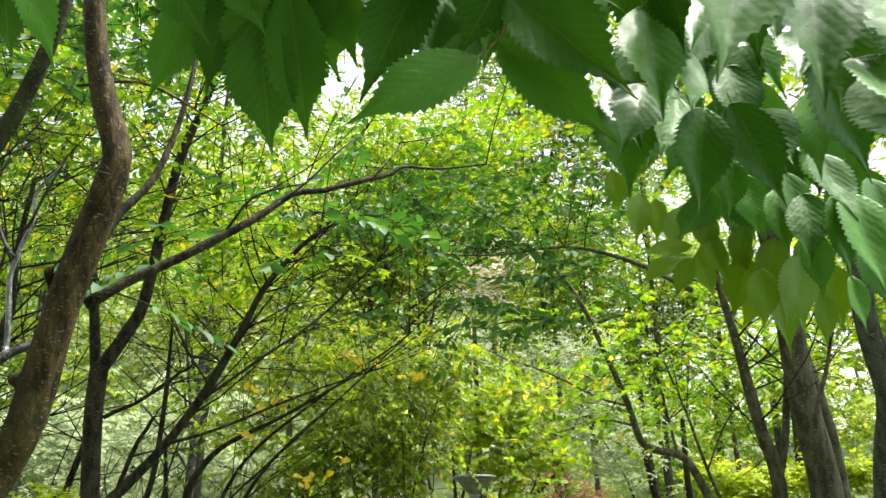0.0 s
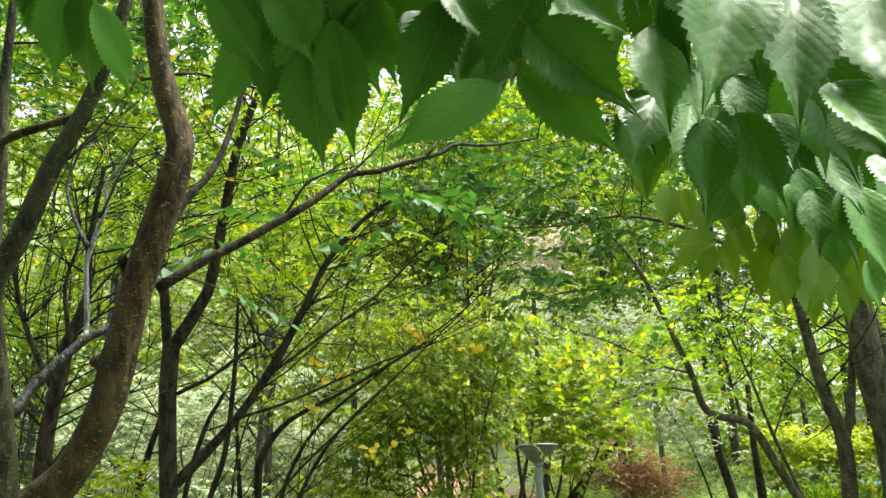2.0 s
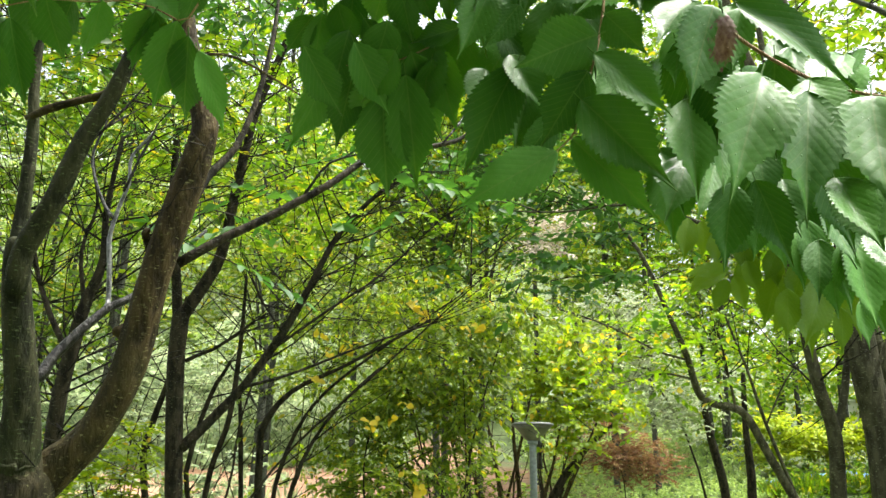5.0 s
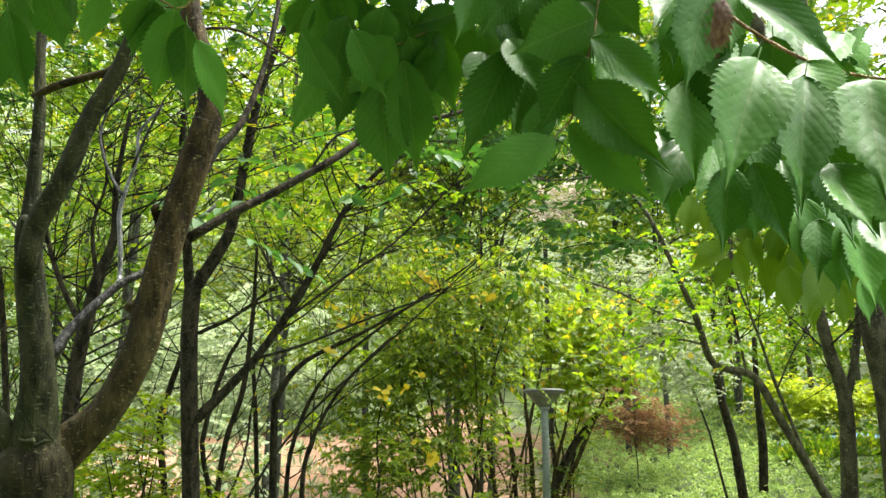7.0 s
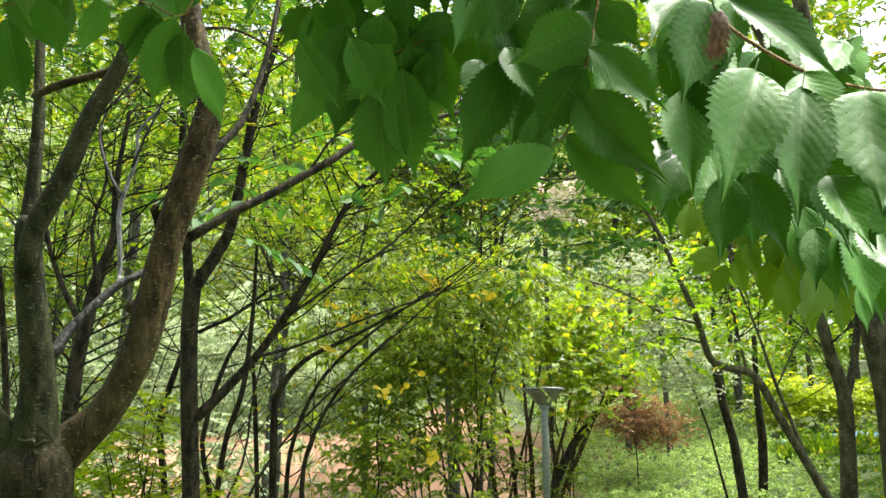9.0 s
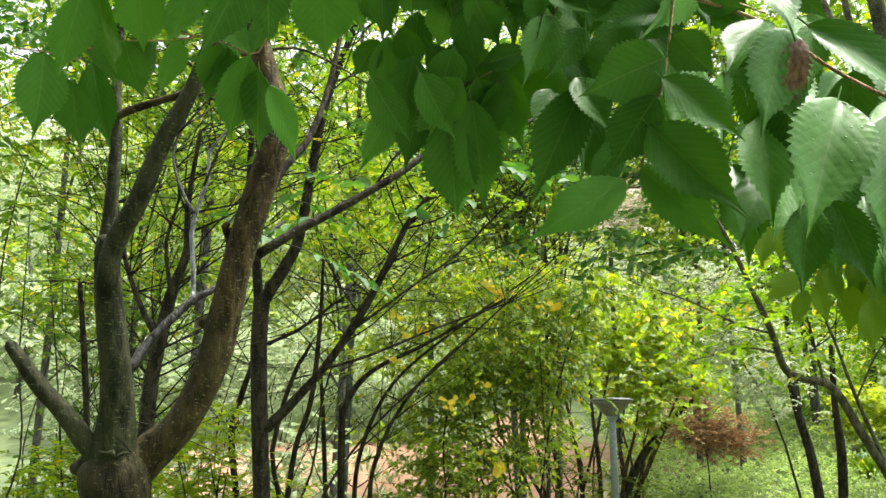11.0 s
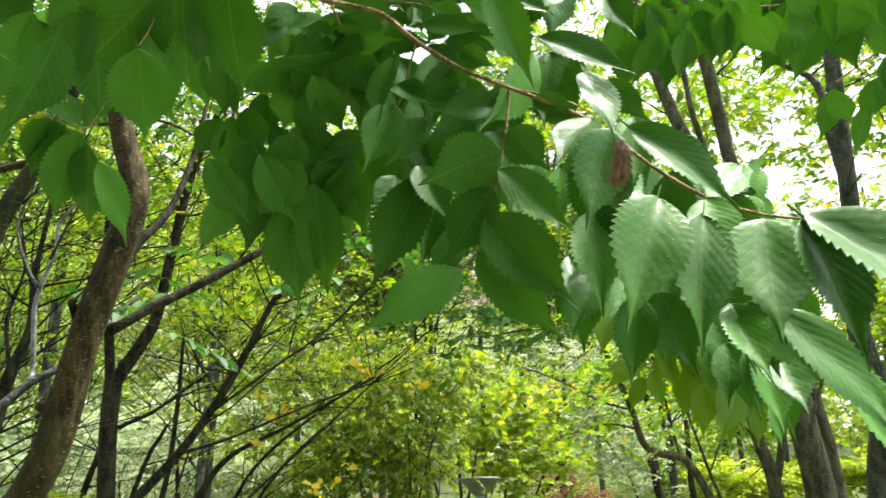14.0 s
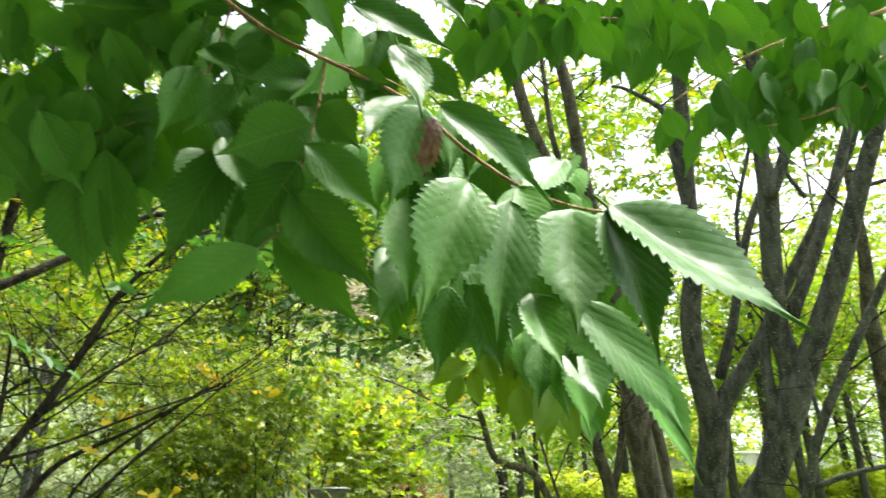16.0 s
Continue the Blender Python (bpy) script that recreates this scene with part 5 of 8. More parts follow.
# ---- blue sheet on the far slope ----
def tarpaulin(x0, x1, y):
    thing = tagged(new("tarpaulin"), "crumpled blue tarpaulin laid along the far slope", "tarpaulin")
    thing.location = ((x0 + x1) / 2, y, float(height(np.array((x0 + x1) / 2), np.array(y))))
    n, verts, faces = 40, [], []
    for i in range(n + 1):
        x = x0 + (x1 - x0) * i / n
        for j in range(5):
            yy = y + j * 0.08
            z = float(height(np.array(x), np.array(yy))) + 0.04 + 0.02 * math.sin(7 * x + j)
            verts.append((x, yy, z + j * 0.02 + 0.05 * math.sin(3.1 * x) * math.sin(1.9 * x + j)))
    for i in range(n):
        for j in range(4):
            a = i * 5 + j
            faces.append((a, a + 5, a + 6, a + 1))
    ob = new("sheet", mesh_of("sheet", verts, faces, plain("tarpaulin_blue", (0.07, 0.19, 0.38), 0.6, 0.0, 5, 0.7)))
    under(ob, thing)
    ob.modifiers.new("thickness", "SOLIDIFY").thickness = 0.01


tarpaulin(6.1, 8.9, 15.0)


# ---- pale wall beyond the hedge, litter on the clay ----
def low_wall(x0, x1, y, h):
    thing = tagged(new("garden_wall"), "low pale concrete wall with a flat coping behind the hedge", "wall")
    thing.location = ((x0 + x1) / 2, y, float(height(np.array((x0 + x1) / 2), np.array(y))))
    n = 8
    pale_concrete = plain("wall_concrete", (0.62, 0.61, 0.58), 0.8, 0.0, 6, 0.15)
    for k in range(n):
        xa, xb = x0 + (x1 - x0) * k / n, x0 + (x1 - x0) * (k + 1) / n
        z0 = float(height(np.array((xa + xb) / 2), np.array(y)))
        for name, dz0, dz1, dy, gap in (("panel", -0.2, h, 0.1, 0.01), ("coping", h, h + 0.07, 0.14, 0.004)):
            bm = bmesh.new()
            bmesh.ops.create_cube(bm, size=1.0)
            bmesh.ops.scale(bm, vec=(xb - xa - 2 * gap, 2 * dy, dz1 - dz0), verts=bm.verts)
            bmesh.ops.translate(bm, vec=((xa + xb) / 2, y, z0 + (dz0 + dz1) / 2), verts=bm.verts)
            bmesh.ops.bevel(bm, geom=list(bm.edges), offset=0.012, segments=1, affect="EDGES")
            part(name, bm, pale_concrete, thing)


low_wall(10.4, 18.4, 20.7, 0.75)


def litter(x, y, size, seed):
    rng = random.Random(seed)
    bm = bmesh.new()
    bmesh.ops.create_icosphere(bm, subdivisions=3, radius=size)
    z0 = float(height(np.array(x), np.array(y)))
    for v in bm.verts:
        v.co *= 1 + 0.35 * math.sin(9 * v.co.x / size + seed) * math.cos(7 * v.co.y / size) + rng.uniform(-0.12, 0.12)
        v.co.z = max(v.co.z * 0.6, -0.2 * size)
        v.co += Vector((x, y, z0 + 0.2 * size))
    me = bpy.data.meshes.new("plastic_bag")
    bm.to_mesh(me)
    bm.free()
    me.materials.append(plain("bag_white", (0.72, 0.74, 0.76), 0.4, 0.0, 20, 0.1))
    tagged(new("plastic_bag", me), "small crumpled white plastic bag on bare clay", "litter")


litter(-4.45, 15.6, 0.11, 4)

# ---- branches hanging before the camera ----
overhang = tagged(new("overhanging_tree"), "old tree whose leafy branches hang over the path", "tree")
overhang.location = (0.75, -1.7, 0.0)
limb(overhang, "trunk", [(0.75, -1.7, -0.1, 0.17), (0.74, -1.66, 0.4, 0.13), (0.66, -1.5, 1.5, 0.11), (0.6, -1.3, 2.6, 0.09), (0.5, -1.0, 3.6, 0.06)], bark_rough)
limb(overhang, "limb", [(0.62, -1.38, 2.3, 0.06), (0.4, -0.8, 2.7, 0.04), (0.1, -0.2, 2.75, 0.022), (-0.08, 0.25, 2.45, 0.010), (-0.1288, 0.5657, 2.035, 0.0042)], bark_rough)
limb(overhang, "limb", [(0.4, -0.8, 2.7, 0.03), (-0.1, -0.3, 2.75, 0.016), (-0.12, 0.15, 2.35, 0.007), (-0.04, 0.374, 1.885, 0.0018)], bark_rough)
limb(overhang, "limb", [(0.4, -0.8, 2.7, 0.035), (0.6, 0.2, 2.9, 0.02), (0.4, 0.7, 2.65, 0.01), (0.232, 0.845, 2.2, 0.0034)], bark_rough)
limb(overhang, "limb", [(0.6, 0.2, 2.9, 0.02), (1.1, 0.6, 2.8, 0.012), (1.199, 0.904, 2.39, 0.0056)], bark_rough)
limb(overhang, "limb", [(-0.1, -0.3, 2.75, 0.012), (-0.2, 0.2, 2.5, 0.006), (-0.169, 0.569, 1.978, 0.002)], bark_rough)
# crown out of view, its clumps set where they shade the hanging leaves
crown(overhang, 31, [((-0.9, -0.2, 3.1), (1.5, 0.9, 0.4)), ((-0.4, -0.5, 3.3), (0.7, 0.7, 0.4)), ((-1.8, 0.6, 3.7), (0.9, 0.6, 0.35)), ((-0.45, 0.45, 2.85), (0.6, 0.4, 0.12)), ((-0.9, 0.5, 3.1), (0.5, 0.4, 0.12)), ((-0.15, 0.75, 2.95), (0.35, 0.25, 0.1)), ((-0.5, 0.9, 3.15), (0.4, 0.25, 0.1)), ((-0.3, 0.35, 2.6), (0.45, 0.35, 0.08)), ((0.15, 0.1, 2.75), (0.35, 0.35, 0.1)), ((-0.7, 0.2, 2.9), (0.5, 0.4, 0.1)), ((-0.4, -0.8, 2.9), (0.9, 0.5, 0.2)), ((0.9, -2.0, 3.9), (1.5, 1.0, 0.5)), ((-0.7, -1.9, 3.6), (1.3, 0.9, 0.45)), ((1.3, 1.35, 3.4), (0.9, 0.3, 0.15))], 3600, 0.085, deep, spread=0.25, every=6)

# more unseen leaf layers, added to keep sun and sky off the left branches
crown(overhang, 32, [((-0.85, 0.6, 2.5), (0.35, 0.45, 0.08)), ((-1.2, 1.1, 2.8), (0.45, 0.4, 0.1)), ((-0.6, 0.7, 3.0), (0.6, 0.5, 0.08)), ((0.0, 0.7, 3.0), (0.25, 0.4, 0.08))], 900, 0.085, deep, every=6, clumps=24, spread=0.35)

# unseen trees added behind the path to block light and reflected sky
for i, (x, y) in enumerate([(-3.6, -2.8), (-1.6, -5.5), (-1.0, -10.0), (-7.5, 1.0), (-5.5, -6.0), (0.6, -4.4), (-2.0, -2.2), (2.0, -7.0), (-0.6, -7.2)]):
    grove_tree("broadleaf_tree", x, y, 6.0, [((x, y, 3.6), (2.0, 1.8, 1.5)), ((x + 0.6, y, 5.4), (1.5, 1.5, 0.9))] + ([((x, y, 1.7), (1.5, 1.2, 1.0))] if x < 0 else []), 950, 0.13, (lush, deep)[i % 2], 140 + i, "unseen broadleaf tree added behind the path to block light", "trees behind the path", 0.11)

front_branch = tagged(limb(overhang, "leafy_branch", [(-0.1288, 0.5657, 2.0347, 0.0029), (-0.0419, 0.5698, 1.9539, 0.0022), (-0.0043, 0.5588, 1.9317, 0.0022), (0.0229, 0.5468, 1.9157, 0.002), (0.0492, 0.5395, 1.8866, 0.0018), (0.0828, 0.5312, 1.8581, 0.0016), (0.1152, 0.5204, 1.8369, 0.0014), (0.1716, 0.5106, 1.8053, 0.0014), (0.2061, 0.5045, 1.7702, 0.0013), (0.2406, 0.496, 1.7418, 0.0013), (0.2693, 0.484, 1.7253, 0.0011), (0.2929, 0.47, 1.7161, 0.0009)], twig_bark, 6), "hanging twig set with large leaves")
limb(front_branch, "twig", [(0.1169, 0.5307, 1.8428, 0.0011), (0.1126, 0.5336, 1.8061, 0.001), (0.1071, 0.5333, 1.7785, 0.001), (0.0974, 0.5359, 1.7443, 0.0008), (0.0906, 0.5352, 1.7185, 0.0008), (0.077, 0.5319, 1.702, 0.0006)], twig_bark, 6)
limb(front_branch, "twig", [(0.1169, 0.5307, 1.8428, 0.0008), (0.1514, 0.5166, 1.8262, 0.0008), (0.1704, 0.5046, 1.8089, 0.0005)], twig_bark, 6)
limb(front_branch, "twig", [(0.0901, 0.5305, 1.7169, 0.0006), (0.0874, 0.5326, 1.7117, 0.0004)], twig_bark, 6)
limb(front_branch, "twig", [(-0.019, 0.5746, 1.9438, 0.0011), (-0.0119, 0.5793, 1.9283, 0.0009), (-0.0085, 0.5836, 1.9151, 0.0005)], twig_bark, 6)
limb(front_branch, "twig", [(0.0064, 0.573, 1.9402, 0.0011), (0.0362, 0.5559, 1.9334, 0.0009), (0.067, 0.5413, 1.9194, 0.0005)], twig_bark, 6)
limb(front_branch, "twig", [(0.0504, 0.5694, 1.9059, 0.001), (0.033, 0.594, 1.8543, 0.0009), (-0.0035, 0.6107, 1.8309, 0.0007), (-0.0359, 0.6228, 1.8193, 0.0007), (-0.0642, 0.6311, 1.8173, 0.0005), (-0.0976, 0.638, 1.8206, 0.0005)], twig_bark, 6)
leaf(front_branch, (0.077, 0.532, 1.702), (0.012, 0.513, 1.658), 0.034, -4, G)
leaf(front_branch, (0.087, 0.528, 1.71), (0.143, 0.52, 1.649), 0.032, 21, G)
leaf(front_branch, (0.095, 0.532, 1.741), (0.146, 0.499, 1.668), 0.043, 20, G)
leaf(front_branch, (0.1, 0.529, 1.762), (0.066, 0.546, 1.711), 0.037, -0, G)
leaf(front_branch, (0.104, 0.525, 1.774), (0.157, 0.522, 1.727), 0.033, 3, G)
leaf(front_branch, (0.108, 0.529, 1.791), (0.047, 0.523, 1.763), 0.043, -39, G)
leaf(front_branch, (0.115, 0.532, 1.809), (0.138, 0.515, 1.77), 0.030, 32, G)
leaf(front_branch, (0.112, 0.536, 1.83), (0.058, 0.527, 1.825), 0.026, -10, G)
leaf(front_branch, (0.17, 0.506, 1.805), (0.129, 0.472, 1.759), 0.030, 20, G)
leaf(front_branch, (0.121, 0.56, 1.849), (0.097, 0.555, 1.817), 0.031, -29, G)
leaf(front_branch, (0.087, 0.596, 1.758), (0.056, 0.597, 1.712), 0.026, -35, G)
leaf(front_branch, (0.171, 0.472, 1.78), (0.144, 0.454, 1.705), 0.037, -8, SPOT)
leaf(front_branch, (0.177, 0.453, 1.772), (0.245, 0.439, 1.714), 0.032, -5, G)
leaf(front_branch, (0.199, 0.475, 1.733), (0.159, 0.426, 1.642), 0.048, -2, G)
leaf(front_branch, (0.224, 0.467, 1.718), (0.194, 0.428, 1.626), 0.038, 5, G)
leaf(front_branch, (0.261, 0.464, 1.714), (0.237, 0.422, 1.628), 0.050, 12, G)
leaf(front_branch, (0.238, 0.49, 1.739), (0.232, 0.457, 1.69), 0.033, 18, G)
leaf(front_branch, (0.27, 0.433, 1.704), (0.345, 0.372, 1.621), 0.056, -10, G)
leaf(front_branch, (0.27, 0.434, 1.703), (0.284, 0.403, 1.612), 0.041, -5, G)
leaf(front_branch, (0.256, 0.455, 1.654), (0.308, 0.415, 1.577), 0.036, -7, G)
leaf(front_branch, (0.287, 0.466, 1.631), (0.311, 0.434, 1.551), 0.032, -14, G)
leaf(front_branch, (0.262, 0.468, 1.705), (0.279, 0.462, 1.647), 0.044, 10, G)
leaf(front_branch, (0.228, 0.456, 1.657), (0.225, 0.413, 1.605), 0.024, 15, G)
leaf(front_branch, (0.258, 0.464, 1.654), (0.273, 0.455, 1.609), 0.035, 10, G)
leaf(front_branch, (0.275, 0.499, 1.639), (0.264, 0.457, 1.594), 0.031, 19, G)
leaf(front_branch, (0.252, 0.482, 1.665), (0.253, 0.458, 1.614), 0.035, 29, G)
leaf(front_branch, (0.253, 0.49, 1.701), (0.238, 0.488, 1.651), 0.037, 7, G)
leaf(front_branch, (0.209, 0.563, 1.692), (0.194, 0.557, 1.626), 0.032, 1, G)
leaf(front_branch, (0.225, 0.561, 1.694), (0.242, 0.549, 1.628), 0.030, 20, G)
leaf(front_branch, (0.19, 0.596, 1.726), (0.157, 0.554, 1.664), 0.033, 6, G)
leaf(front_branch, (0.309, 0.627, 1.696), (0.311, 0.598, 1.64), 0.029, -4, G)
leaf(front_branch, (0.313, 0.623, 1.664), (0.316, 0.622, 1.608), 0.024, -4, G)
leaf(front_branch, (0.329, 0.63, 1.67), (0.322, 0.6, 1.594), 0.034, 1, G)
leaf(front_branch, (0.347, 0.648, 1.649), (0.353, 0.647, 1.593), 0.025, 19, G)
leaf(front_branch, (0.304, 0.654, 1.694), (0.306, 0.64, 1.642), 0.025, 0, G)
leaf(front_branch, (0.301, 0.708, 1.717), (0.302, 0.696, 1.662), 0.026, 19, G)
leaf(front_branch, (0.255, 0.628, 1.69), (0.245, 0.628, 1.651), 0.019, 5, G)
leaf(front_branch, (0.298, 0.662, 1.685), (0.294, 0.648, 1.634), 0.023, 12, G)
leaf(front_branch, (0.386, 0.687, 1.706), (0.38, 0.667, 1.642), 0.031, -6, G)
leaf(front_branch, (0.355, 0.719, 1.675), (0.351, 0.717, 1.623), 0.023, 27, G)
leaf(front_branch, (0.365, 0.7, 1.635), (0.367, 0.696, 1.592), 0.018, -9, G)
leaf(front_branch, (0.306, 0.641, 1.673), (0.293, 0.62, 1.619), 0.026, 19, G)
leaf(front_branch, (0.278, 0.764, 1.68), (0.232, 0.753, 1.673), 0.017, 11, BACKLIT)
leaf(front_branch, (0.3, 0.832, 1.695), (0.25, 0.822, 1.667), 0.023, 25, BACKLIT)
leaf(front_branch, (0.268, 0.747, 1.664), (0.251, 0.746, 1.631), 0.016, 18, BACKLIT)
leaf(front_branch, (0.282, 0.766, 1.672), (0.291, 0.761, 1.635), 0.016, 18, BACKLIT)
leaf(front_branch, (0.306, 0.794, 1.695), (0.311, 0.783, 1.656), 0.018, 13, BACKLIT)
leaf(front_branch, (0.343, 0.804, 1.683), (0.317, 0.801, 1.63), 0.030, 28, BACKLIT)
leaf(front_branch, (0.327, 0.755, 1.658), (0.319, 0.737, 1.608), 0.024, 12, BACKLIT)
leaf(front_branch, (0.367, 0.814, 1.667), (0.367, 0.801, 1.598), 0.028, -8, BACKLIT)
leaf(front_branch, (0.363, 0.756, 1.669), (0.333, 0.737, 1.602), 0.033, -10, BACKLIT)
leaf(front_branch, (0.383, 0.77, 1.644), (0.386, 0.77, 1.598), 0.019, 5, BACKLIT)
leaf(front_branch, (0.386, 0.787, 1.697), (0.388, 0.773, 1.628), 0.032, 12, BACKLIT)
leaf(front_branch, (0.338, 0.811, 1.705), (0.336, 0.793, 1.668), 0.021, 13, BACKLIT)
leaf(front_branch, (0.257, 0.813, 1.745), (0.244, 0.801, 1.697), 0.024, -4, BACKLIT)
leaf(front_branch, (0.277, 0.828, 1.747), (0.278, 0.826, 1.705), 0.019, -4, BACKLIT)
leaf(front_branch, (0.227, 0.789, 1.756), (0.227, 0.784, 1.715), 0.018, 15, BACKLIT)
leaf(front_branch, (0.325, 0.818, 1.707), (0.298, 0.801, 1.665), 0.022, 14, BACKLIT)
leaf(front_branch, (0.363, 0.791, 1.696), (0.342, 0.783, 1.644), 0.027, 10, BACKLIT)
leaf(front_branch, (0.339, 0.793, 1.708), (0.319, 0.785, 1.67), 0.020, 2, BACKLIT)
leaf(front_branch, (0.388, 0.83, 1.683), (0.392, 0.817, 1.616), 0.027, -11, BACKLIT)
leaf(front_branch, (0.298, 0.826, 1.738), (0.279, 0.806, 1.688), 0.026, 30, BACKLIT)
leaf(front_branch, (0.31, 0.81, 1.731), (0.305, 0.796, 1.679), 0.024, 8, BACKLIT)
leaf(front_branch, (0.434, 0.836, 1.689), (0.423, 0.818, 1.621), 0.030, 24, BACKLIT)
leaf(front_branch, (0.246, 0.75, 1.784), (0.218, 0.737, 1.715), 0.042, 28, BACKLIT)
leaf(front_branch, (0.365, 0.823, 1.67), (0.337, 0.812, 1.624), 0.023, 6, BACKLIT)
leaf(front_branch, (0.181, 0.564, 1.759), (0.173, 0.528, 1.672), 0.038, 7, G)
leaf(front_branch, (0.217, 0.614, 1.727), (0.191, 0.586, 1.674), 0.026, -5, G)
leaf(front_branch, (0.181, 0.622, 1.738), (0.181, 0.608, 1.659), 0.040, 10, G)
leaf(front_branch, (-0.037, 0.614, 1.809), (-0.091, 0.693, 1.779), 0.036, -55, G)
leaf(front_branch, (-0.05, 0.623, 1.789), (-0.052, 0.685, 1.712), 0.048, 8, G)
leaf(front_branch, (-0.032, 0.611, 1.8), (-0.02, 0.667, 1.716), 0.041, 12, G)
leaf(front_branch, (-0.028, 0.609, 1.819), (-0.001, 0.668, 1.763), 0.037, 24, G)
leaf(front_branch, (-0.01, 0.614, 1.83), (0.012, 0.647, 1.763), 0.034, 31, G)
leaf(front_branch, (-0.097, 0.638, 1.821), (-0.14, 0.713, 1.764), 0.037, -75, G)
leaf(front_branch, (-0.078, 0.646, 1.821), (-0.097, 0.691, 1.764), 0.030, -18, G)
leaf(front_branch, (0.055, 0.577, 1.792), (0.013, 0.581, 1.704), 0.042, 1, G)
leaf(front_branch, (-0.118, 0.661, 1.882), (-0.149, 0.689, 1.858), 0.027, -55, G)
leaf(front_branch, (-0.11, 0.659, 1.884), (-0.124, 0.709, 1.845), 0.033, -49, G)
leaf(front_branch, (-0.096, 0.655, 1.891), (-0.087, 0.686, 1.857), 0.029, 20, G)
leaf(front_branch, (-0.103, 0.685, 1.87), (-0.115, 0.727, 1.853), 0.026, -35, G)
leaf(front_branch, (-0.07, 0.673, 1.834), (-0.077, 0.708, 1.786), 0.040, -28, G)
leaf(front_branch, (-0.024, 0.648, 1.829), (-0.048, 0.716, 1.8), 0.035, -49, G)
leaf(front_branch, (0.034, 0.626, 1.813), (0.025, 0.605, 1.76), 0.032, -18, G)
leaf(front_branch, (0.07, 0.611, 1.782), (0.056, 0.595, 1.729), 0.031, 23, G)
leaf(front_branch, (0.033, 0.552, 1.839), (0.009, 0.537, 1.78), 0.031, -14, G)
leaf(front_branch, (0.055, 0.553, 1.829), (0.029, 0.538, 1.786), 0.026, -6, G)
leaf(front_branch, (0.013, 0.581, 1.826), (-0.031, 0.617, 1.831), 0.021, -40, G)
leaf(front_branch, (-0.053, 0.549, 1.877), (0.007, 0.594, 1.903), 0.029, 114, G)
leaf(front_branch, (-0.045, 0.594, 1.896), (-0.067, 0.67, 1.868), 0.036, -68, G)
leaf(front_branch, (-0.022, 0.591, 1.898), (-0.037, 0.664, 1.87), 0.041, -68, G)
leaf(front_branch, (-0.004, 0.588, 1.902), (-0.012, 0.653, 1.877), 0.031, -52, G)
leaf(front_branch, (0.015, 0.586, 1.901), (0.01, 0.631, 1.882), 0.028, -26, G)
leaf(front_branch, (-0.064, 0.587, 1.894), (-0.093, 0.61, 1.878), 0.029, -69, G)
leaf(front_branch, (-0.054, 0.575, 1.923), (-0.085, 0.551, 1.89), 0.019, -66, G)
leaf(front_branch, (-0.022, 0.591, 1.929), (-0.039, 0.551, 1.902), 0.019, -99, G)
leaf(front_branch, (0.016, 0.571, 1.912), (-0.022, 0.571, 1.895), 0.016, -63, G)
leaf(front_branch, (0.059, 0.552, 1.892), (0.084, 0.534, 1.861), 0.016, 5, G)
leaf(front_branch, (0.083, 0.542, 1.881), (0.102, 0.513, 1.849), 0.018, 46, G)
leaf(front_branch, (0.054, 0.547, 1.908), (0.1, 0.521, 1.888), 0.021, 13, G)
leaf(front_branch, (0.069, 0.558, 1.933), (0.035, 0.551, 1.939), 0.015, -34, G)
leaf(front_branch, (0.092, 0.456, 1.881), (0.123, 0.466, 1.809), 0.028, 10, G)
leaf(front_branch, (0.124, 0.457, 1.838), (0.188, 0.445, 1.807), 0.026, -1, G)
leaf(front_branch, (0.154, 0.461, 1.816), (0.166, 0.421, 1.758), 0.026, -11, G)
leaf(front_branch, (0.177, 0.496, 1.83), (0.201, 0.478, 1.789), 0.021, 29, G)
leaf(front_branch, (0.081, 0.551, 1.857), (0.049, 0.545, 1.842), 0.018, -75, G)
leaf(front_branch, (0.033, 0.565, 1.863), (0.058, 0.523, 1.825), 0.022, 8, G)
leaf(front_branch, (0.024, 0.581, 1.883), (-0.006, 0.638, 1.892), 0.024, -56, G)
leaf(front_branch, (0.212, 0.589, 1.978), (0.226, 0.556, 1.907), 0.030, 20, G)
leaf(front_branch, (0.176, 0.591, 1.986), (0.168, 0.571, 1.919), 0.035, -12, G)
leaf(front_branch, (0.148, 0.573, 1.983), (0.13, 0.547, 1.913), 0.033, 8, G)
leaf(front_branch, (-0.084, 0.668, 1.913), (-0.091, 0.702, 1.867), 0.031, -22, G)
leaf(front_branch, (0.032, 0.605, 1.931), (-0.005, 0.607, 1.903), 0.024, -33, G)
leaf(front_branch, (0.087, 0.56, 1.92), (0.058, 0.534, 1.921), 0.020, -56, G)
leaf(front_branch, (0.116, 0.54, 1.908), (0.083, 0.52, 1.913), 0.019, -39, G)
leaf(front_branch, (0.126, 0.529, 1.876), (0.096, 0.5, 1.865), 0.018, -58, G)
leaf(front_branch, (-0.046, 0.57, 1.936), (-0.073, 0.556, 1.909), 0.021, -28, G)
leaf(front_branch, (0.032, 0.587, 1.981), (-0.005, 0.568, 1.948), 0.022, -35, G)
leaf(front_branch, (0.132, 0.523, 1.829), (0.16, 0.502, 1.812), 0.016, 43, G)
leaf(front_branch, (0.062, 0.628, 1.857), (0.038, 0.616, 1.799), 0.038, -5, G)
leaf(front_branch, (0.014, 0.678, 1.852), (-0.007, 0.724, 1.815), 0.042, -57, G)
leaf(front_branch, (-0.012, 0.62, 1.84), (-0.019, 0.627, 1.756), 0.041, 21, G)
leaf(front_branch, (-0.048, 0.635, 1.862), (-0.034, 0.623, 1.768), 0.042, -17, G)
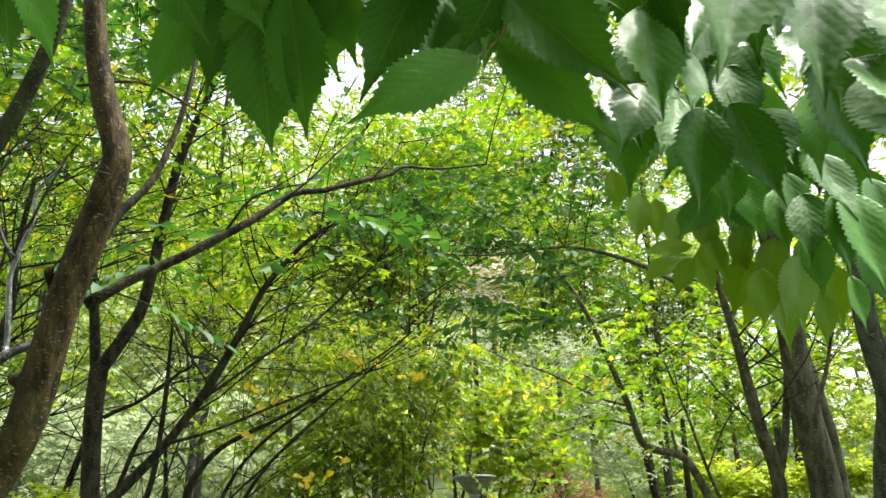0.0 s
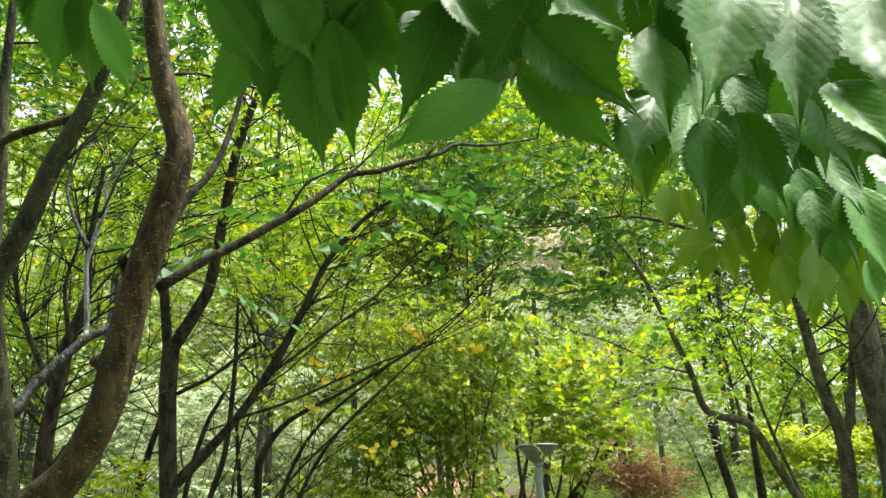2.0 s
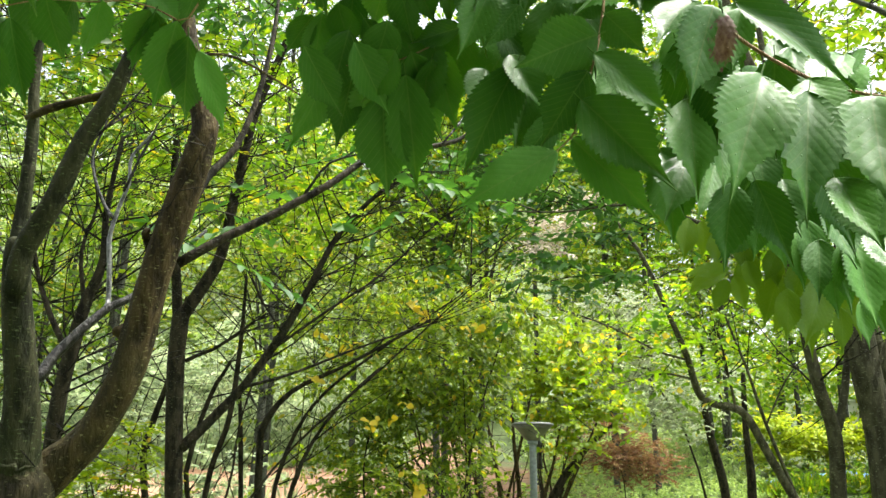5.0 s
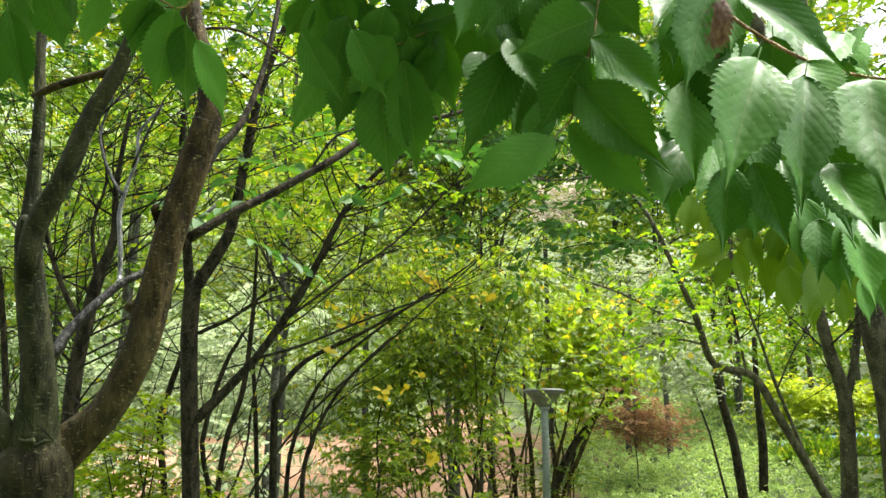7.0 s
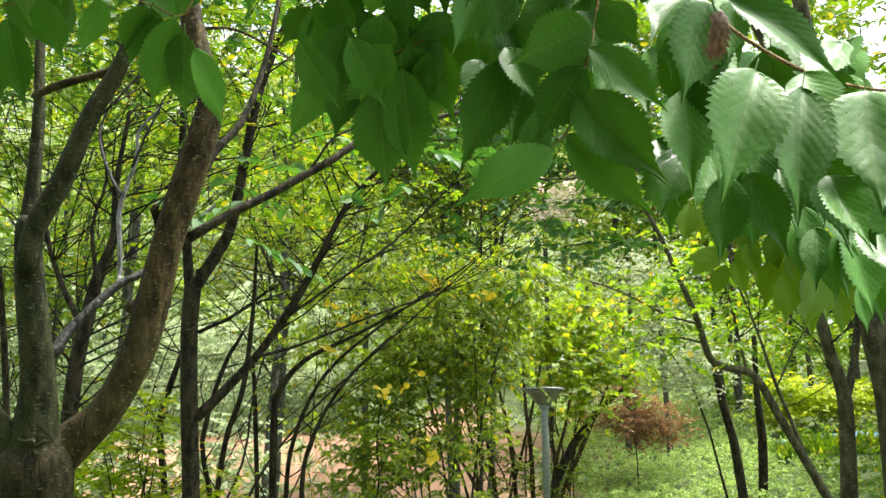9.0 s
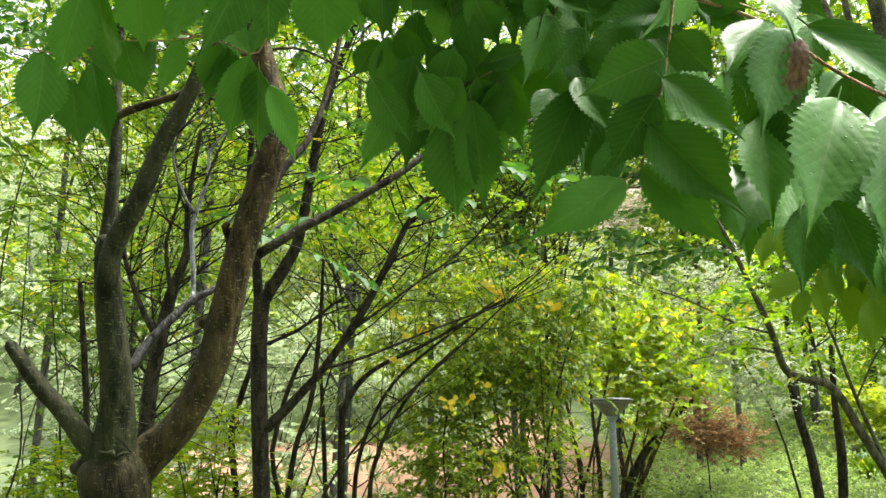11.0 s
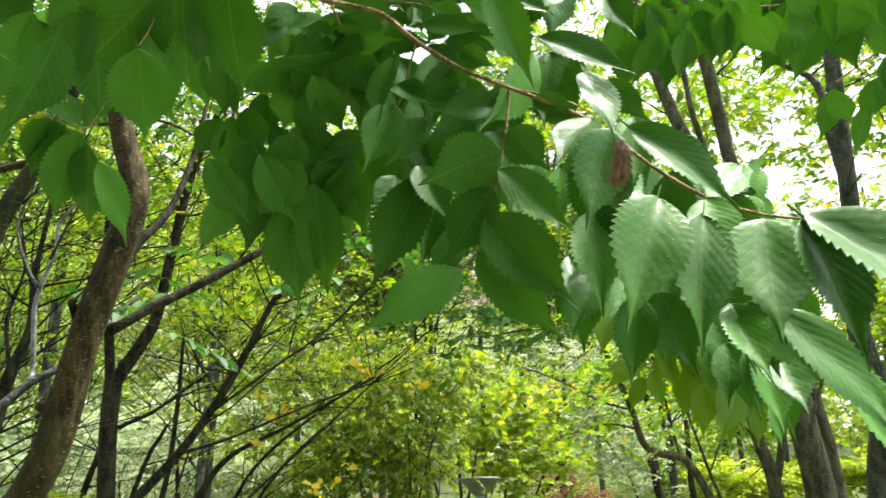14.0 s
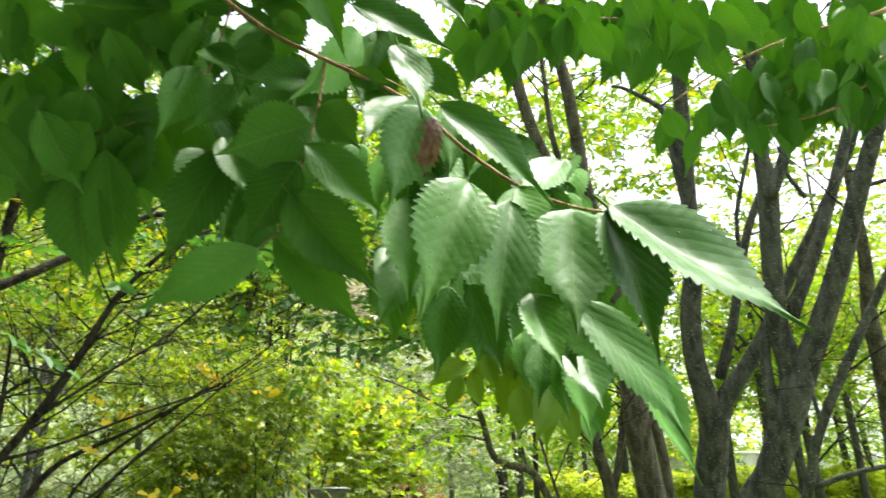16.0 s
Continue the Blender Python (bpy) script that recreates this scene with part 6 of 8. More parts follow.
leaf(front_branch, (0.013, 0.635, 1.86), (0.007, 0.641, 1.777), 0.038, 15, G)
leaf(front_branch, (0.182, 0.583, 1.817), (0.2, 0.595, 1.741), 0.038, 37, G)
leaf(front_branch, (0.196, 0.549, 1.788), (0.189, 0.538, 1.713), 0.031, 49, G)
leaf(front_branch, (0.235, 0.531, 1.778), (0.222, 0.525, 1.698), 0.037, 41, G)
leaf(front_branch, (0.273, 0.535, 1.764), (0.285, 0.537, 1.71), 0.031, 14, G)
leaf(front_branch, (0.289, 0.525, 1.726), (0.299, 0.525, 1.66), 0.033, -2, G)
leaf(front_branch, (0.252, 0.514, 1.698), (0.263, 0.51, 1.624), 0.034, 11, G)
leaf(front_branch, (-0.039, 0.583, 1.805), (-0.067, 0.61, 1.771), 0.035, -15, G)
leaf(front_branch, (-0.033, 0.626, 1.858), (-0.016, 0.665, 1.815), 0.032, 25, G)
leaf(front_branch, (0.129, 0.705, 1.922), (0.137, 0.704, 1.854), 0.031, 20, G)
leaf(front_branch, (0.103, 0.588, 1.86), (0.113, 0.578, 1.797), 0.027, 13, G)
leaf(front_branch, (-0.031, 0.606, 1.939), (-0.033, 0.642, 1.9), 0.031, -21, G)
leaf(front_branch, (-0.073, 0.67, 1.833), (-0.08, 0.733, 1.789), 0.040, 7, G)
leaf(front_branch, (0.326, 0.721, 1.903), (0.322, 0.685, 1.814), 0.035, 9, G)
leaf(front_branch, (0.176, 0.625, 1.744), (0.181, 0.582, 1.679), 0.028, 12, G)
leaf(front_branch, (0.358, 0.737, 1.757), (0.325, 0.72, 1.688), 0.035, 21, G)
leaf(front_branch, (-0.081, 0.622, 1.845), (-0.098, 0.646, 1.79), 0.034, -32, G)
leaf(front_branch, (-0.069, 0.626, 1.859), (-0.037, 0.66, 1.817), 0.028, 45, G)
leaf(front_branch, (-0.111, 0.583, 1.808), (-0.086, 0.641, 1.771), 0.030, 26, G)
leaf(front_branch, (0.235, 0.698, 1.838), (0.202, 0.676, 1.75), 0.037, 23, G)
leaf(front_branch, (0.102, 0.662, 1.93), (0.117, 0.658, 1.855), 0.030, 28, G)
leaf(front_branch, (0.156, 0.573, 1.889), (0.172, 0.549, 1.822), 0.032, 23, G)
leaf(front_branch, (0.192, 0.591, 1.838), (0.172, 0.573, 1.776), 0.032, 40, G)
leaf(front_branch, (-0.031, 0.559, 1.868), (-0.007, 0.615, 1.843), 0.028, 57, G)
leaf(front_branch, (0.027, 0.674, 1.955), (0.029, 0.648, 1.868), 0.039, 3, G)
leaf(front_branch, (0.268, 0.61, 1.766), (0.236, 0.595, 1.705), 0.033, 16, G)
leaf(front_branch, (0.162, 0.579, 1.905), (0.141, 0.541, 1.817), 0.035, 37, G)
leaf(front_branch, (0.136, 0.679, 1.864), (0.164, 0.665, 1.8), 0.039, 1, G)
leaf(front_branch, (0.265, 0.661, 1.812), (0.249, 0.636, 1.736), 0.029, 30, G)
leaf(front_branch, (0.125, 0.652, 1.885), (0.113, 0.628, 1.793), 0.038, 27, G)
leaf(front_branch, (0.18, 0.584, 1.915), (0.166, 0.574, 1.852), 0.031, 25, G)
leaf(front_branch, (-0.095, 0.718, 1.886), (-0.089, 0.761, 1.824), 0.041, 38, G)
leaf(front_branch, (0.377, 0.715, 1.763), (0.341, 0.67, 1.68), 0.036, 59, G)
leaf(front_branch, (-0.044, 0.659, 1.962), (-0.047, 0.712, 1.919), 0.035, 1, G)
leaf(front_branch, (0.039, 0.665, 1.951), (0.067, 0.654, 1.881), 0.033, 1, G)
leaf(front_branch, (-0.011, 0.669, 1.984), (-0.033, 0.7, 1.94), 0.036, -27, G)
leaf(front_branch, (-0.028, 0.572, 1.914), (-0.055, 0.594, 1.869), 0.026, -42, G)
leaf(front_branch, (0.098, 0.632, 1.843), (0.066, 0.637, 1.79), 0.027, -13, G)
leaf(front_branch, (-0.046, 0.583, 1.831), (-0.058, 0.616, 1.794), 0.033, -29, G)
leaf(front_branch, (0.107, 0.612, 1.805), (0.09, 0.604, 1.744), 0.034, 4, G)
leaf(front_branch, (0.353, 0.582, 1.761), (0.293, 0.531, 1.698), 0.036, 51, G)
leaf(front_branch, (0.25, 0.742, 1.824), (0.218, 0.734, 1.751), 0.041, -6, G)
leaf(front_branch, (-0.154, 0.702, 1.975), (-0.156, 0.763, 1.942), 0.035, -0, G)
leaf(front_branch, (0.255, 0.706, 1.792), (0.216, 0.682, 1.714), 0.039, -12, G)
leaf(front_branch, (0.07, 0.682, 1.928), (0.045, 0.657, 1.844), 0.032, 3, G)
leaf(front_branch, (0.182, 0.649, 1.836), (0.159, 0.602, 1.756), 0.035, 44, G)
leaf(front_branch, (-0.131, 0.651, 1.949), (-0.106, 0.696, 1.9), 0.040, 24, G)
leaf(front_branch, (0.225, 0.57, 1.844), (0.196, 0.527, 1.763), 0.035, 29, G)
leaf(front_branch, (-0.094, 0.585, 1.913), (-0.09, 0.635, 1.887), 0.028, 2, G)
leaf(front_branch, (0.146, 0.561, 1.889), (0.11, 0.516, 1.799), 0.039, -58, G)
leaf(front_branch, (-0.015, 0.649, 1.819), (-0.045, 0.698, 1.785), 0.038, -39, G)
leaf(front_branch, (0.277, 0.686, 1.769), (0.255, 0.674, 1.7), 0.029, 46, G)
leaf(front_branch, (0.11, 0.571, 1.845), (0.115, 0.54, 1.773), 0.029, -2, G)
leaf(front_branch, (0.24, 0.662, 1.872), (0.244, 0.657, 1.806), 0.032, 11, G)
leaf(front_branch, (-0.072, 0.664, 1.962), (-0.037, 0.715, 1.919), 0.043, 53, G)
leaf(front_branch, (0.11, 0.702, 1.938), (0.148, 0.704, 1.864), 0.036, 92, G)
leaf(front_branch, (-0.064, 0.593, 1.924), (-0.049, 0.617, 1.873), 0.033, 52, G)
leaf(front_branch, (0.012, 0.668, 1.958), (-0.002, 0.643, 1.865), 0.035, 18, G)
leaf(front_branch, (0.105, 0.666, 1.98), (0.075, 0.676, 1.912), 0.042, 1, G)
leaf(front_branch, (0.016, 0.635, 1.938), (0.017, 0.616, 1.858), 0.037, -12, G)
leaf(front_branch, (0.32, 0.624, 1.749), (0.277, 0.581, 1.671), 0.036, 62, G)
leaf(front_branch, (0.16, 0.582, 1.901), (0.123, 0.575, 1.836), 0.030, 0, G)
leaf(front_branch, (-0.044, 0.599, 1.933), (-0.05, 0.624, 1.89), 0.033, -70, G)
leaf(front_branch, (-0.011, 0.612, 1.814), (-0.017, 0.662, 1.78), 0.031, -35, G)
leaf(front_branch, (-0.039, 0.673, 1.972), (-0.019, 0.722, 1.928), 0.041, 66, G)
leaf(front_branch, (-0.079, 0.683, 2.014), (-0.069, 0.74, 1.962), 0.037, 43, G)
leaf(front_branch, (0.09, 0.588, 1.856), (0.064, 0.577, 1.789), 0.035, 7, G)
leaf(front_branch, (0.013, 0.627, 1.903), (0.036, 0.609, 1.82), 0.032, -12, G)
leaf(front_branch, (0.051, 0.722, 1.876), (0.076, 0.714, 1.8), 0.030, -6, G)
leaf(front_branch, (0.27, 0.698, 1.767), (0.232, 0.687, 1.705), 0.034, -7, G)
leaf(front_branch, (0.152, 0.581, 1.883), (0.165, 0.546, 1.809), 0.033, 39, G)
leaf(front_branch, (0.032, 0.57, 1.893), (0.017, 0.54, 1.818), 0.034, 44, G)
leaf(front_branch, (-0.048, 0.661, 1.986), (-0.048, 0.724, 1.941), 0.038, 13, G)
leaf(front_branch, (-0.105, 0.592, 1.908), (-0.109, 0.625, 1.86), 0.026, -13, G)
leaf(front_branch, (-0.053, 0.732, 1.878), (-0.083, 0.764, 1.816), 0.040, 12, G)
leaf(front_branch, (-0.071, 0.574, 1.807), (-0.045, 0.615, 1.762), 0.031, 7, G)
leaf(front_branch, (0.067, 0.595, 1.784), (0.051, 0.574, 1.723), 0.025, 3, G)
leaf(front_branch, (0.033, 0.66, 1.995), (0.019, 0.651, 1.908), 0.036, 16, G)
leaf(front_branch, (0.163, 0.657, 1.844), (0.126, 0.634, 1.774), 0.030, 8, G)
leaf(front_branch, (0.131, 0.612, 1.894), (0.116, 0.618, 1.83), 0.038, -6, G)
leaf(front_branch, (0.055, 0.713, 1.94), (0.036, 0.705, 1.861), 0.036, 38, G)
leaf(front_branch, (0.12, 0.63, 1.866), (0.079, 0.6, 1.786), 0.035, -59, G)
leaf(front_branch, (0.062, 0.607, 1.799), (0.05, 0.591, 1.73), 0.034, 22, G)
leaf(front_branch, (0.019, 0.608, 1.922), (0.011, 0.601, 1.847), 0.036, 21, G)
leaf(front_branch, (-0.036, 0.578, 1.863), (-0.03, 0.612, 1.826), 0.029, 33, G)
leaf(front_branch, (0.118, 0.702, 1.884), (0.145, 0.701, 1.806), 0.035, 18, G)
leaf(front_branch, (0.193, 0.605, 1.915), (0.151, 0.564, 1.841), 0.034, -10, G)
leaf(front_branch, (0.07, 0.634, 1.859), (0.078, 0.629, 1.798), 0.038, -9, G)
leaf(front_branch, (0.05, 0.579, 1.801), (0.074, 0.559, 1.749), 0.029, -7, G)
leaf(front_branch, (0.044, 0.594, 1.844), (0.067, 0.586, 1.784), 0.026, -4, G)
leaf(front_branch, (0.31, 0.585, 1.792), (0.301, 0.572, 1.731), 0.029, 9, G)
leaf(front_branch, (0.218, 0.612, 1.846), (0.182, 0.588, 1.766), 0.033, 37, G)
leaf(front_branch, (0.009, 0.705, 1.887), (0.041, 0.676, 1.803), 0.034, -4, G)
leaf(front_branch, (-0.012, 0.58, 1.918), (0.017, 0.607, 1.87), 0.036, 30, G)
leaf(front_branch, (0.076, 0.556, 1.878), (0.055, 0.557, 1.821), 0.028, -8, G)
leaf(front_branch, (0.074, 0.59, 1.912), (0.052, 0.563, 1.829), 0.032, 21, G)
leaf(front_branch, (0.11, 0.675, 1.894), (0.089, 0.667, 1.827), 0.037, 1, G)
leaf(front_branch, (0.256, 0.658, 1.886), (0.237, 0.615, 1.792), 0.038, 52, G)
leaf(front_branch, (0.286, 0.61, 1.829), (0.269, 0.574, 1.742), 0.035, 2, G)
leaf(front_branch, (0.277, 0.656, 1.835), (0.23, 0.633, 1.758), 0.034, -17, G)
leaf(front_branch, (0.091, 0.692, 1.919), (0.095, 0.691, 1.851), 0.030, 28, G)
leaf(front_branch, (0.311, 0.71, 1.85), (0.322, 0.663, 1.765), 0.035, 14, G)
leaf(front_branch, (0.309, 0.574, 1.776), (0.28, 0.546, 1.721), 0.030, 21, G)
leaf(front_branch, (0.231, 0.587, 1.783), (0.194, 0.543, 1.724), 0.030, 17, G)
leaf(front_branch, (0.303, 0.561, 1.796), (0.247, 0.514, 1.744), 0.032, 17, G)
leaf(front_branch, (0.255, 0.585, 1.704), (0.245, 0.544, 1.65), 0.025, 11, G)
leaf(front_branch, (0.33, 0.551, 1.752), (0.295, 0.524, 1.692), 0.027, 34, G)
leaf(front_branch, (0.205, 0.585, 1.817), (0.207, 0.539, 1.748), 0.032, -14, G)
leaf(front_branch, (0.331, 0.603, 1.812), (0.291, 0.559, 1.746), 0.032, 23, G)
leaf(front_branch, (0.237, 0.579, 1.73), (0.233, 0.561, 1.675), 0.028, 8, G)
leaf(front_branch, (0.264, 0.537, 1.728), (0.227, 0.492, 1.675), 0.028, 27, G)
leaf(front_branch, (0.259, 0.604, 1.71), (0.255, 0.575, 1.657), 0.026, 27, G)
leaf(front_branch, (0.206, 0.574, 1.74), (0.199, 0.546, 1.681), 0.026, -28, G)
leaf(front_branch, (0.315, 0.572, 1.804), (0.253, 0.521, 1.739), 0.037, 40, G)
leaf(front_branch, (0.338, 0.61, 1.791), (0.309, 0.589, 1.732), 0.029, 32, G)
leaf(front_branch, (0.218, 0.541, 1.822), (0.199, 0.525, 1.761), 0.025, 11, G)
leaf(front_branch, (0.297, 0.557, 1.753), (0.284, 0.538, 1.704), 0.028, 34, G)
leaf(front_branch, (0.21, 0.565, 1.805), (0.184, 0.516, 1.733), 0.033, 49, G)
leaf(front_branch, (0.03, 0.611, 1.988), (0.042, 0.599, 1.957), 0.028, 12, G)
leaf(front_branch, (0.074, 0.6, 1.963), (0.046, 0.568, 1.924), 0.027, -18, G)
leaf(front_branch, (0.056, 0.654, 2.027), (0.097, 0.61, 2.005), 0.025, 56, G)
leaf(front_branch, (0.064, 0.594, 1.973), (0.106, 0.547, 1.942), 0.025, 24, G)
leaf(front_branch, (0.157, 0.591, 1.949), (0.1, 0.565, 1.932), 0.023, -35, G)
leaf(front_branch, (-0.024, 0.671, 1.99), (-0.083, 0.642, 1.967), 0.025, -20, G)
leaf(front_branch, (0.119, 0.543, 1.932), (0.155, 0.526, 1.91), 0.024, -4, G)
leaf(front_branch, (-0.035, 0.625, 1.953), (0.014, 0.591, 1.934), 0.027, 52, G)
leaf(front_branch, (0.092, 0.585, 1.987), (0.054, 0.563, 1.947), 0.022, -23, G)
leaf(front_branch, (0.171, 0.555, 1.947), (0.125, 0.53, 1.917), 0.022, -18, G)
leaf(front_branch, (0.008, 0.572, 1.959), (-0.032, 0.568, 1.953), 0.024, -26, G)
leaf(front_branch, (0.03, 0.588, 1.952), (-0.021, 0.578, 1.947), 0.027, -48, G)
leaf(front_branch, (-0.006, 0.645, 1.974), (0.025, 0.624, 1.937), 0.021, 22, G)
leaf(front_branch, (0.071, 0.626, 1.98), (0.026, 0.626, 1.967), 0.028, -63, G)
leaf(front_branch, (0.113, 0.555, 1.919), (0.061, 0.542, 1.902), 0.027, -91, G)
leaf(front_branch, (0.02, 0.581, 1.913), (0.065, 0.566, 1.904), 0.020, 32, G)
leaf(front_branch, (0.168, 0.57, 1.969), (0.109, 0.556, 1.963), 0.022, -44, G)
leaf(front_branch, (-0.027, 0.589, 1.913), (-0.06, 0.588, 1.899), 0.028, -36, G)
leaf(front_branch, (0.082, 0.643, 1.981), (0.062, 0.646, 1.956), 0.024, -12, G)
leaf(front_branch, (0.156, 0.637, 2.028), (0.116, 0.638, 2.012), 0.023, -21, G)
leaf(front_branch, (0.053, 0.646, 2.028), (0.098, 0.607, 2), 0.024, 77, G)
leaf(front_branch, (0.024, 0.592, 1.935), (-0.031, 0.581, 1.923), 0.023, -34, G)
leaf(front_branch, (0.084, 0.569, 1.974), (0.123, 0.528, 1.942), 0.023, 34, G)
leaf(front_branch, (0.082, 0.632, 1.987), (0.053, 0.615, 1.954), 0.026, -29, G)
leaf(front_branch, (0.063, 0.58, 1.973), (0.011, 0.565, 1.95), 0.024, -38, G)
leaf(front_branch, (0.036, 0.588, 1.987), (0.044, 0.57, 1.949), 0.024, 1, G)
leaf(front_branch, (-0.008, 0.658, 1.95), (-0.072, 0.686, 1.961), 0.026, -25, G)
leaf(front_branch, (0.074, 0.555, 1.9), (0.121, 0.524, 1.875), 0.027, 24, G)
leaf(front_branch, (0.128, 0.602, 1.961), (0.17, 0.555, 1.939), 0.029, 89, G)
leaf(front_branch, (-0.024, 0.547, 1.946), (0.016, 0.51, 1.914), 0.024, 57, G)
leaf(front_branch, (0.181, 0.613, 2.003), (0.214, 0.587, 1.965), 0.027, 48, G)
leaf(front_branch, (-0.003, 0.566, 1.926), (0.037, 0.55, 1.922), 0.024, 27, G)
leaf(front_branch, (-0.016, 0.585, 1.923), (0.034, 0.546, 1.888), 0.026, 88, G)
leaf(front_branch, (0.053, 0.582, 1.952), (0.057, 0.576, 1.92), 0.022, 1, G)
leaf(front_branch, (0.342, 0.742, 1.823), (0.399, 0.81, 1.79), 0.034, 100, G)
leaf(front_branch, (0.368, 0.818, 1.865), (0.376, 0.879, 1.816), 0.032, 6, G)
leaf(front_branch, (0.379, 0.723, 1.765), (0.407, 0.786, 1.727), 0.031, 64, G)
leaf(front_branch, (0.417, 0.708, 1.804), (0.43, 0.747, 1.76), 0.030, 29, G)
leaf(front_branch, (0.302, 0.772, 1.827), (0.29, 0.818, 1.771), 0.030, -11, G)
leaf(front_branch, (0.396, 0.706, 1.737), (0.398, 0.768, 1.709), 0.027, 36, G)
leaf(front_branch, (0.362, 0.706, 1.755), (0.404, 0.755, 1.718), 0.027, 83, G)
leaf(front_branch, (0.357, 0.706, 1.771), (0.36, 0.768, 1.753), 0.024, 61, G)
leaf(front_branch, (0.32, 0.74, 1.748), (0.355, 0.81, 1.721), 0.031, 95, G)
leaf(front_branch, (0.468, 0.801, 1.766), (0.481, 0.831, 1.715), 0.030, 29, G)
leaf(front_branch, (0.422, 0.745, 1.727), (0.451, 0.786, 1.677), 0.033, 45, G)
leaf(front_branch, (0.327, 0.808, 1.776), (0.341, 0.88, 1.725), 0.034, 53, G)
leaf(front_branch, (0.362, 0.799, 1.819), (0.383, 0.872, 1.775), 0.036, 52, G)
leaf(front_branch, (0.404, 0.737, 1.736), (0.427, 0.804, 1.701), 0.030, 97, G)
leaf(front_branch, (0.452, 0.828, 1.821), (0.46, 0.9, 1.778), 0.033, 10, G)
leaf(front_branch, (0.32, 0.768, 1.748), (0.353, 0.807, 1.691), 0.031, 67, G)
leaf(front_branch, (0.321, 0.753, 1.749), (0.351, 0.824, 1.704), 0.032, 32, G)
leaf(front_branch, (0.347, 0.741, 1.766), (0.372, 0.815, 1.728), 0.031, 51, G)
leaf(front_branch, (0.444, 0.776, 1.82), (0.435, 0.818, 1.766), 0.034, 17, G)
leaf(front_branch, (0.367, 0.711, 1.763), (0.398, 0.764, 1.719), 0.032, 35, G)
leaf(front_branch, (0.424, 0.785, 1.787), (0.466, 0.835, 1.752), 0.034, 58, G)
leaf(front_branch, (0.411, 0.793, 1.831), (0.458, 0.837, 1.78), 0.031, 86, G)
leaf(front_branch, (0.349, 0.83, 1.773), (0.373, 0.861, 1.709), 0.027, 14, G)
leaf(front_branch, (0.36, 0.762, 1.739), (0.396, 0.829, 1.702), 0.032, 64, G)
leaf(front_branch, (0.287, 0.735, 1.717), (0.279, 0.787, 1.684), 0.030, -8, G)
leaf(front_branch, (0.422, 0.762, 1.747), (0.462, 0.836, 1.705), 0.034, 43, G)
leaf(front_branch, (0.277, 0.719, 1.793), (0.278, 0.783, 1.756), 0.027, 47, G)
leaf(front_branch, (0.497, 0.797, 1.81), (0.547, 0.844, 1.757), 0.031, 39, G)
leaf(front_branch, (0.287, 0.738, 1.748), (0.304, 0.785, 1.707), 0.031, 68, G)
leaf(front_branch, (0.371, 0.803, 1.758), (0.382, 0.844, 1.711), 0.028, 33, G)

left_branch = tagged(limb(overhang, "leafy_branch", [(-0.04, 0.3739, 1.8846, 0.0011), (-0.0658, 0.3833, 1.8365, 0.0008), (-0.0939, 0.382, 1.819, 0.0007), (-0.1238, 0.3758, 1.8161, 0.0006), (-0.1549, 0.3717, 1.8077, 0.0005)], twig_bark, 6), "hanging twig set with large leaves")
limb(left_branch, "twig", [(-0.0939, 0.382, 1.819, 0.0006), (-0.0997, 0.3822, 1.7903, 0.0005), (-0.1038, 0.3775, 1.7749, 0.0003)], twig_bark, 6)
leaf(left_branch, (-0.088, 0.365, 1.806), (-0.153, 0.423, 1.787), 0.046, -73, G)
leaf(left_branch, (-0.101, 0.369, 1.768), (-0.102, 0.411, 1.732), 0.035, -7, G)
leaf(left_branch, (-0.101, 0.391, 1.796), (-0.094, 0.418, 1.751), 0.023, -13, G)
leaf(left_branch, (-0.082, 0.372, 1.815), (-0.097, 0.436, 1.786), 0.035, -28, G)
leaf(left_branch, (-0.063, 0.376, 1.825), (-0.06, 0.435, 1.772), 0.042, 23, G)
leaf(left_branch, (-0.129, 0.383, 1.797), (-0.18, 0.443, 1.779), 0.031, -55, G)
leaf(left_branch, (-0.081, 0.395, 1.837), (-0.077, 0.428, 1.788), 0.032, -16, G)
leaf(left_branch, (-0.143, 0.373, 1.779), (-0.178, 0.417, 1.736), 0.034, -93, G)
leaf(left_branch, (-0.239, 0.4, 1.783), (-0.259, 0.456, 1.75), 0.031, -26, G)
leaf(left_branch, (-0.189, 0.41, 1.789), (-0.204, 0.439, 1.76), 0.030, -88, G)
leaf(left_branch, (-0.249, 0.4, 1.78), (-0.274, 0.427, 1.736), 0.032, -86, G)
leaf(left_branch, (-0.233, 0.434, 1.812), (-0.256, 0.496, 1.787), 0.033, -76, G)
leaf(left_branch, (-0.253, 0.539, 1.945), (-0.263, 0.572, 1.889), 0.031, -10, G)
leaf(left_branch, (-0.228, 0.526, 1.89), (-0.216, 0.568, 1.841), 0.034, -3, G)
leaf(left_branch, (-0.176, 0.46, 1.9), (-0.158, 0.483, 1.863), 0.027, 15, G)
leaf(left_branch, (-0.185, 0.526, 1.88), (-0.186, 0.575, 1.832), 0.038, -20, G)
leaf(left_branch, (-0.228, 0.517, 1.89), (-0.246, 0.554, 1.844), 0.034, -29, G)
leaf(left_branch, (-0.199, 0.536, 1.947), (-0.2, 0.595, 1.903), 0.035, 4, G)
leaf(left_branch, (-0.186, 0.504, 1.924), (-0.204, 0.574, 1.9), 0.034, -73, G)
leaf(left_branch, (-0.146, 0.433, 1.874), (-0.141, 0.466, 1.836), 0.033, 11, G)
leaf(left_branch, (-0.188, 0.496, 1.902), (-0.21, 0.561, 1.875), 0.039, -72, G)
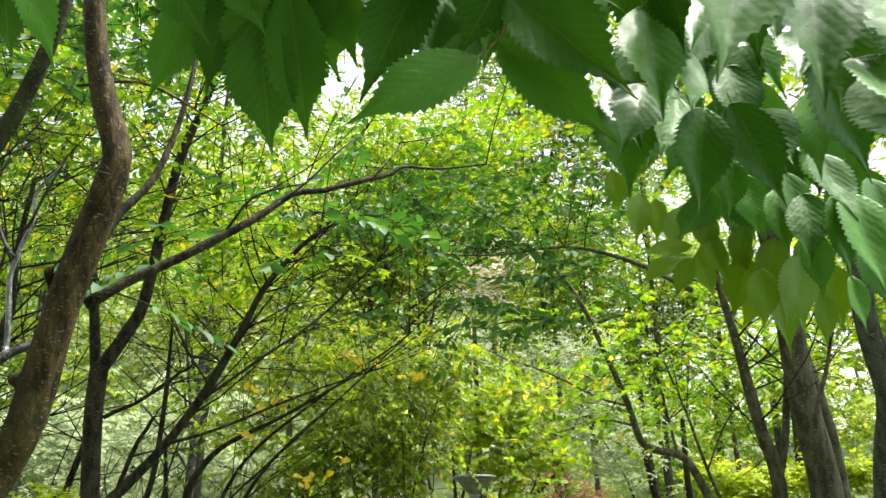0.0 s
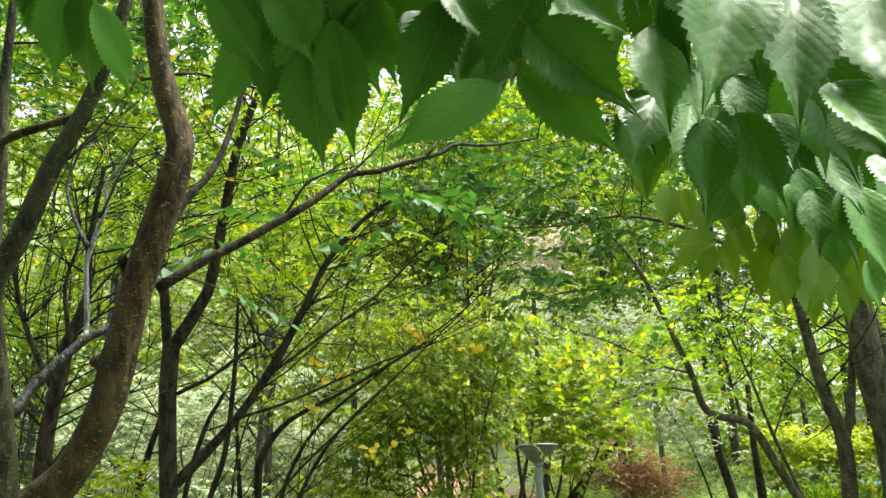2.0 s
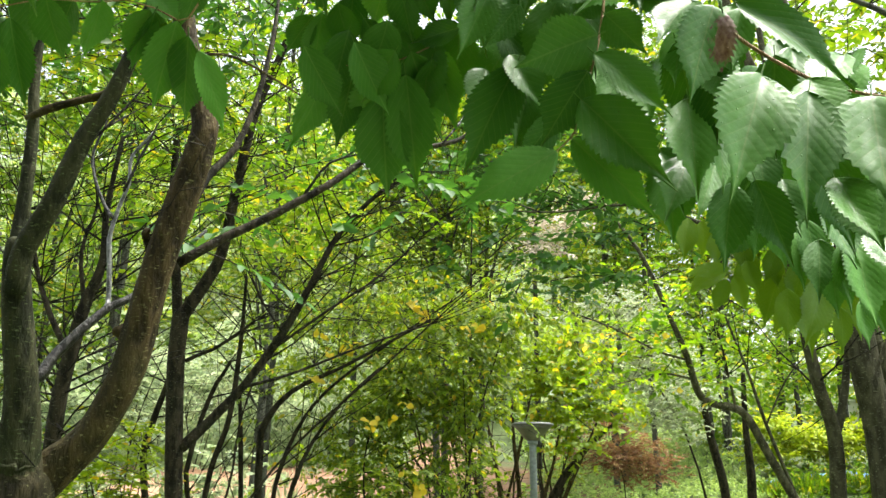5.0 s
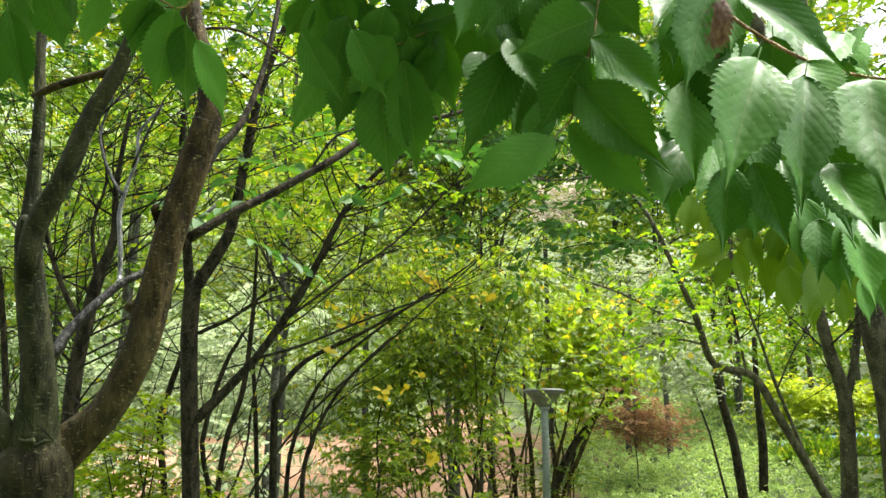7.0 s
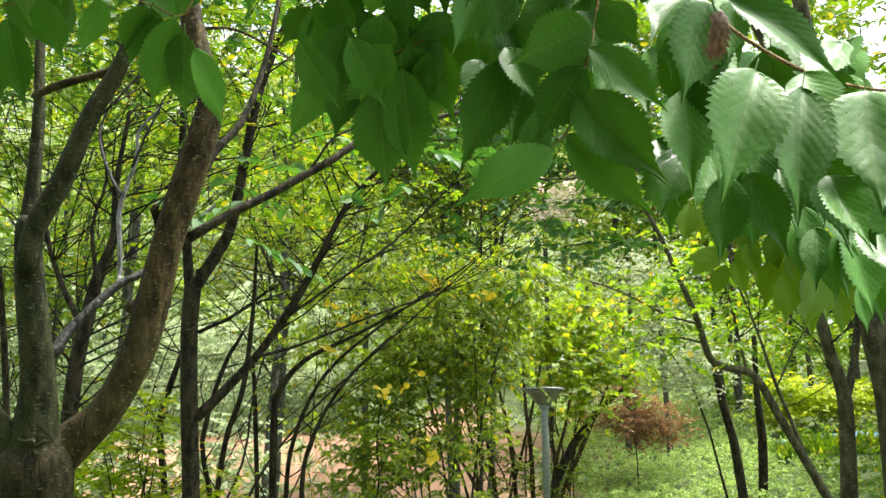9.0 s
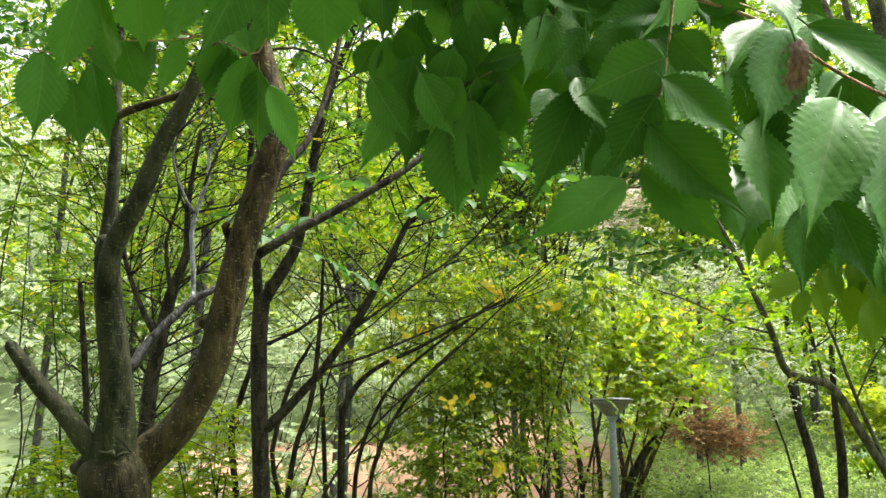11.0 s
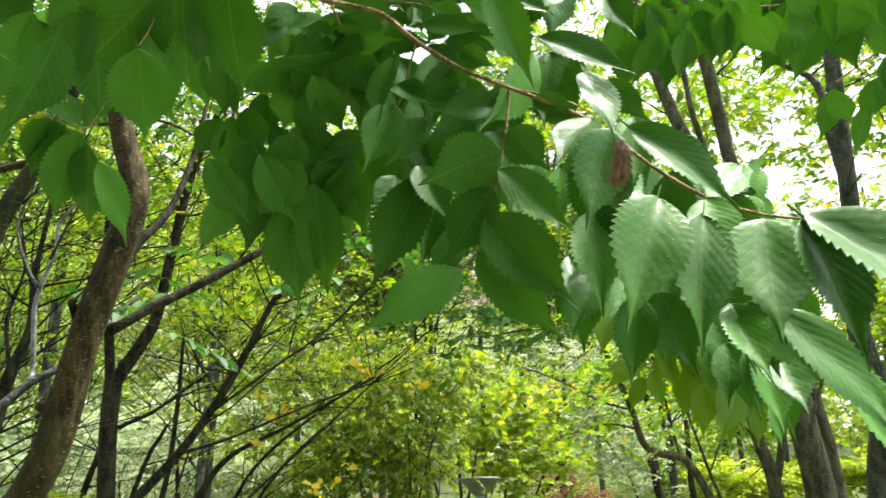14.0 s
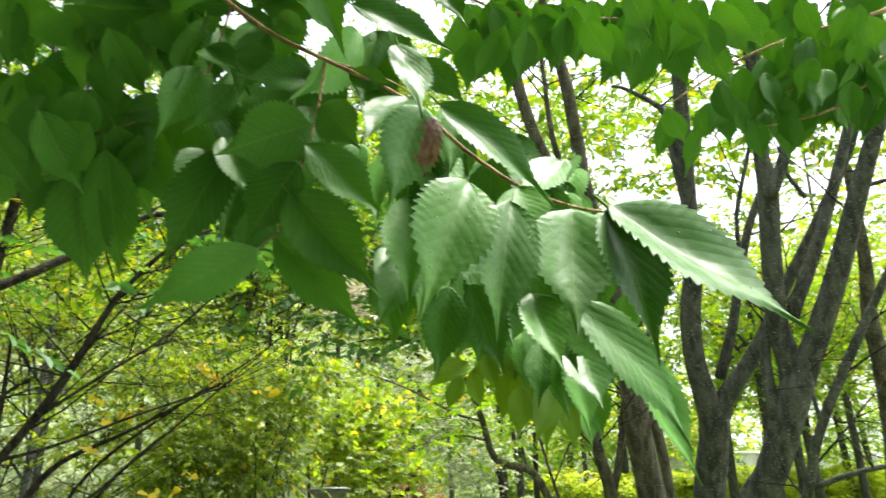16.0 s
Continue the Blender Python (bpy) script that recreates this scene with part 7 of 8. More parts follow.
leaf(left_branch, (-0.196, 0.545, 1.923), (-0.192, 0.603, 1.879), 0.032, -14, G)
leaf(left_branch, (-0.198, 0.462, 1.846), (-0.197, 0.507, 1.807), 0.027, 3, G)
leaf(left_branch, (-0.189, 0.519, 1.928), (-0.178, 0.55, 1.879), 0.032, -19, G)

side_branch = tagged(limb(overhang, "leafy_branch", [(-0.169, 0.5691, 1.978, 0.0012), (-0.1907, 0.599, 1.9008, 0.001), (-0.215, 0.6192, 1.8517, 0.0009), (-0.2447, 0.6193, 1.8611, 0.0007), (-0.2858, 0.6198, 1.8728, 0.0007)], twig_bark, 6), "hanging twig set with large leaves")
leaf(side_branch, (-0.222, 0.612, 1.845), (-0.259, 0.672, 1.788), 0.039, -56, G)
leaf(side_branch, (-0.212, 0.615, 1.833), (-0.234, 0.681, 1.776), 0.039, -5, G)
leaf(side_branch, (-0.201, 0.609, 1.816), (-0.175, 0.645, 1.759), 0.026, -22, G)
leaf(side_branch, (-0.244, 0.62, 1.858), (-0.285, 0.696, 1.833), 0.035, -119, G)
leaf(side_branch, (-0.257, 0.633, 1.887), (-0.231, 0.653, 1.867), 0.027, 8, G)
leaf(side_branch, (-0.216, 0.641, 1.909), (-0.238, 0.688, 1.873), 0.030, -79, G)
limb(side_branch, "twig", [(-0.2368, 0.6239, 1.8778, 0.0009), (-0.2883, 0.6154, 1.8634, 0.0009), (-0.3289, 0.6049, 1.8585, 0.0007), (-0.3704, 0.5966, 1.8445, 0.0007), (-0.4105, 0.5849, 1.8442, 0.0007)], twig_bark, 6)
leaf(side_branch, (-0.319, 0.587, 1.85), (-0.319, 0.625, 1.809), 0.034, 4, G)
leaf(side_branch, (-0.283, 0.606, 1.859), (-0.312, 0.656, 1.826), 0.031, -105, G)
leaf(side_branch, (-0.336, 0.572, 1.822), (-0.336, 0.614, 1.762), 0.030, -8, G)
leaf(side_branch, (-0.342, 0.557, 1.8), (-0.357, 0.603, 1.756), 0.033, -23, G)
leaf(side_branch, (-0.251, 0.627, 1.864), (-0.275, 0.657, 1.822), 0.033, -28, G)
leaf(side_branch, (-0.237, 0.63, 1.854), (-0.245, 0.661, 1.821), 0.030, 28, G)
leaf(side_branch, (-0.352, 0.533, 1.812), (-0.369, 0.562, 1.752), 0.038, -54, G)
leaf(side_branch, (-0.314, 0.622, 1.873), (-0.349, 0.669, 1.853), 0.030, -49, G)
leaf(side_branch, (-0.343, 0.602, 1.868), (-0.36, 0.664, 1.834), 0.034, -50, G)

high_branch = tagged(limb(overhang, "leafy_branch", [(0.2322, 0.845, 2.2015, 0.0024), (0.3465, 0.8481, 2.1467, 0.0018), (0.4472, 0.8384, 2.1378, 0.0016), (0.5426, 0.8264, 2.1389, 0.0013), (0.6411, 0.8186, 2.1261, 0.0011)], twig_bark, 6), "hanging twig set with large leaves")
leaf(high_branch, (0.308, 0.816, 2.113), (0.286, 0.861, 2.052), 0.033, -52, G)
leaf(high_branch, (0.354, 0.932, 2.207), (0.36, 0.982, 2.146), 0.042, 63, G)
leaf(high_branch, (0.335, 0.862, 2.12), (0.33, 0.915, 2.057), 0.042, 17, G)
leaf(high_branch, (0.376, 0.918, 2.192), (0.369, 0.959, 2.135), 0.039, -20, G)
leaf(high_branch, (0.362, 0.875, 2.162), (0.344, 0.928, 2.097), 0.044, -10, G)
leaf(high_branch, (0.341, 0.809, 2.127), (0.373, 0.879, 2.086), 0.039, 71, G)
leaf(high_branch, (0.353, 0.802, 2.087), (0.335, 0.877, 2.042), 0.036, -28, G)
leaf(high_branch, (0.385, 0.902, 2.181), (0.437, 0.942, 2.128), 0.040, 94, G)
leaf(high_branch, (0.391, 0.864, 2.173), (0.421, 0.905, 2.114), 0.040, 40, G)
leaf(high_branch, (0.408, 0.879, 2.174), (0.384, 0.94, 2.106), 0.041, -14, G)
leaf(high_branch, (0.393, 0.859, 2.121), (0.385, 0.904, 2.052), 0.036, 27, G)
leaf(high_branch, (0.395, 0.83, 2.138), (0.42, 0.895, 2.107), 0.037, 48, G)
leaf(high_branch, (0.385, 0.785, 2.111), (0.441, 0.82, 2.072), 0.034, 68, G)
leaf(high_branch, (0.423, 0.872, 2.177), (0.46, 0.898, 2.123), 0.036, 58, G)
leaf(high_branch, (0.404, 0.79, 2.105), (0.396, 0.836, 2.05), 0.039, 9, G)
leaf(high_branch, (0.422, 0.826, 2.145), (0.447, 0.861, 2.094), 0.043, 32, G)
leaf(high_branch, (0.461, 0.88, 2.179), (0.468, 0.929, 2.107), 0.047, 20, G)
leaf(high_branch, (0.46, 0.875, 2.186), (0.463, 0.933, 2.144), 0.039, 4, G)
leaf(high_branch, (0.482, 0.895, 2.221), (0.539, 0.95, 2.173), 0.042, 69, G)
leaf(high_branch, (0.455, 0.854, 2.158), (0.461, 0.897, 2.103), 0.036, 25, G)
leaf(high_branch, (0.465, 0.83, 2.142), (0.451, 0.906, 2.11), 0.036, -44, G)
leaf(high_branch, (0.482, 0.851, 2.18), (0.466, 0.888, 2.123), 0.039, -17, G)
leaf(high_branch, (0.492, 0.853, 2.165), (0.511, 0.883, 2.107), 0.040, 39, G)
leaf(high_branch, (0.462, 0.79, 2.131), (0.454, 0.841, 2.072), 0.036, -8, G)
leaf(high_branch, (0.494, 0.842, 2.171), (0.508, 0.887, 2.112), 0.036, 33, G)
leaf(high_branch, (0.531, 0.873, 2.205), (0.578, 0.936, 2.165), 0.039, 77, G)
leaf(high_branch, (0.492, 0.809, 2.116), (0.518, 0.848, 2.051), 0.042, 73, G)
leaf(high_branch, (0.515, 0.831, 2.157), (0.573, 0.885, 2.101), 0.042, 47, G)
leaf(high_branch, (0.522, 0.824, 2.134), (0.524, 0.886, 2.097), 0.041, 70, G)
leaf(high_branch, (0.526, 0.816, 2.143), (0.536, 0.863, 2.082), 0.041, 28, G)
leaf(high_branch, (0.537, 0.82, 2.168), (0.521, 0.888, 2.113), 0.039, 4, G)
leaf(high_branch, (0.545, 0.845, 2.142), (0.513, 0.905, 2.077), 0.039, -1, G)
leaf(high_branch, (0.577, 0.886, 2.17), (0.618, 0.919, 2.113), 0.046, 31, G)
leaf(high_branch, (0.54, 0.796, 2.096), (0.534, 0.868, 2.048), 0.043, 6, G)
leaf(high_branch, (0.519, 0.753, 2.117), (0.543, 0.785, 2.055), 0.035, 81, G)
leaf(high_branch, (0.563, 0.804, 2.119), (0.633, 0.865, 2.073), 0.037, 84, G)
leaf(high_branch, (0.574, 0.81, 2.119), (0.603, 0.84, 2.049), 0.043, 47, G)
leaf(high_branch, (0.579, 0.81, 2.157), (0.578, 0.868, 2.119), 0.039, 24, G)
leaf(high_branch, (0.589, 0.828, 2.173), (0.577, 0.906, 2.119), 0.043, -36, G)
leaf(high_branch, (0.57, 0.776, 2.122), (0.62, 0.827, 2.084), 0.037, 72, G)
leaf(high_branch, (0.62, 0.85, 2.185), (0.652, 0.905, 2.138), 0.044, 55, G)
leaf(high_branch, (0.644, 0.851, 2.177), (0.624, 0.921, 2.14), 0.046, -27, G)
leaf(high_branch, (0.619, 0.811, 2.174), (0.661, 0.877, 2.119), 0.038, 77, G)
leaf(high_branch, (0.65, 0.85, 2.149), (0.707, 0.887, 2.091), 0.045, 77, G)
leaf(high_branch, (0.579, 0.739, 2.111), (0.547, 0.784, 2.05), 0.039, -5, G)
leaf(high_branch, (0.619, 0.795, 2.131), (0.647, 0.843, 2.084), 0.043, 46, G)
leaf(high_branch, (0.634, 0.792, 2.158), (0.703, 0.838, 2.103), 0.041, 69, G)
leaf(high_branch, (0.674, 0.82, 2.191), (0.738, 0.85, 2.133), 0.047, 54, G)

yard_branch = tagged(limb(overhang, "leafy_branch", [(1.1988, 0.9044, 2.3898, 0.0039), (1.0664, 0.9525, 2.3158, 0.0032), (0.9343, 0.9875, 2.2778, 0.0025), (0.8226, 1.0202, 2.2312, 0.0021), (0.7226, 1.0558, 2.168, 0.0014)], twig_bark, 6), "hanging twig set with large leaves")
limb(yard_branch, "twig", [(1.1502, 0.9549, 2.2855, 0.0028), (1.0148, 0.9964, 2.2191, 0.0021), (0.9159, 1.0158, 2.1875, 0.0018), (0.8451, 1.0263, 2.1598, 0.0011)], twig_bark, 6)
leaf(yard_branch, (1.128, 1.062, 2.295), (1.15, 1.073, 2.21), 0.042, 62, G)
leaf(yard_branch, (1.049, 1.052, 2.274), (1.036, 1.042, 2.181), 0.045, 81, G)
leaf(yard_branch, (1.094, 1.122, 2.303), (1.144, 1.148, 2.237), 0.044, 75, G)
leaf(yard_branch, (1.095, 1.068, 2.243), (1.051, 1.095, 2.158), 0.045, 49, G)
leaf(yard_branch, (1.036, 0.974, 2.268), (1.046, 1.043, 2.231), 0.045, 52, G)
leaf(yard_branch, (0.936, 0.955, 2.194), (0.883, 0.951, 2.106), 0.037, 53, G)
leaf(yard_branch, (0.803, 1.184, 2.232), (0.79, 1.244, 2.155), 0.041, 10, G)
leaf(yard_branch, (1.105, 1.098, 2.266), (1.081, 1.147, 2.199), 0.048, 4, G)
leaf(yard_branch, (1.059, 1.042, 2.334), (1.122, 1.083, 2.283), 0.044, 84, G)
leaf(yard_branch, (1.035, 1.022, 2.249), (0.984, 1.024, 2.159), 0.040, 32, G)
leaf(yard_branch, (0.964, 1.099, 2.306), (0.96, 1.121, 2.229), 0.040, 30, G)
leaf(yard_branch, (0.846, 0.989, 2.185), (0.882, 0.999, 2.115), 0.036, 31, G)
leaf(yard_branch, (1.018, 0.936, 2.245), (1.016, 0.969, 2.193), 0.036, -8, G)
leaf(yard_branch, (1.085, 1.015, 2.251), (1.132, 1.08, 2.195), 0.039, 65, G)
leaf(yard_branch, (0.707, 1.048, 2.151), (0.762, 1.093, 2.109), 0.039, 83, G)
leaf(yard_branch, (0.999, 1.076, 2.209), (1.01, 1.138, 2.145), 0.044, 33, G)
leaf(yard_branch, (1.069, 1.091, 2.346), (1.113, 1.144, 2.28), 0.043, 92, G)
leaf(yard_branch, (1.135, 1.115, 2.297), (1.175, 1.186, 2.239), 0.049, 61, G)
leaf(yard_branch, (0.902, 1.004, 2.26), (0.95, 1.036, 2.209), 0.037, 70, G)
leaf(yard_branch, (1.112, 1.071, 2.239), (1.12, 1.116, 2.168), 0.045, 19, G)
leaf(yard_branch, (1.056, 1.099, 2.334), (1.044, 1.084, 2.247), 0.046, 28, G)
leaf(yard_branch, (1.048, 1.04, 2.266), (1.008, 1.069, 2.197), 0.045, 47, G)
leaf(yard_branch, (1.05, 1.005, 2.251), (1.083, 1.041, 2.195), 0.036, 48, G)
leaf(yard_branch, (0.972, 1.121, 2.226), (1.021, 1.182, 2.167), 0.047, 40, G)
leaf(yard_branch, (0.845, 1.029, 2.23), (0.848, 1.068, 2.162), 0.042, 15, G)
leaf(yard_branch, (1.043, 0.972, 2.18), (1.035, 1.02, 2.108), 0.044, 20, G)
leaf(yard_branch, (1.003, 1.004, 2.224), (1.054, 1.044, 2.171), 0.043, 74, G)
leaf(yard_branch, (1.064, 1.076, 2.264), (1.075, 1.119, 2.196), 0.042, 64, G)
leaf(yard_branch, (0.952, 1.136, 2.25), (0.979, 1.178, 2.178), 0.048, 35, G)
leaf(yard_branch, (0.862, 1.023, 2.152), (0.833, 1.03, 2.084), 0.040, 15, G)
leaf(yard_branch, (0.9, 0.996, 2.217), (0.92, 1.064, 2.188), 0.044, 62, G)
leaf(yard_branch, (1.017, 0.971, 2.224), (1.043, 1.003, 2.156), 0.035, 49, G)
leaf(yard_branch, (0.977, 1.009, 2.287), (0.968, 1.011, 2.198), 0.035, 36, G)
leaf(yard_branch, (0.989, 0.957, 2.229), (0.998, 0.997, 2.187), 0.037, 68, G)
leaf(yard_branch, (0.887, 1.126, 2.25), (0.834, 1.125, 2.154), 0.046, 4, G)
leaf(yard_branch, (1.063, 1.106, 2.248), (1.042, 1.146, 2.189), 0.046, 33, G)
leaf(yard_branch, (0.956, 0.928, 2.204), (0.946, 0.951, 2.131), 0.040, 65, G)
leaf(yard_branch, (0.978, 0.98, 2.173), (1.034, 1.042, 2.132), 0.034, 50, G)
leaf(yard_branch, (1.118, 1.044, 2.361), (1.119, 1.092, 2.307), 0.040, 30, G)
leaf(yard_branch, (1.134, 1.102, 2.302), (1.154, 1.157, 2.242), 0.050, 79, G)
leaf(yard_branch, (1.101, 1.043, 2.312), (1.114, 1.084, 2.259), 0.042, 78, G)
leaf(yard_branch, (0.859, 1.024, 2.153), (0.829, 1.015, 2.08), 0.035, 22, G)
leaf(yard_branch, (0.896, 1.127, 2.285), (0.844, 1.144, 2.199), 0.042, 54, G)
leaf(yard_branch, (0.867, 0.973, 2.147), (0.912, 1.026, 2.106), 0.035, 92, G)
leaf(yard_branch, (0.871, 1.138, 2.223), (0.872, 1.128, 2.142), 0.047, 16, G)
leaf(yard_branch, (1.195, 1.06, 2.331), (1.191, 1.116, 2.28), 0.039, 31, G)
leaf(yard_branch, (0.986, 1.116, 2.299), (1, 1.124, 2.216), 0.047, 55, G)
leaf(yard_branch, (1.025, 1.103, 2.282), (1.065, 1.129, 2.215), 0.041, 77, G)
leaf(yard_branch, (0.977, 1.128, 2.33), (0.943, 1.124, 2.223), 0.047, 43, G)
leaf(yard_branch, (1.067, 1.015, 2.217), (1.093, 1.042, 2.157), 0.038, 39, G)
leaf(yard_branch, (0.767, 0.994, 2.174), (0.771, 0.983, 2.084), 0.035, 70, G)
leaf(yard_branch, (0.876, 0.981, 2.13), (0.872, 0.992, 2.063), 0.033, 58, G)
leaf(yard_branch, (0.99, 1.03, 2.296), (1.041, 1.077, 2.246), 0.043, 67, G)
leaf(yard_branch, (0.919, 1.029, 2.154), (0.953, 1.097, 2.098), 0.042, 62, G)
leaf(yard_branch, (0.947, 1.071, 2.24), (0.898, 1.074, 2.152), 0.040, 39, G)
leaf(yard_branch, (1.053, 0.995, 2.223), (1.091, 1.062, 2.183), 0.039, 84, G)
leaf(yard_branch, (0.874, 1.159, 2.239), (0.842, 1.205, 2.174), 0.043, 3, G)
leaf(yard_branch, (0.949, 0.971, 2.194), (0.915, 0.978, 2.12), 0.036, 22, G)
leaf(yard_branch, (0.822, 1.048, 2.181), (0.854, 1.055, 2.115), 0.043, -0, G)
leaf(yard_branch, (0.967, 1.019, 2.197), (0.967, 1.087, 2.161), 0.040, 30, G)
leaf(yard_branch, (1.154, 1.063, 2.367), (1.146, 1.112, 2.304), 0.047, 15, G)
leaf(yard_branch, (0.824, 1.004, 2.116), (0.834, 1.002, 2.047), 0.038, 40, G)
leaf(yard_branch, (0.849, 0.989, 2.195), (0.853, 0.976, 2.114), 0.032, 19, G)
leaf(yard_branch, (1.052, 1.107, 2.291), (1.089, 1.184, 2.229), 0.048, 58, G)
leaf(yard_branch, (0.752, 1.033, 2.117), (0.748, 1.1, 2.056), 0.033, 63, G)
leaf(yard_branch, (1.139, 1.108, 2.259), (1.169, 1.149, 2.185), 0.039, 36, G)
leaf(yard_branch, (0.967, 0.941, 2.245), (1.001, 0.999, 2.198), 0.035, 68, G)
leaf(yard_branch, (1.045, 0.965, 2.239), (0.995, 0.985, 2.147), 0.040, 32, G)
leaf(yard_branch, (0.918, 1.122, 2.247), (0.89, 1.121, 2.159), 0.039, 40, G)
leaf(yard_branch, (0.977, 1.062, 2.197), (0.966, 1.075, 2.131), 0.043, 25, G)
limb(yard_branch, "twig", [(1.05, 0.9544, 2.2085, 0.0024), (0.9647, 0.9822, 2.1434, 0.0021), (0.8861, 0.9944, 2.1169, 0.0014), (0.8296, 0.9963, 2.1024, 0.001)], twig_bark, 6)
leaf(yard_branch, (0.991, 0.882, 2.227), (0.982, 0.865, 2.14), 0.038, 41, G)
leaf(yard_branch, (1.189, 1.101, 2.291), (1.266, 1.157, 2.242), 0.039, 89, G)
leaf(yard_branch, (0.885, 0.903, 2.195), (0.902, 0.937, 2.133), 0.037, 42, G)
leaf(yard_branch, (0.979, 0.948, 2.279), (0.995, 0.947, 2.189), 0.036, 40, G)
leaf(yard_branch, (1.009, 1.071, 2.312), (1.038, 1.116, 2.238), 0.041, 60, G)
leaf(yard_branch, (0.902, 0.964, 2.251), (0.893, 0.952, 2.159), 0.034, -9, G)
leaf(yard_branch, (1.009, 0.895, 2.319), (1.007, 0.948, 2.286), 0.043, 38, G)
leaf(yard_branch, (0.853, 0.885, 2.159), (0.839, 0.921, 2.109), 0.036, 17, G)
leaf(yard_branch, (0.825, 0.949, 2.296), (0.822, 0.948, 2.226), 0.038, 46, G)
leaf(yard_branch, (1.018, 0.953, 2.207), (1.081, 1.013, 2.168), 0.045, 97, G)
leaf(yard_branch, (1.036, 1.066, 2.26), (1.082, 1.103, 2.207), 0.041, 74, G)
leaf(yard_branch, (1.094, 0.94, 2.31), (1.167, 0.991, 2.288), 0.038, 92, G)
leaf(yard_branch, (0.826, 0.861, 2.238), (0.889, 0.909, 2.194), 0.036, 85, G)
leaf(yard_branch, (0.886, 0.945, 2.258), (0.912, 1.002, 2.213), 0.037, 45, G)
leaf(yard_branch, (0.98, 1.103, 2.281), (1.006, 1.134, 2.224), 0.038, 88, G)
leaf(yard_branch, (0.93, 1.085, 2.38), (0.913, 1.082, 2.287), 0.038, 54, G)
leaf(yard_branch, (0.99, 1.049, 2.426), (1.019, 1.086, 2.374), 0.046, 76, G)
leaf(yard_branch, (0.947, 0.973, 2.297), (0.95, 1.041, 2.245), 0.043, 23, G)
leaf(yard_branch, (1.03, 0.931, 2.209), (0.988, 0.935, 2.121), 0.039, 29, G)
leaf(yard_branch, (1.001, 1.062, 2.404), (0.958, 1.091, 2.315), 0.040, 17, G)
leaf(yard_branch, (1.049, 0.931, 2.217), (1.051, 0.925, 2.122), 0.035, 45, G)
leaf(yard_branch, (0.961, 1.047, 2.206), (0.911, 1.065, 2.132), 0.043, 5, G)
leaf(yard_branch, (1.015, 0.905, 2.148), (1.054, 0.95, 2.105), 0.038, 97, G)
leaf(yard_branch, (1.165, 1.008, 2.348), (1.149, 1.016, 2.269), 0.043, 30, G)
leaf(yard_branch, (0.882, 0.918, 2.218), (0.848, 0.918, 2.123), 0.036, 55, G)
leaf(yard_branch, (0.896, 0.933, 2.231), (0.919, 0.979, 2.194), 0.036, 67, G)
leaf(yard_branch, (1.071, 0.953, 2.287), (1.041, 0.939, 2.207), 0.033, 52, G)
leaf(yard_branch, (1.125, 1.009, 2.42), (1.125, 1.02, 2.347), 0.046, 72, G)
leaf(yard_branch, (1.03, 1.086, 2.415), (1.066, 1.15, 2.371), 0.044, 94, G)
leaf(yard_branch, (0.951, 0.897, 2.219), (0.96, 0.934, 2.168), 0.032, 30, G)
leaf(yard_branch, (1.017, 0.945, 2.322), (0.956, 0.949, 2.249), 0.044, 32, G)
leaf(yard_branch, (0.95, 0.927, 2.156), (0.941, 0.943, 2.09), 0.035, 24, G)
leaf(yard_branch, (0.877, 0.898, 2.15), (0.845, 0.885, 2.081), 0.038, 33, G)
leaf(yard_branch, (0.765, 0.882, 2.228), (0.8, 0.922, 2.199), 0.031, 82, G)
leaf(yard_branch, (1.03, 1.056, 2.223), (1.108, 1.105, 2.18), 0.046, 37, G)
leaf(yard_branch, (0.999, 0.972, 2.177), (1.036, 1.016, 2.118), 0.041, 49, G)
leaf(yard_branch, (1.099, 0.953, 2.301), (1.147, 0.983, 2.227), 0.034, 101, G)
leaf(yard_branch, (0.927, 0.858, 2.242), (0.925, 0.889, 2.189), 0.036, 65, G)
leaf(yard_branch, (0.995, 0.932, 2.205), (1.011, 0.935, 2.122), 0.032, 110, G)
leaf(yard_branch, (0.839, 0.991, 2.183), (0.842, 1.027, 2.115), 0.039, -5, G)
leaf(yard_branch, (1.135, 1.108, 2.311), (1.124, 1.122, 2.237), 0.047, 52, G)
leaf(yard_branch, (0.95, 0.999, 2.323), (0.972, 1.04, 2.252), 0.042, 45, G)
leaf(yard_branch, (0.894, 0.862, 2.142), (0.919, 0.926, 2.125), 0.030, 61, G)
leaf(yard_branch, (0.871, 0.932, 2.305), (0.85, 0.974, 2.269), 0.034, 8, G)
leaf(yard_branch, (0.913, 0.832, 2.202), (0.965, 0.886, 2.178), 0.037, 86, G)
leaf(yard_branch, (0.891, 0.842, 2.219), (0.888, 0.891, 2.18), 0.035, 9, G)
leaf(yard_branch, (0.98, 1.002, 2.324), (1.039, 1.057, 2.27), 0.042, 102, G)
leaf(yard_branch, (1.139, 1.019, 2.36), (1.095, 1.047, 2.268), 0.044, 47, G)
leaf(yard_branch, (0.912, 0.924, 2.29), (0.88, 0.947, 2.231), 0.035, 44, G)
leaf(yard_branch, (0.974, 0.905, 2.319), (0.973, 0.905, 2.237), 0.041, 41, G)
leaf(yard_branch, (1.189, 1.075, 2.348), (1.172, 1.084, 2.252), 0.044, 61, G)
leaf(yard_branch, (0.963, 1.12, 2.258), (0.963, 1.12, 2.189), 0.036, 53, G)
leaf(yard_branch, (1.172, 1.054, 2.308), (1.129, 1.08, 2.241), 0.037, 21, G)
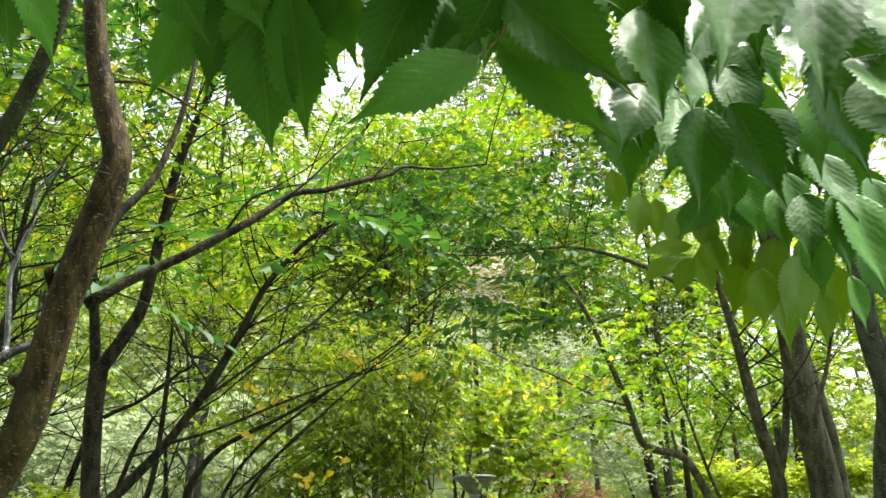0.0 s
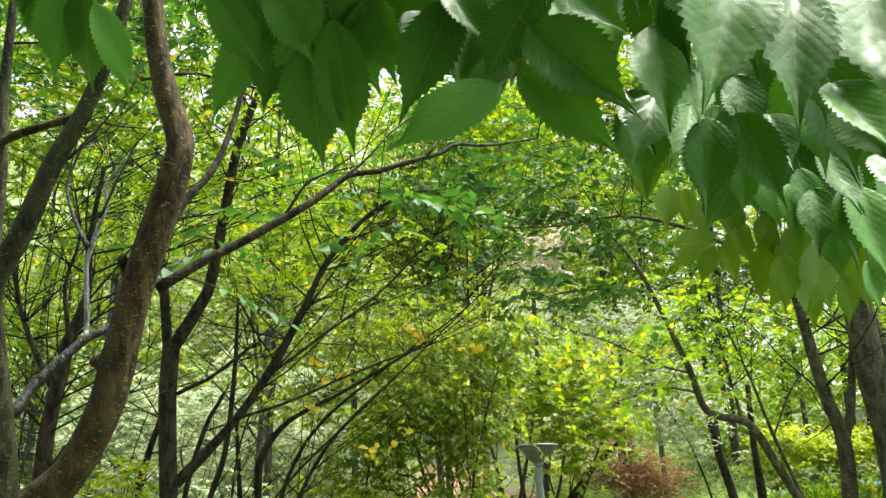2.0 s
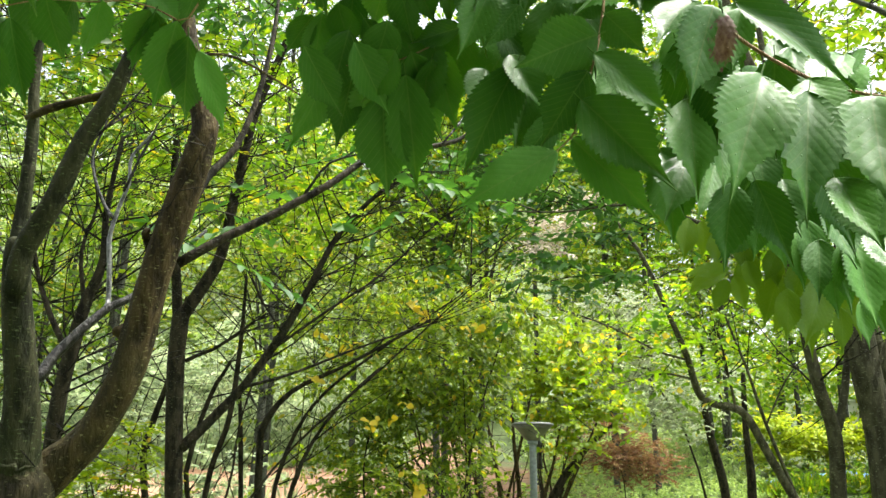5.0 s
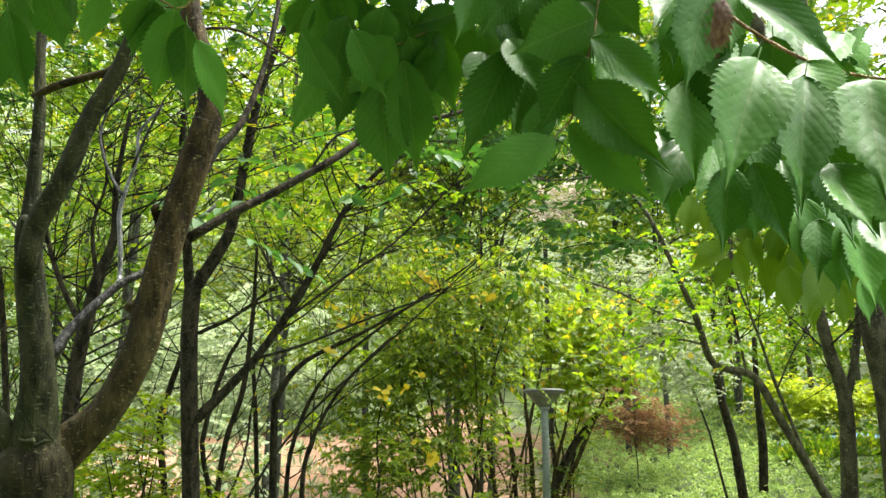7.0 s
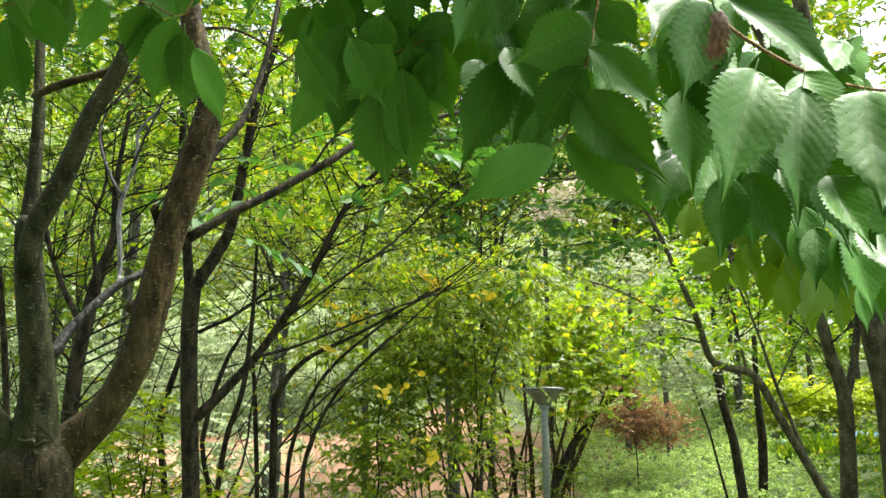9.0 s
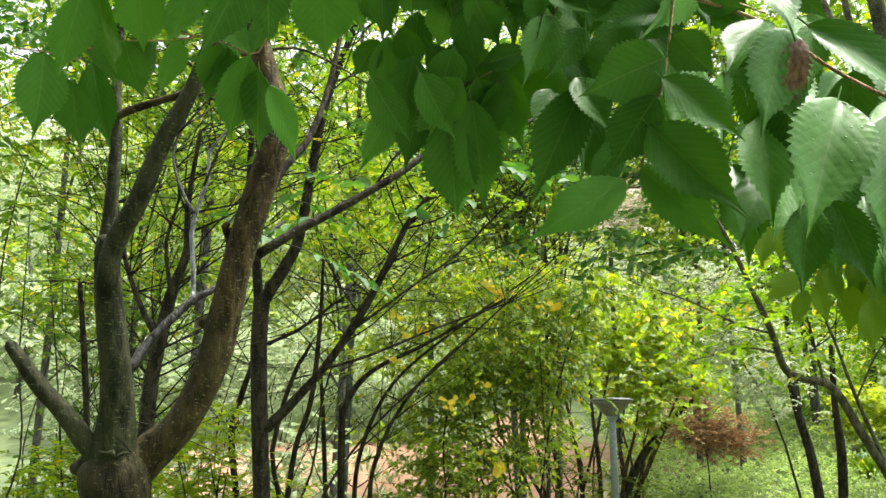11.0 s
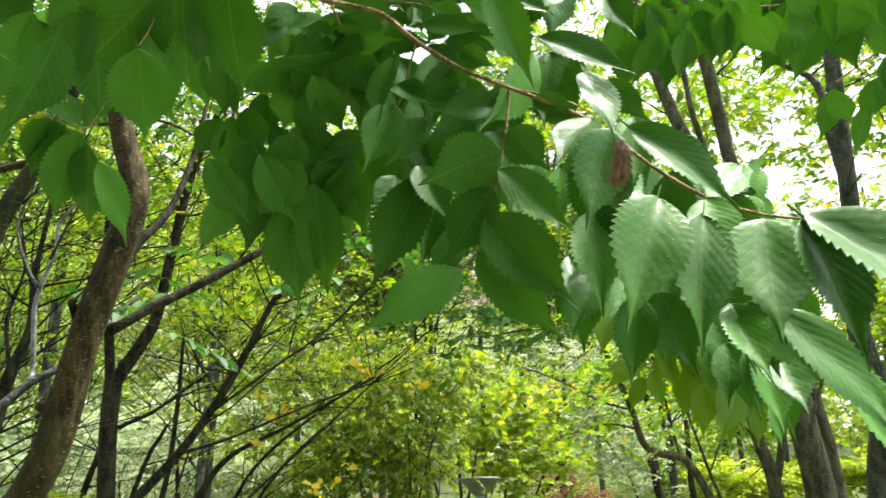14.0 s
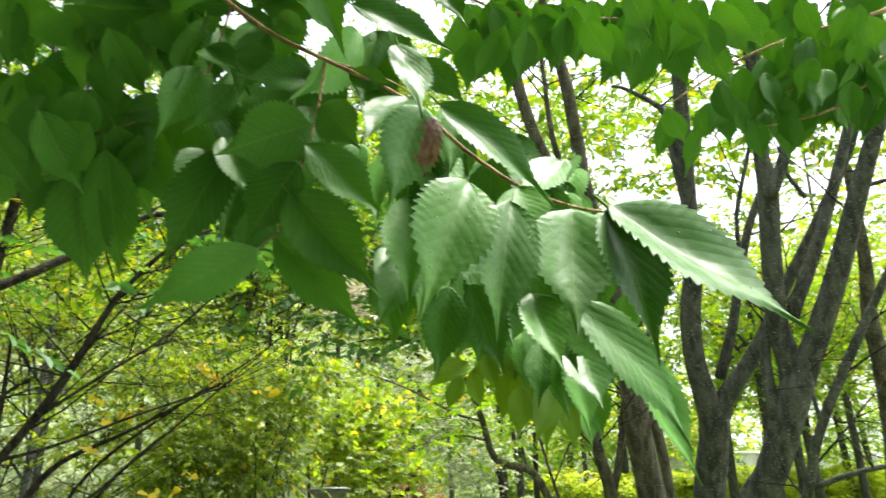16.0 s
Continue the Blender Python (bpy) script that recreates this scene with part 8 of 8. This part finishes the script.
leaf(yard_branch, (0.893, 0.925, 2.31), (0.87, 0.942, 2.245), 0.036, 50, G)
leaf(yard_branch, (0.918, 1.005, 2.209), (0.919, 1.069, 2.18), 0.046, 15, G)
leaf(yard_branch, (0.923, 0.978, 2.192), (0.907, 1.022, 2.122), 0.037, 16, G)
leaf(yard_branch, (1.167, 1.004, 2.356), (1.234, 1.06, 2.307), 0.045, 75, G)
leaf(yard_branch, (1.055, 1.005, 2.285), (1.058, 1.058, 2.243), 0.048, 63, G)
leaf(yard_branch, (1.037, 0.932, 2.169), (1.048, 0.938, 2.09), 0.040, 25, G)
leaf(yard_branch, (1.029, 0.938, 2.261), (1.025, 1, 2.203), 0.036, -5, G)
leaf(yard_branch, (1.021, 0.923, 2.198), (1.039, 0.972, 2.135), 0.035, 46, G)
leaf(yard_branch, (0.952, 1.067, 2.379), (0.926, 1.117, 2.321), 0.039, 5, G)
leaf(yard_branch, (0.994, 0.97, 2.34), (1.056, 1.036, 2.287), 0.038, 65, G)
leaf(yard_branch, (0.887, 1.016, 2.303), (0.923, 1.042, 2.243), 0.041, 74, G)
leaf(high_branch, (0.422, 0.737, 2.06), (0.472, 0.776, 2.027), 0.036, 76, G)
leaf(high_branch, (0.44, 0.818, 2.15), (0.486, 0.855, 2.09), 0.043, 41, G)
leaf(high_branch, (0.355, 0.891, 2.139), (0.375, 0.919, 2.086), 0.043, 57, G)
leaf(high_branch, (0.351, 0.832, 2.136), (0.385, 0.885, 2.091), 0.037, 95, G)
leaf(high_branch, (0.511, 0.76, 2.111), (0.526, 0.827, 2.064), 0.042, 35, G)
leaf(high_branch, (0.335, 0.899, 2.184), (0.391, 0.956, 2.137), 0.045, 41, G)
leaf(high_branch, (0.481, 0.878, 2.226), (0.489, 0.94, 2.164), 0.046, -18, G)
leaf(high_branch, (0.338, 0.805, 2.116), (0.392, 0.858, 2.081), 0.041, 41, G)
leaf(high_branch, (0.337, 0.879, 2.161), (0.372, 0.915, 2.096), 0.039, 91, G)
leaf(high_branch, (0.39, 0.838, 2.169), (0.36, 0.892, 2.124), 0.040, -33, G)
leaf(high_branch, (0.331, 0.932, 2.18), (0.378, 0.963, 2.112), 0.044, 28, G)
leaf(high_branch, (0.444, 0.811, 2.116), (0.471, 0.876, 2.078), 0.038, 93, G)
leaf(high_branch, (0.541, 0.784, 2.149), (0.599, 0.843, 2.118), 0.041, 90, G)
leaf(high_branch, (0.421, 0.758, 2.093), (0.412, 0.804, 2.033), 0.034, 4, G)
leaf(high_branch, (0.53, 0.714, 2.099), (0.582, 0.752, 2.048), 0.033, 108, G)
leaf(high_branch, (0.416, 0.765, 2.081), (0.409, 0.817, 2.042), 0.035, 23, G)
leaf(high_branch, (0.464, 0.713, 2.099), (0.521, 0.768, 2.064), 0.033, 61, G)
leaf(high_branch, (0.494, 0.758, 2.102), (0.531, 0.804, 2.065), 0.039, 37, G)
leaf(high_branch, (0.376, 0.843, 2.155), (0.419, 0.884, 2.094), 0.038, 52, G)
leaf(high_branch, (0.375, 0.791, 2.076), (0.373, 0.827, 2.025), 0.037, -23, G)
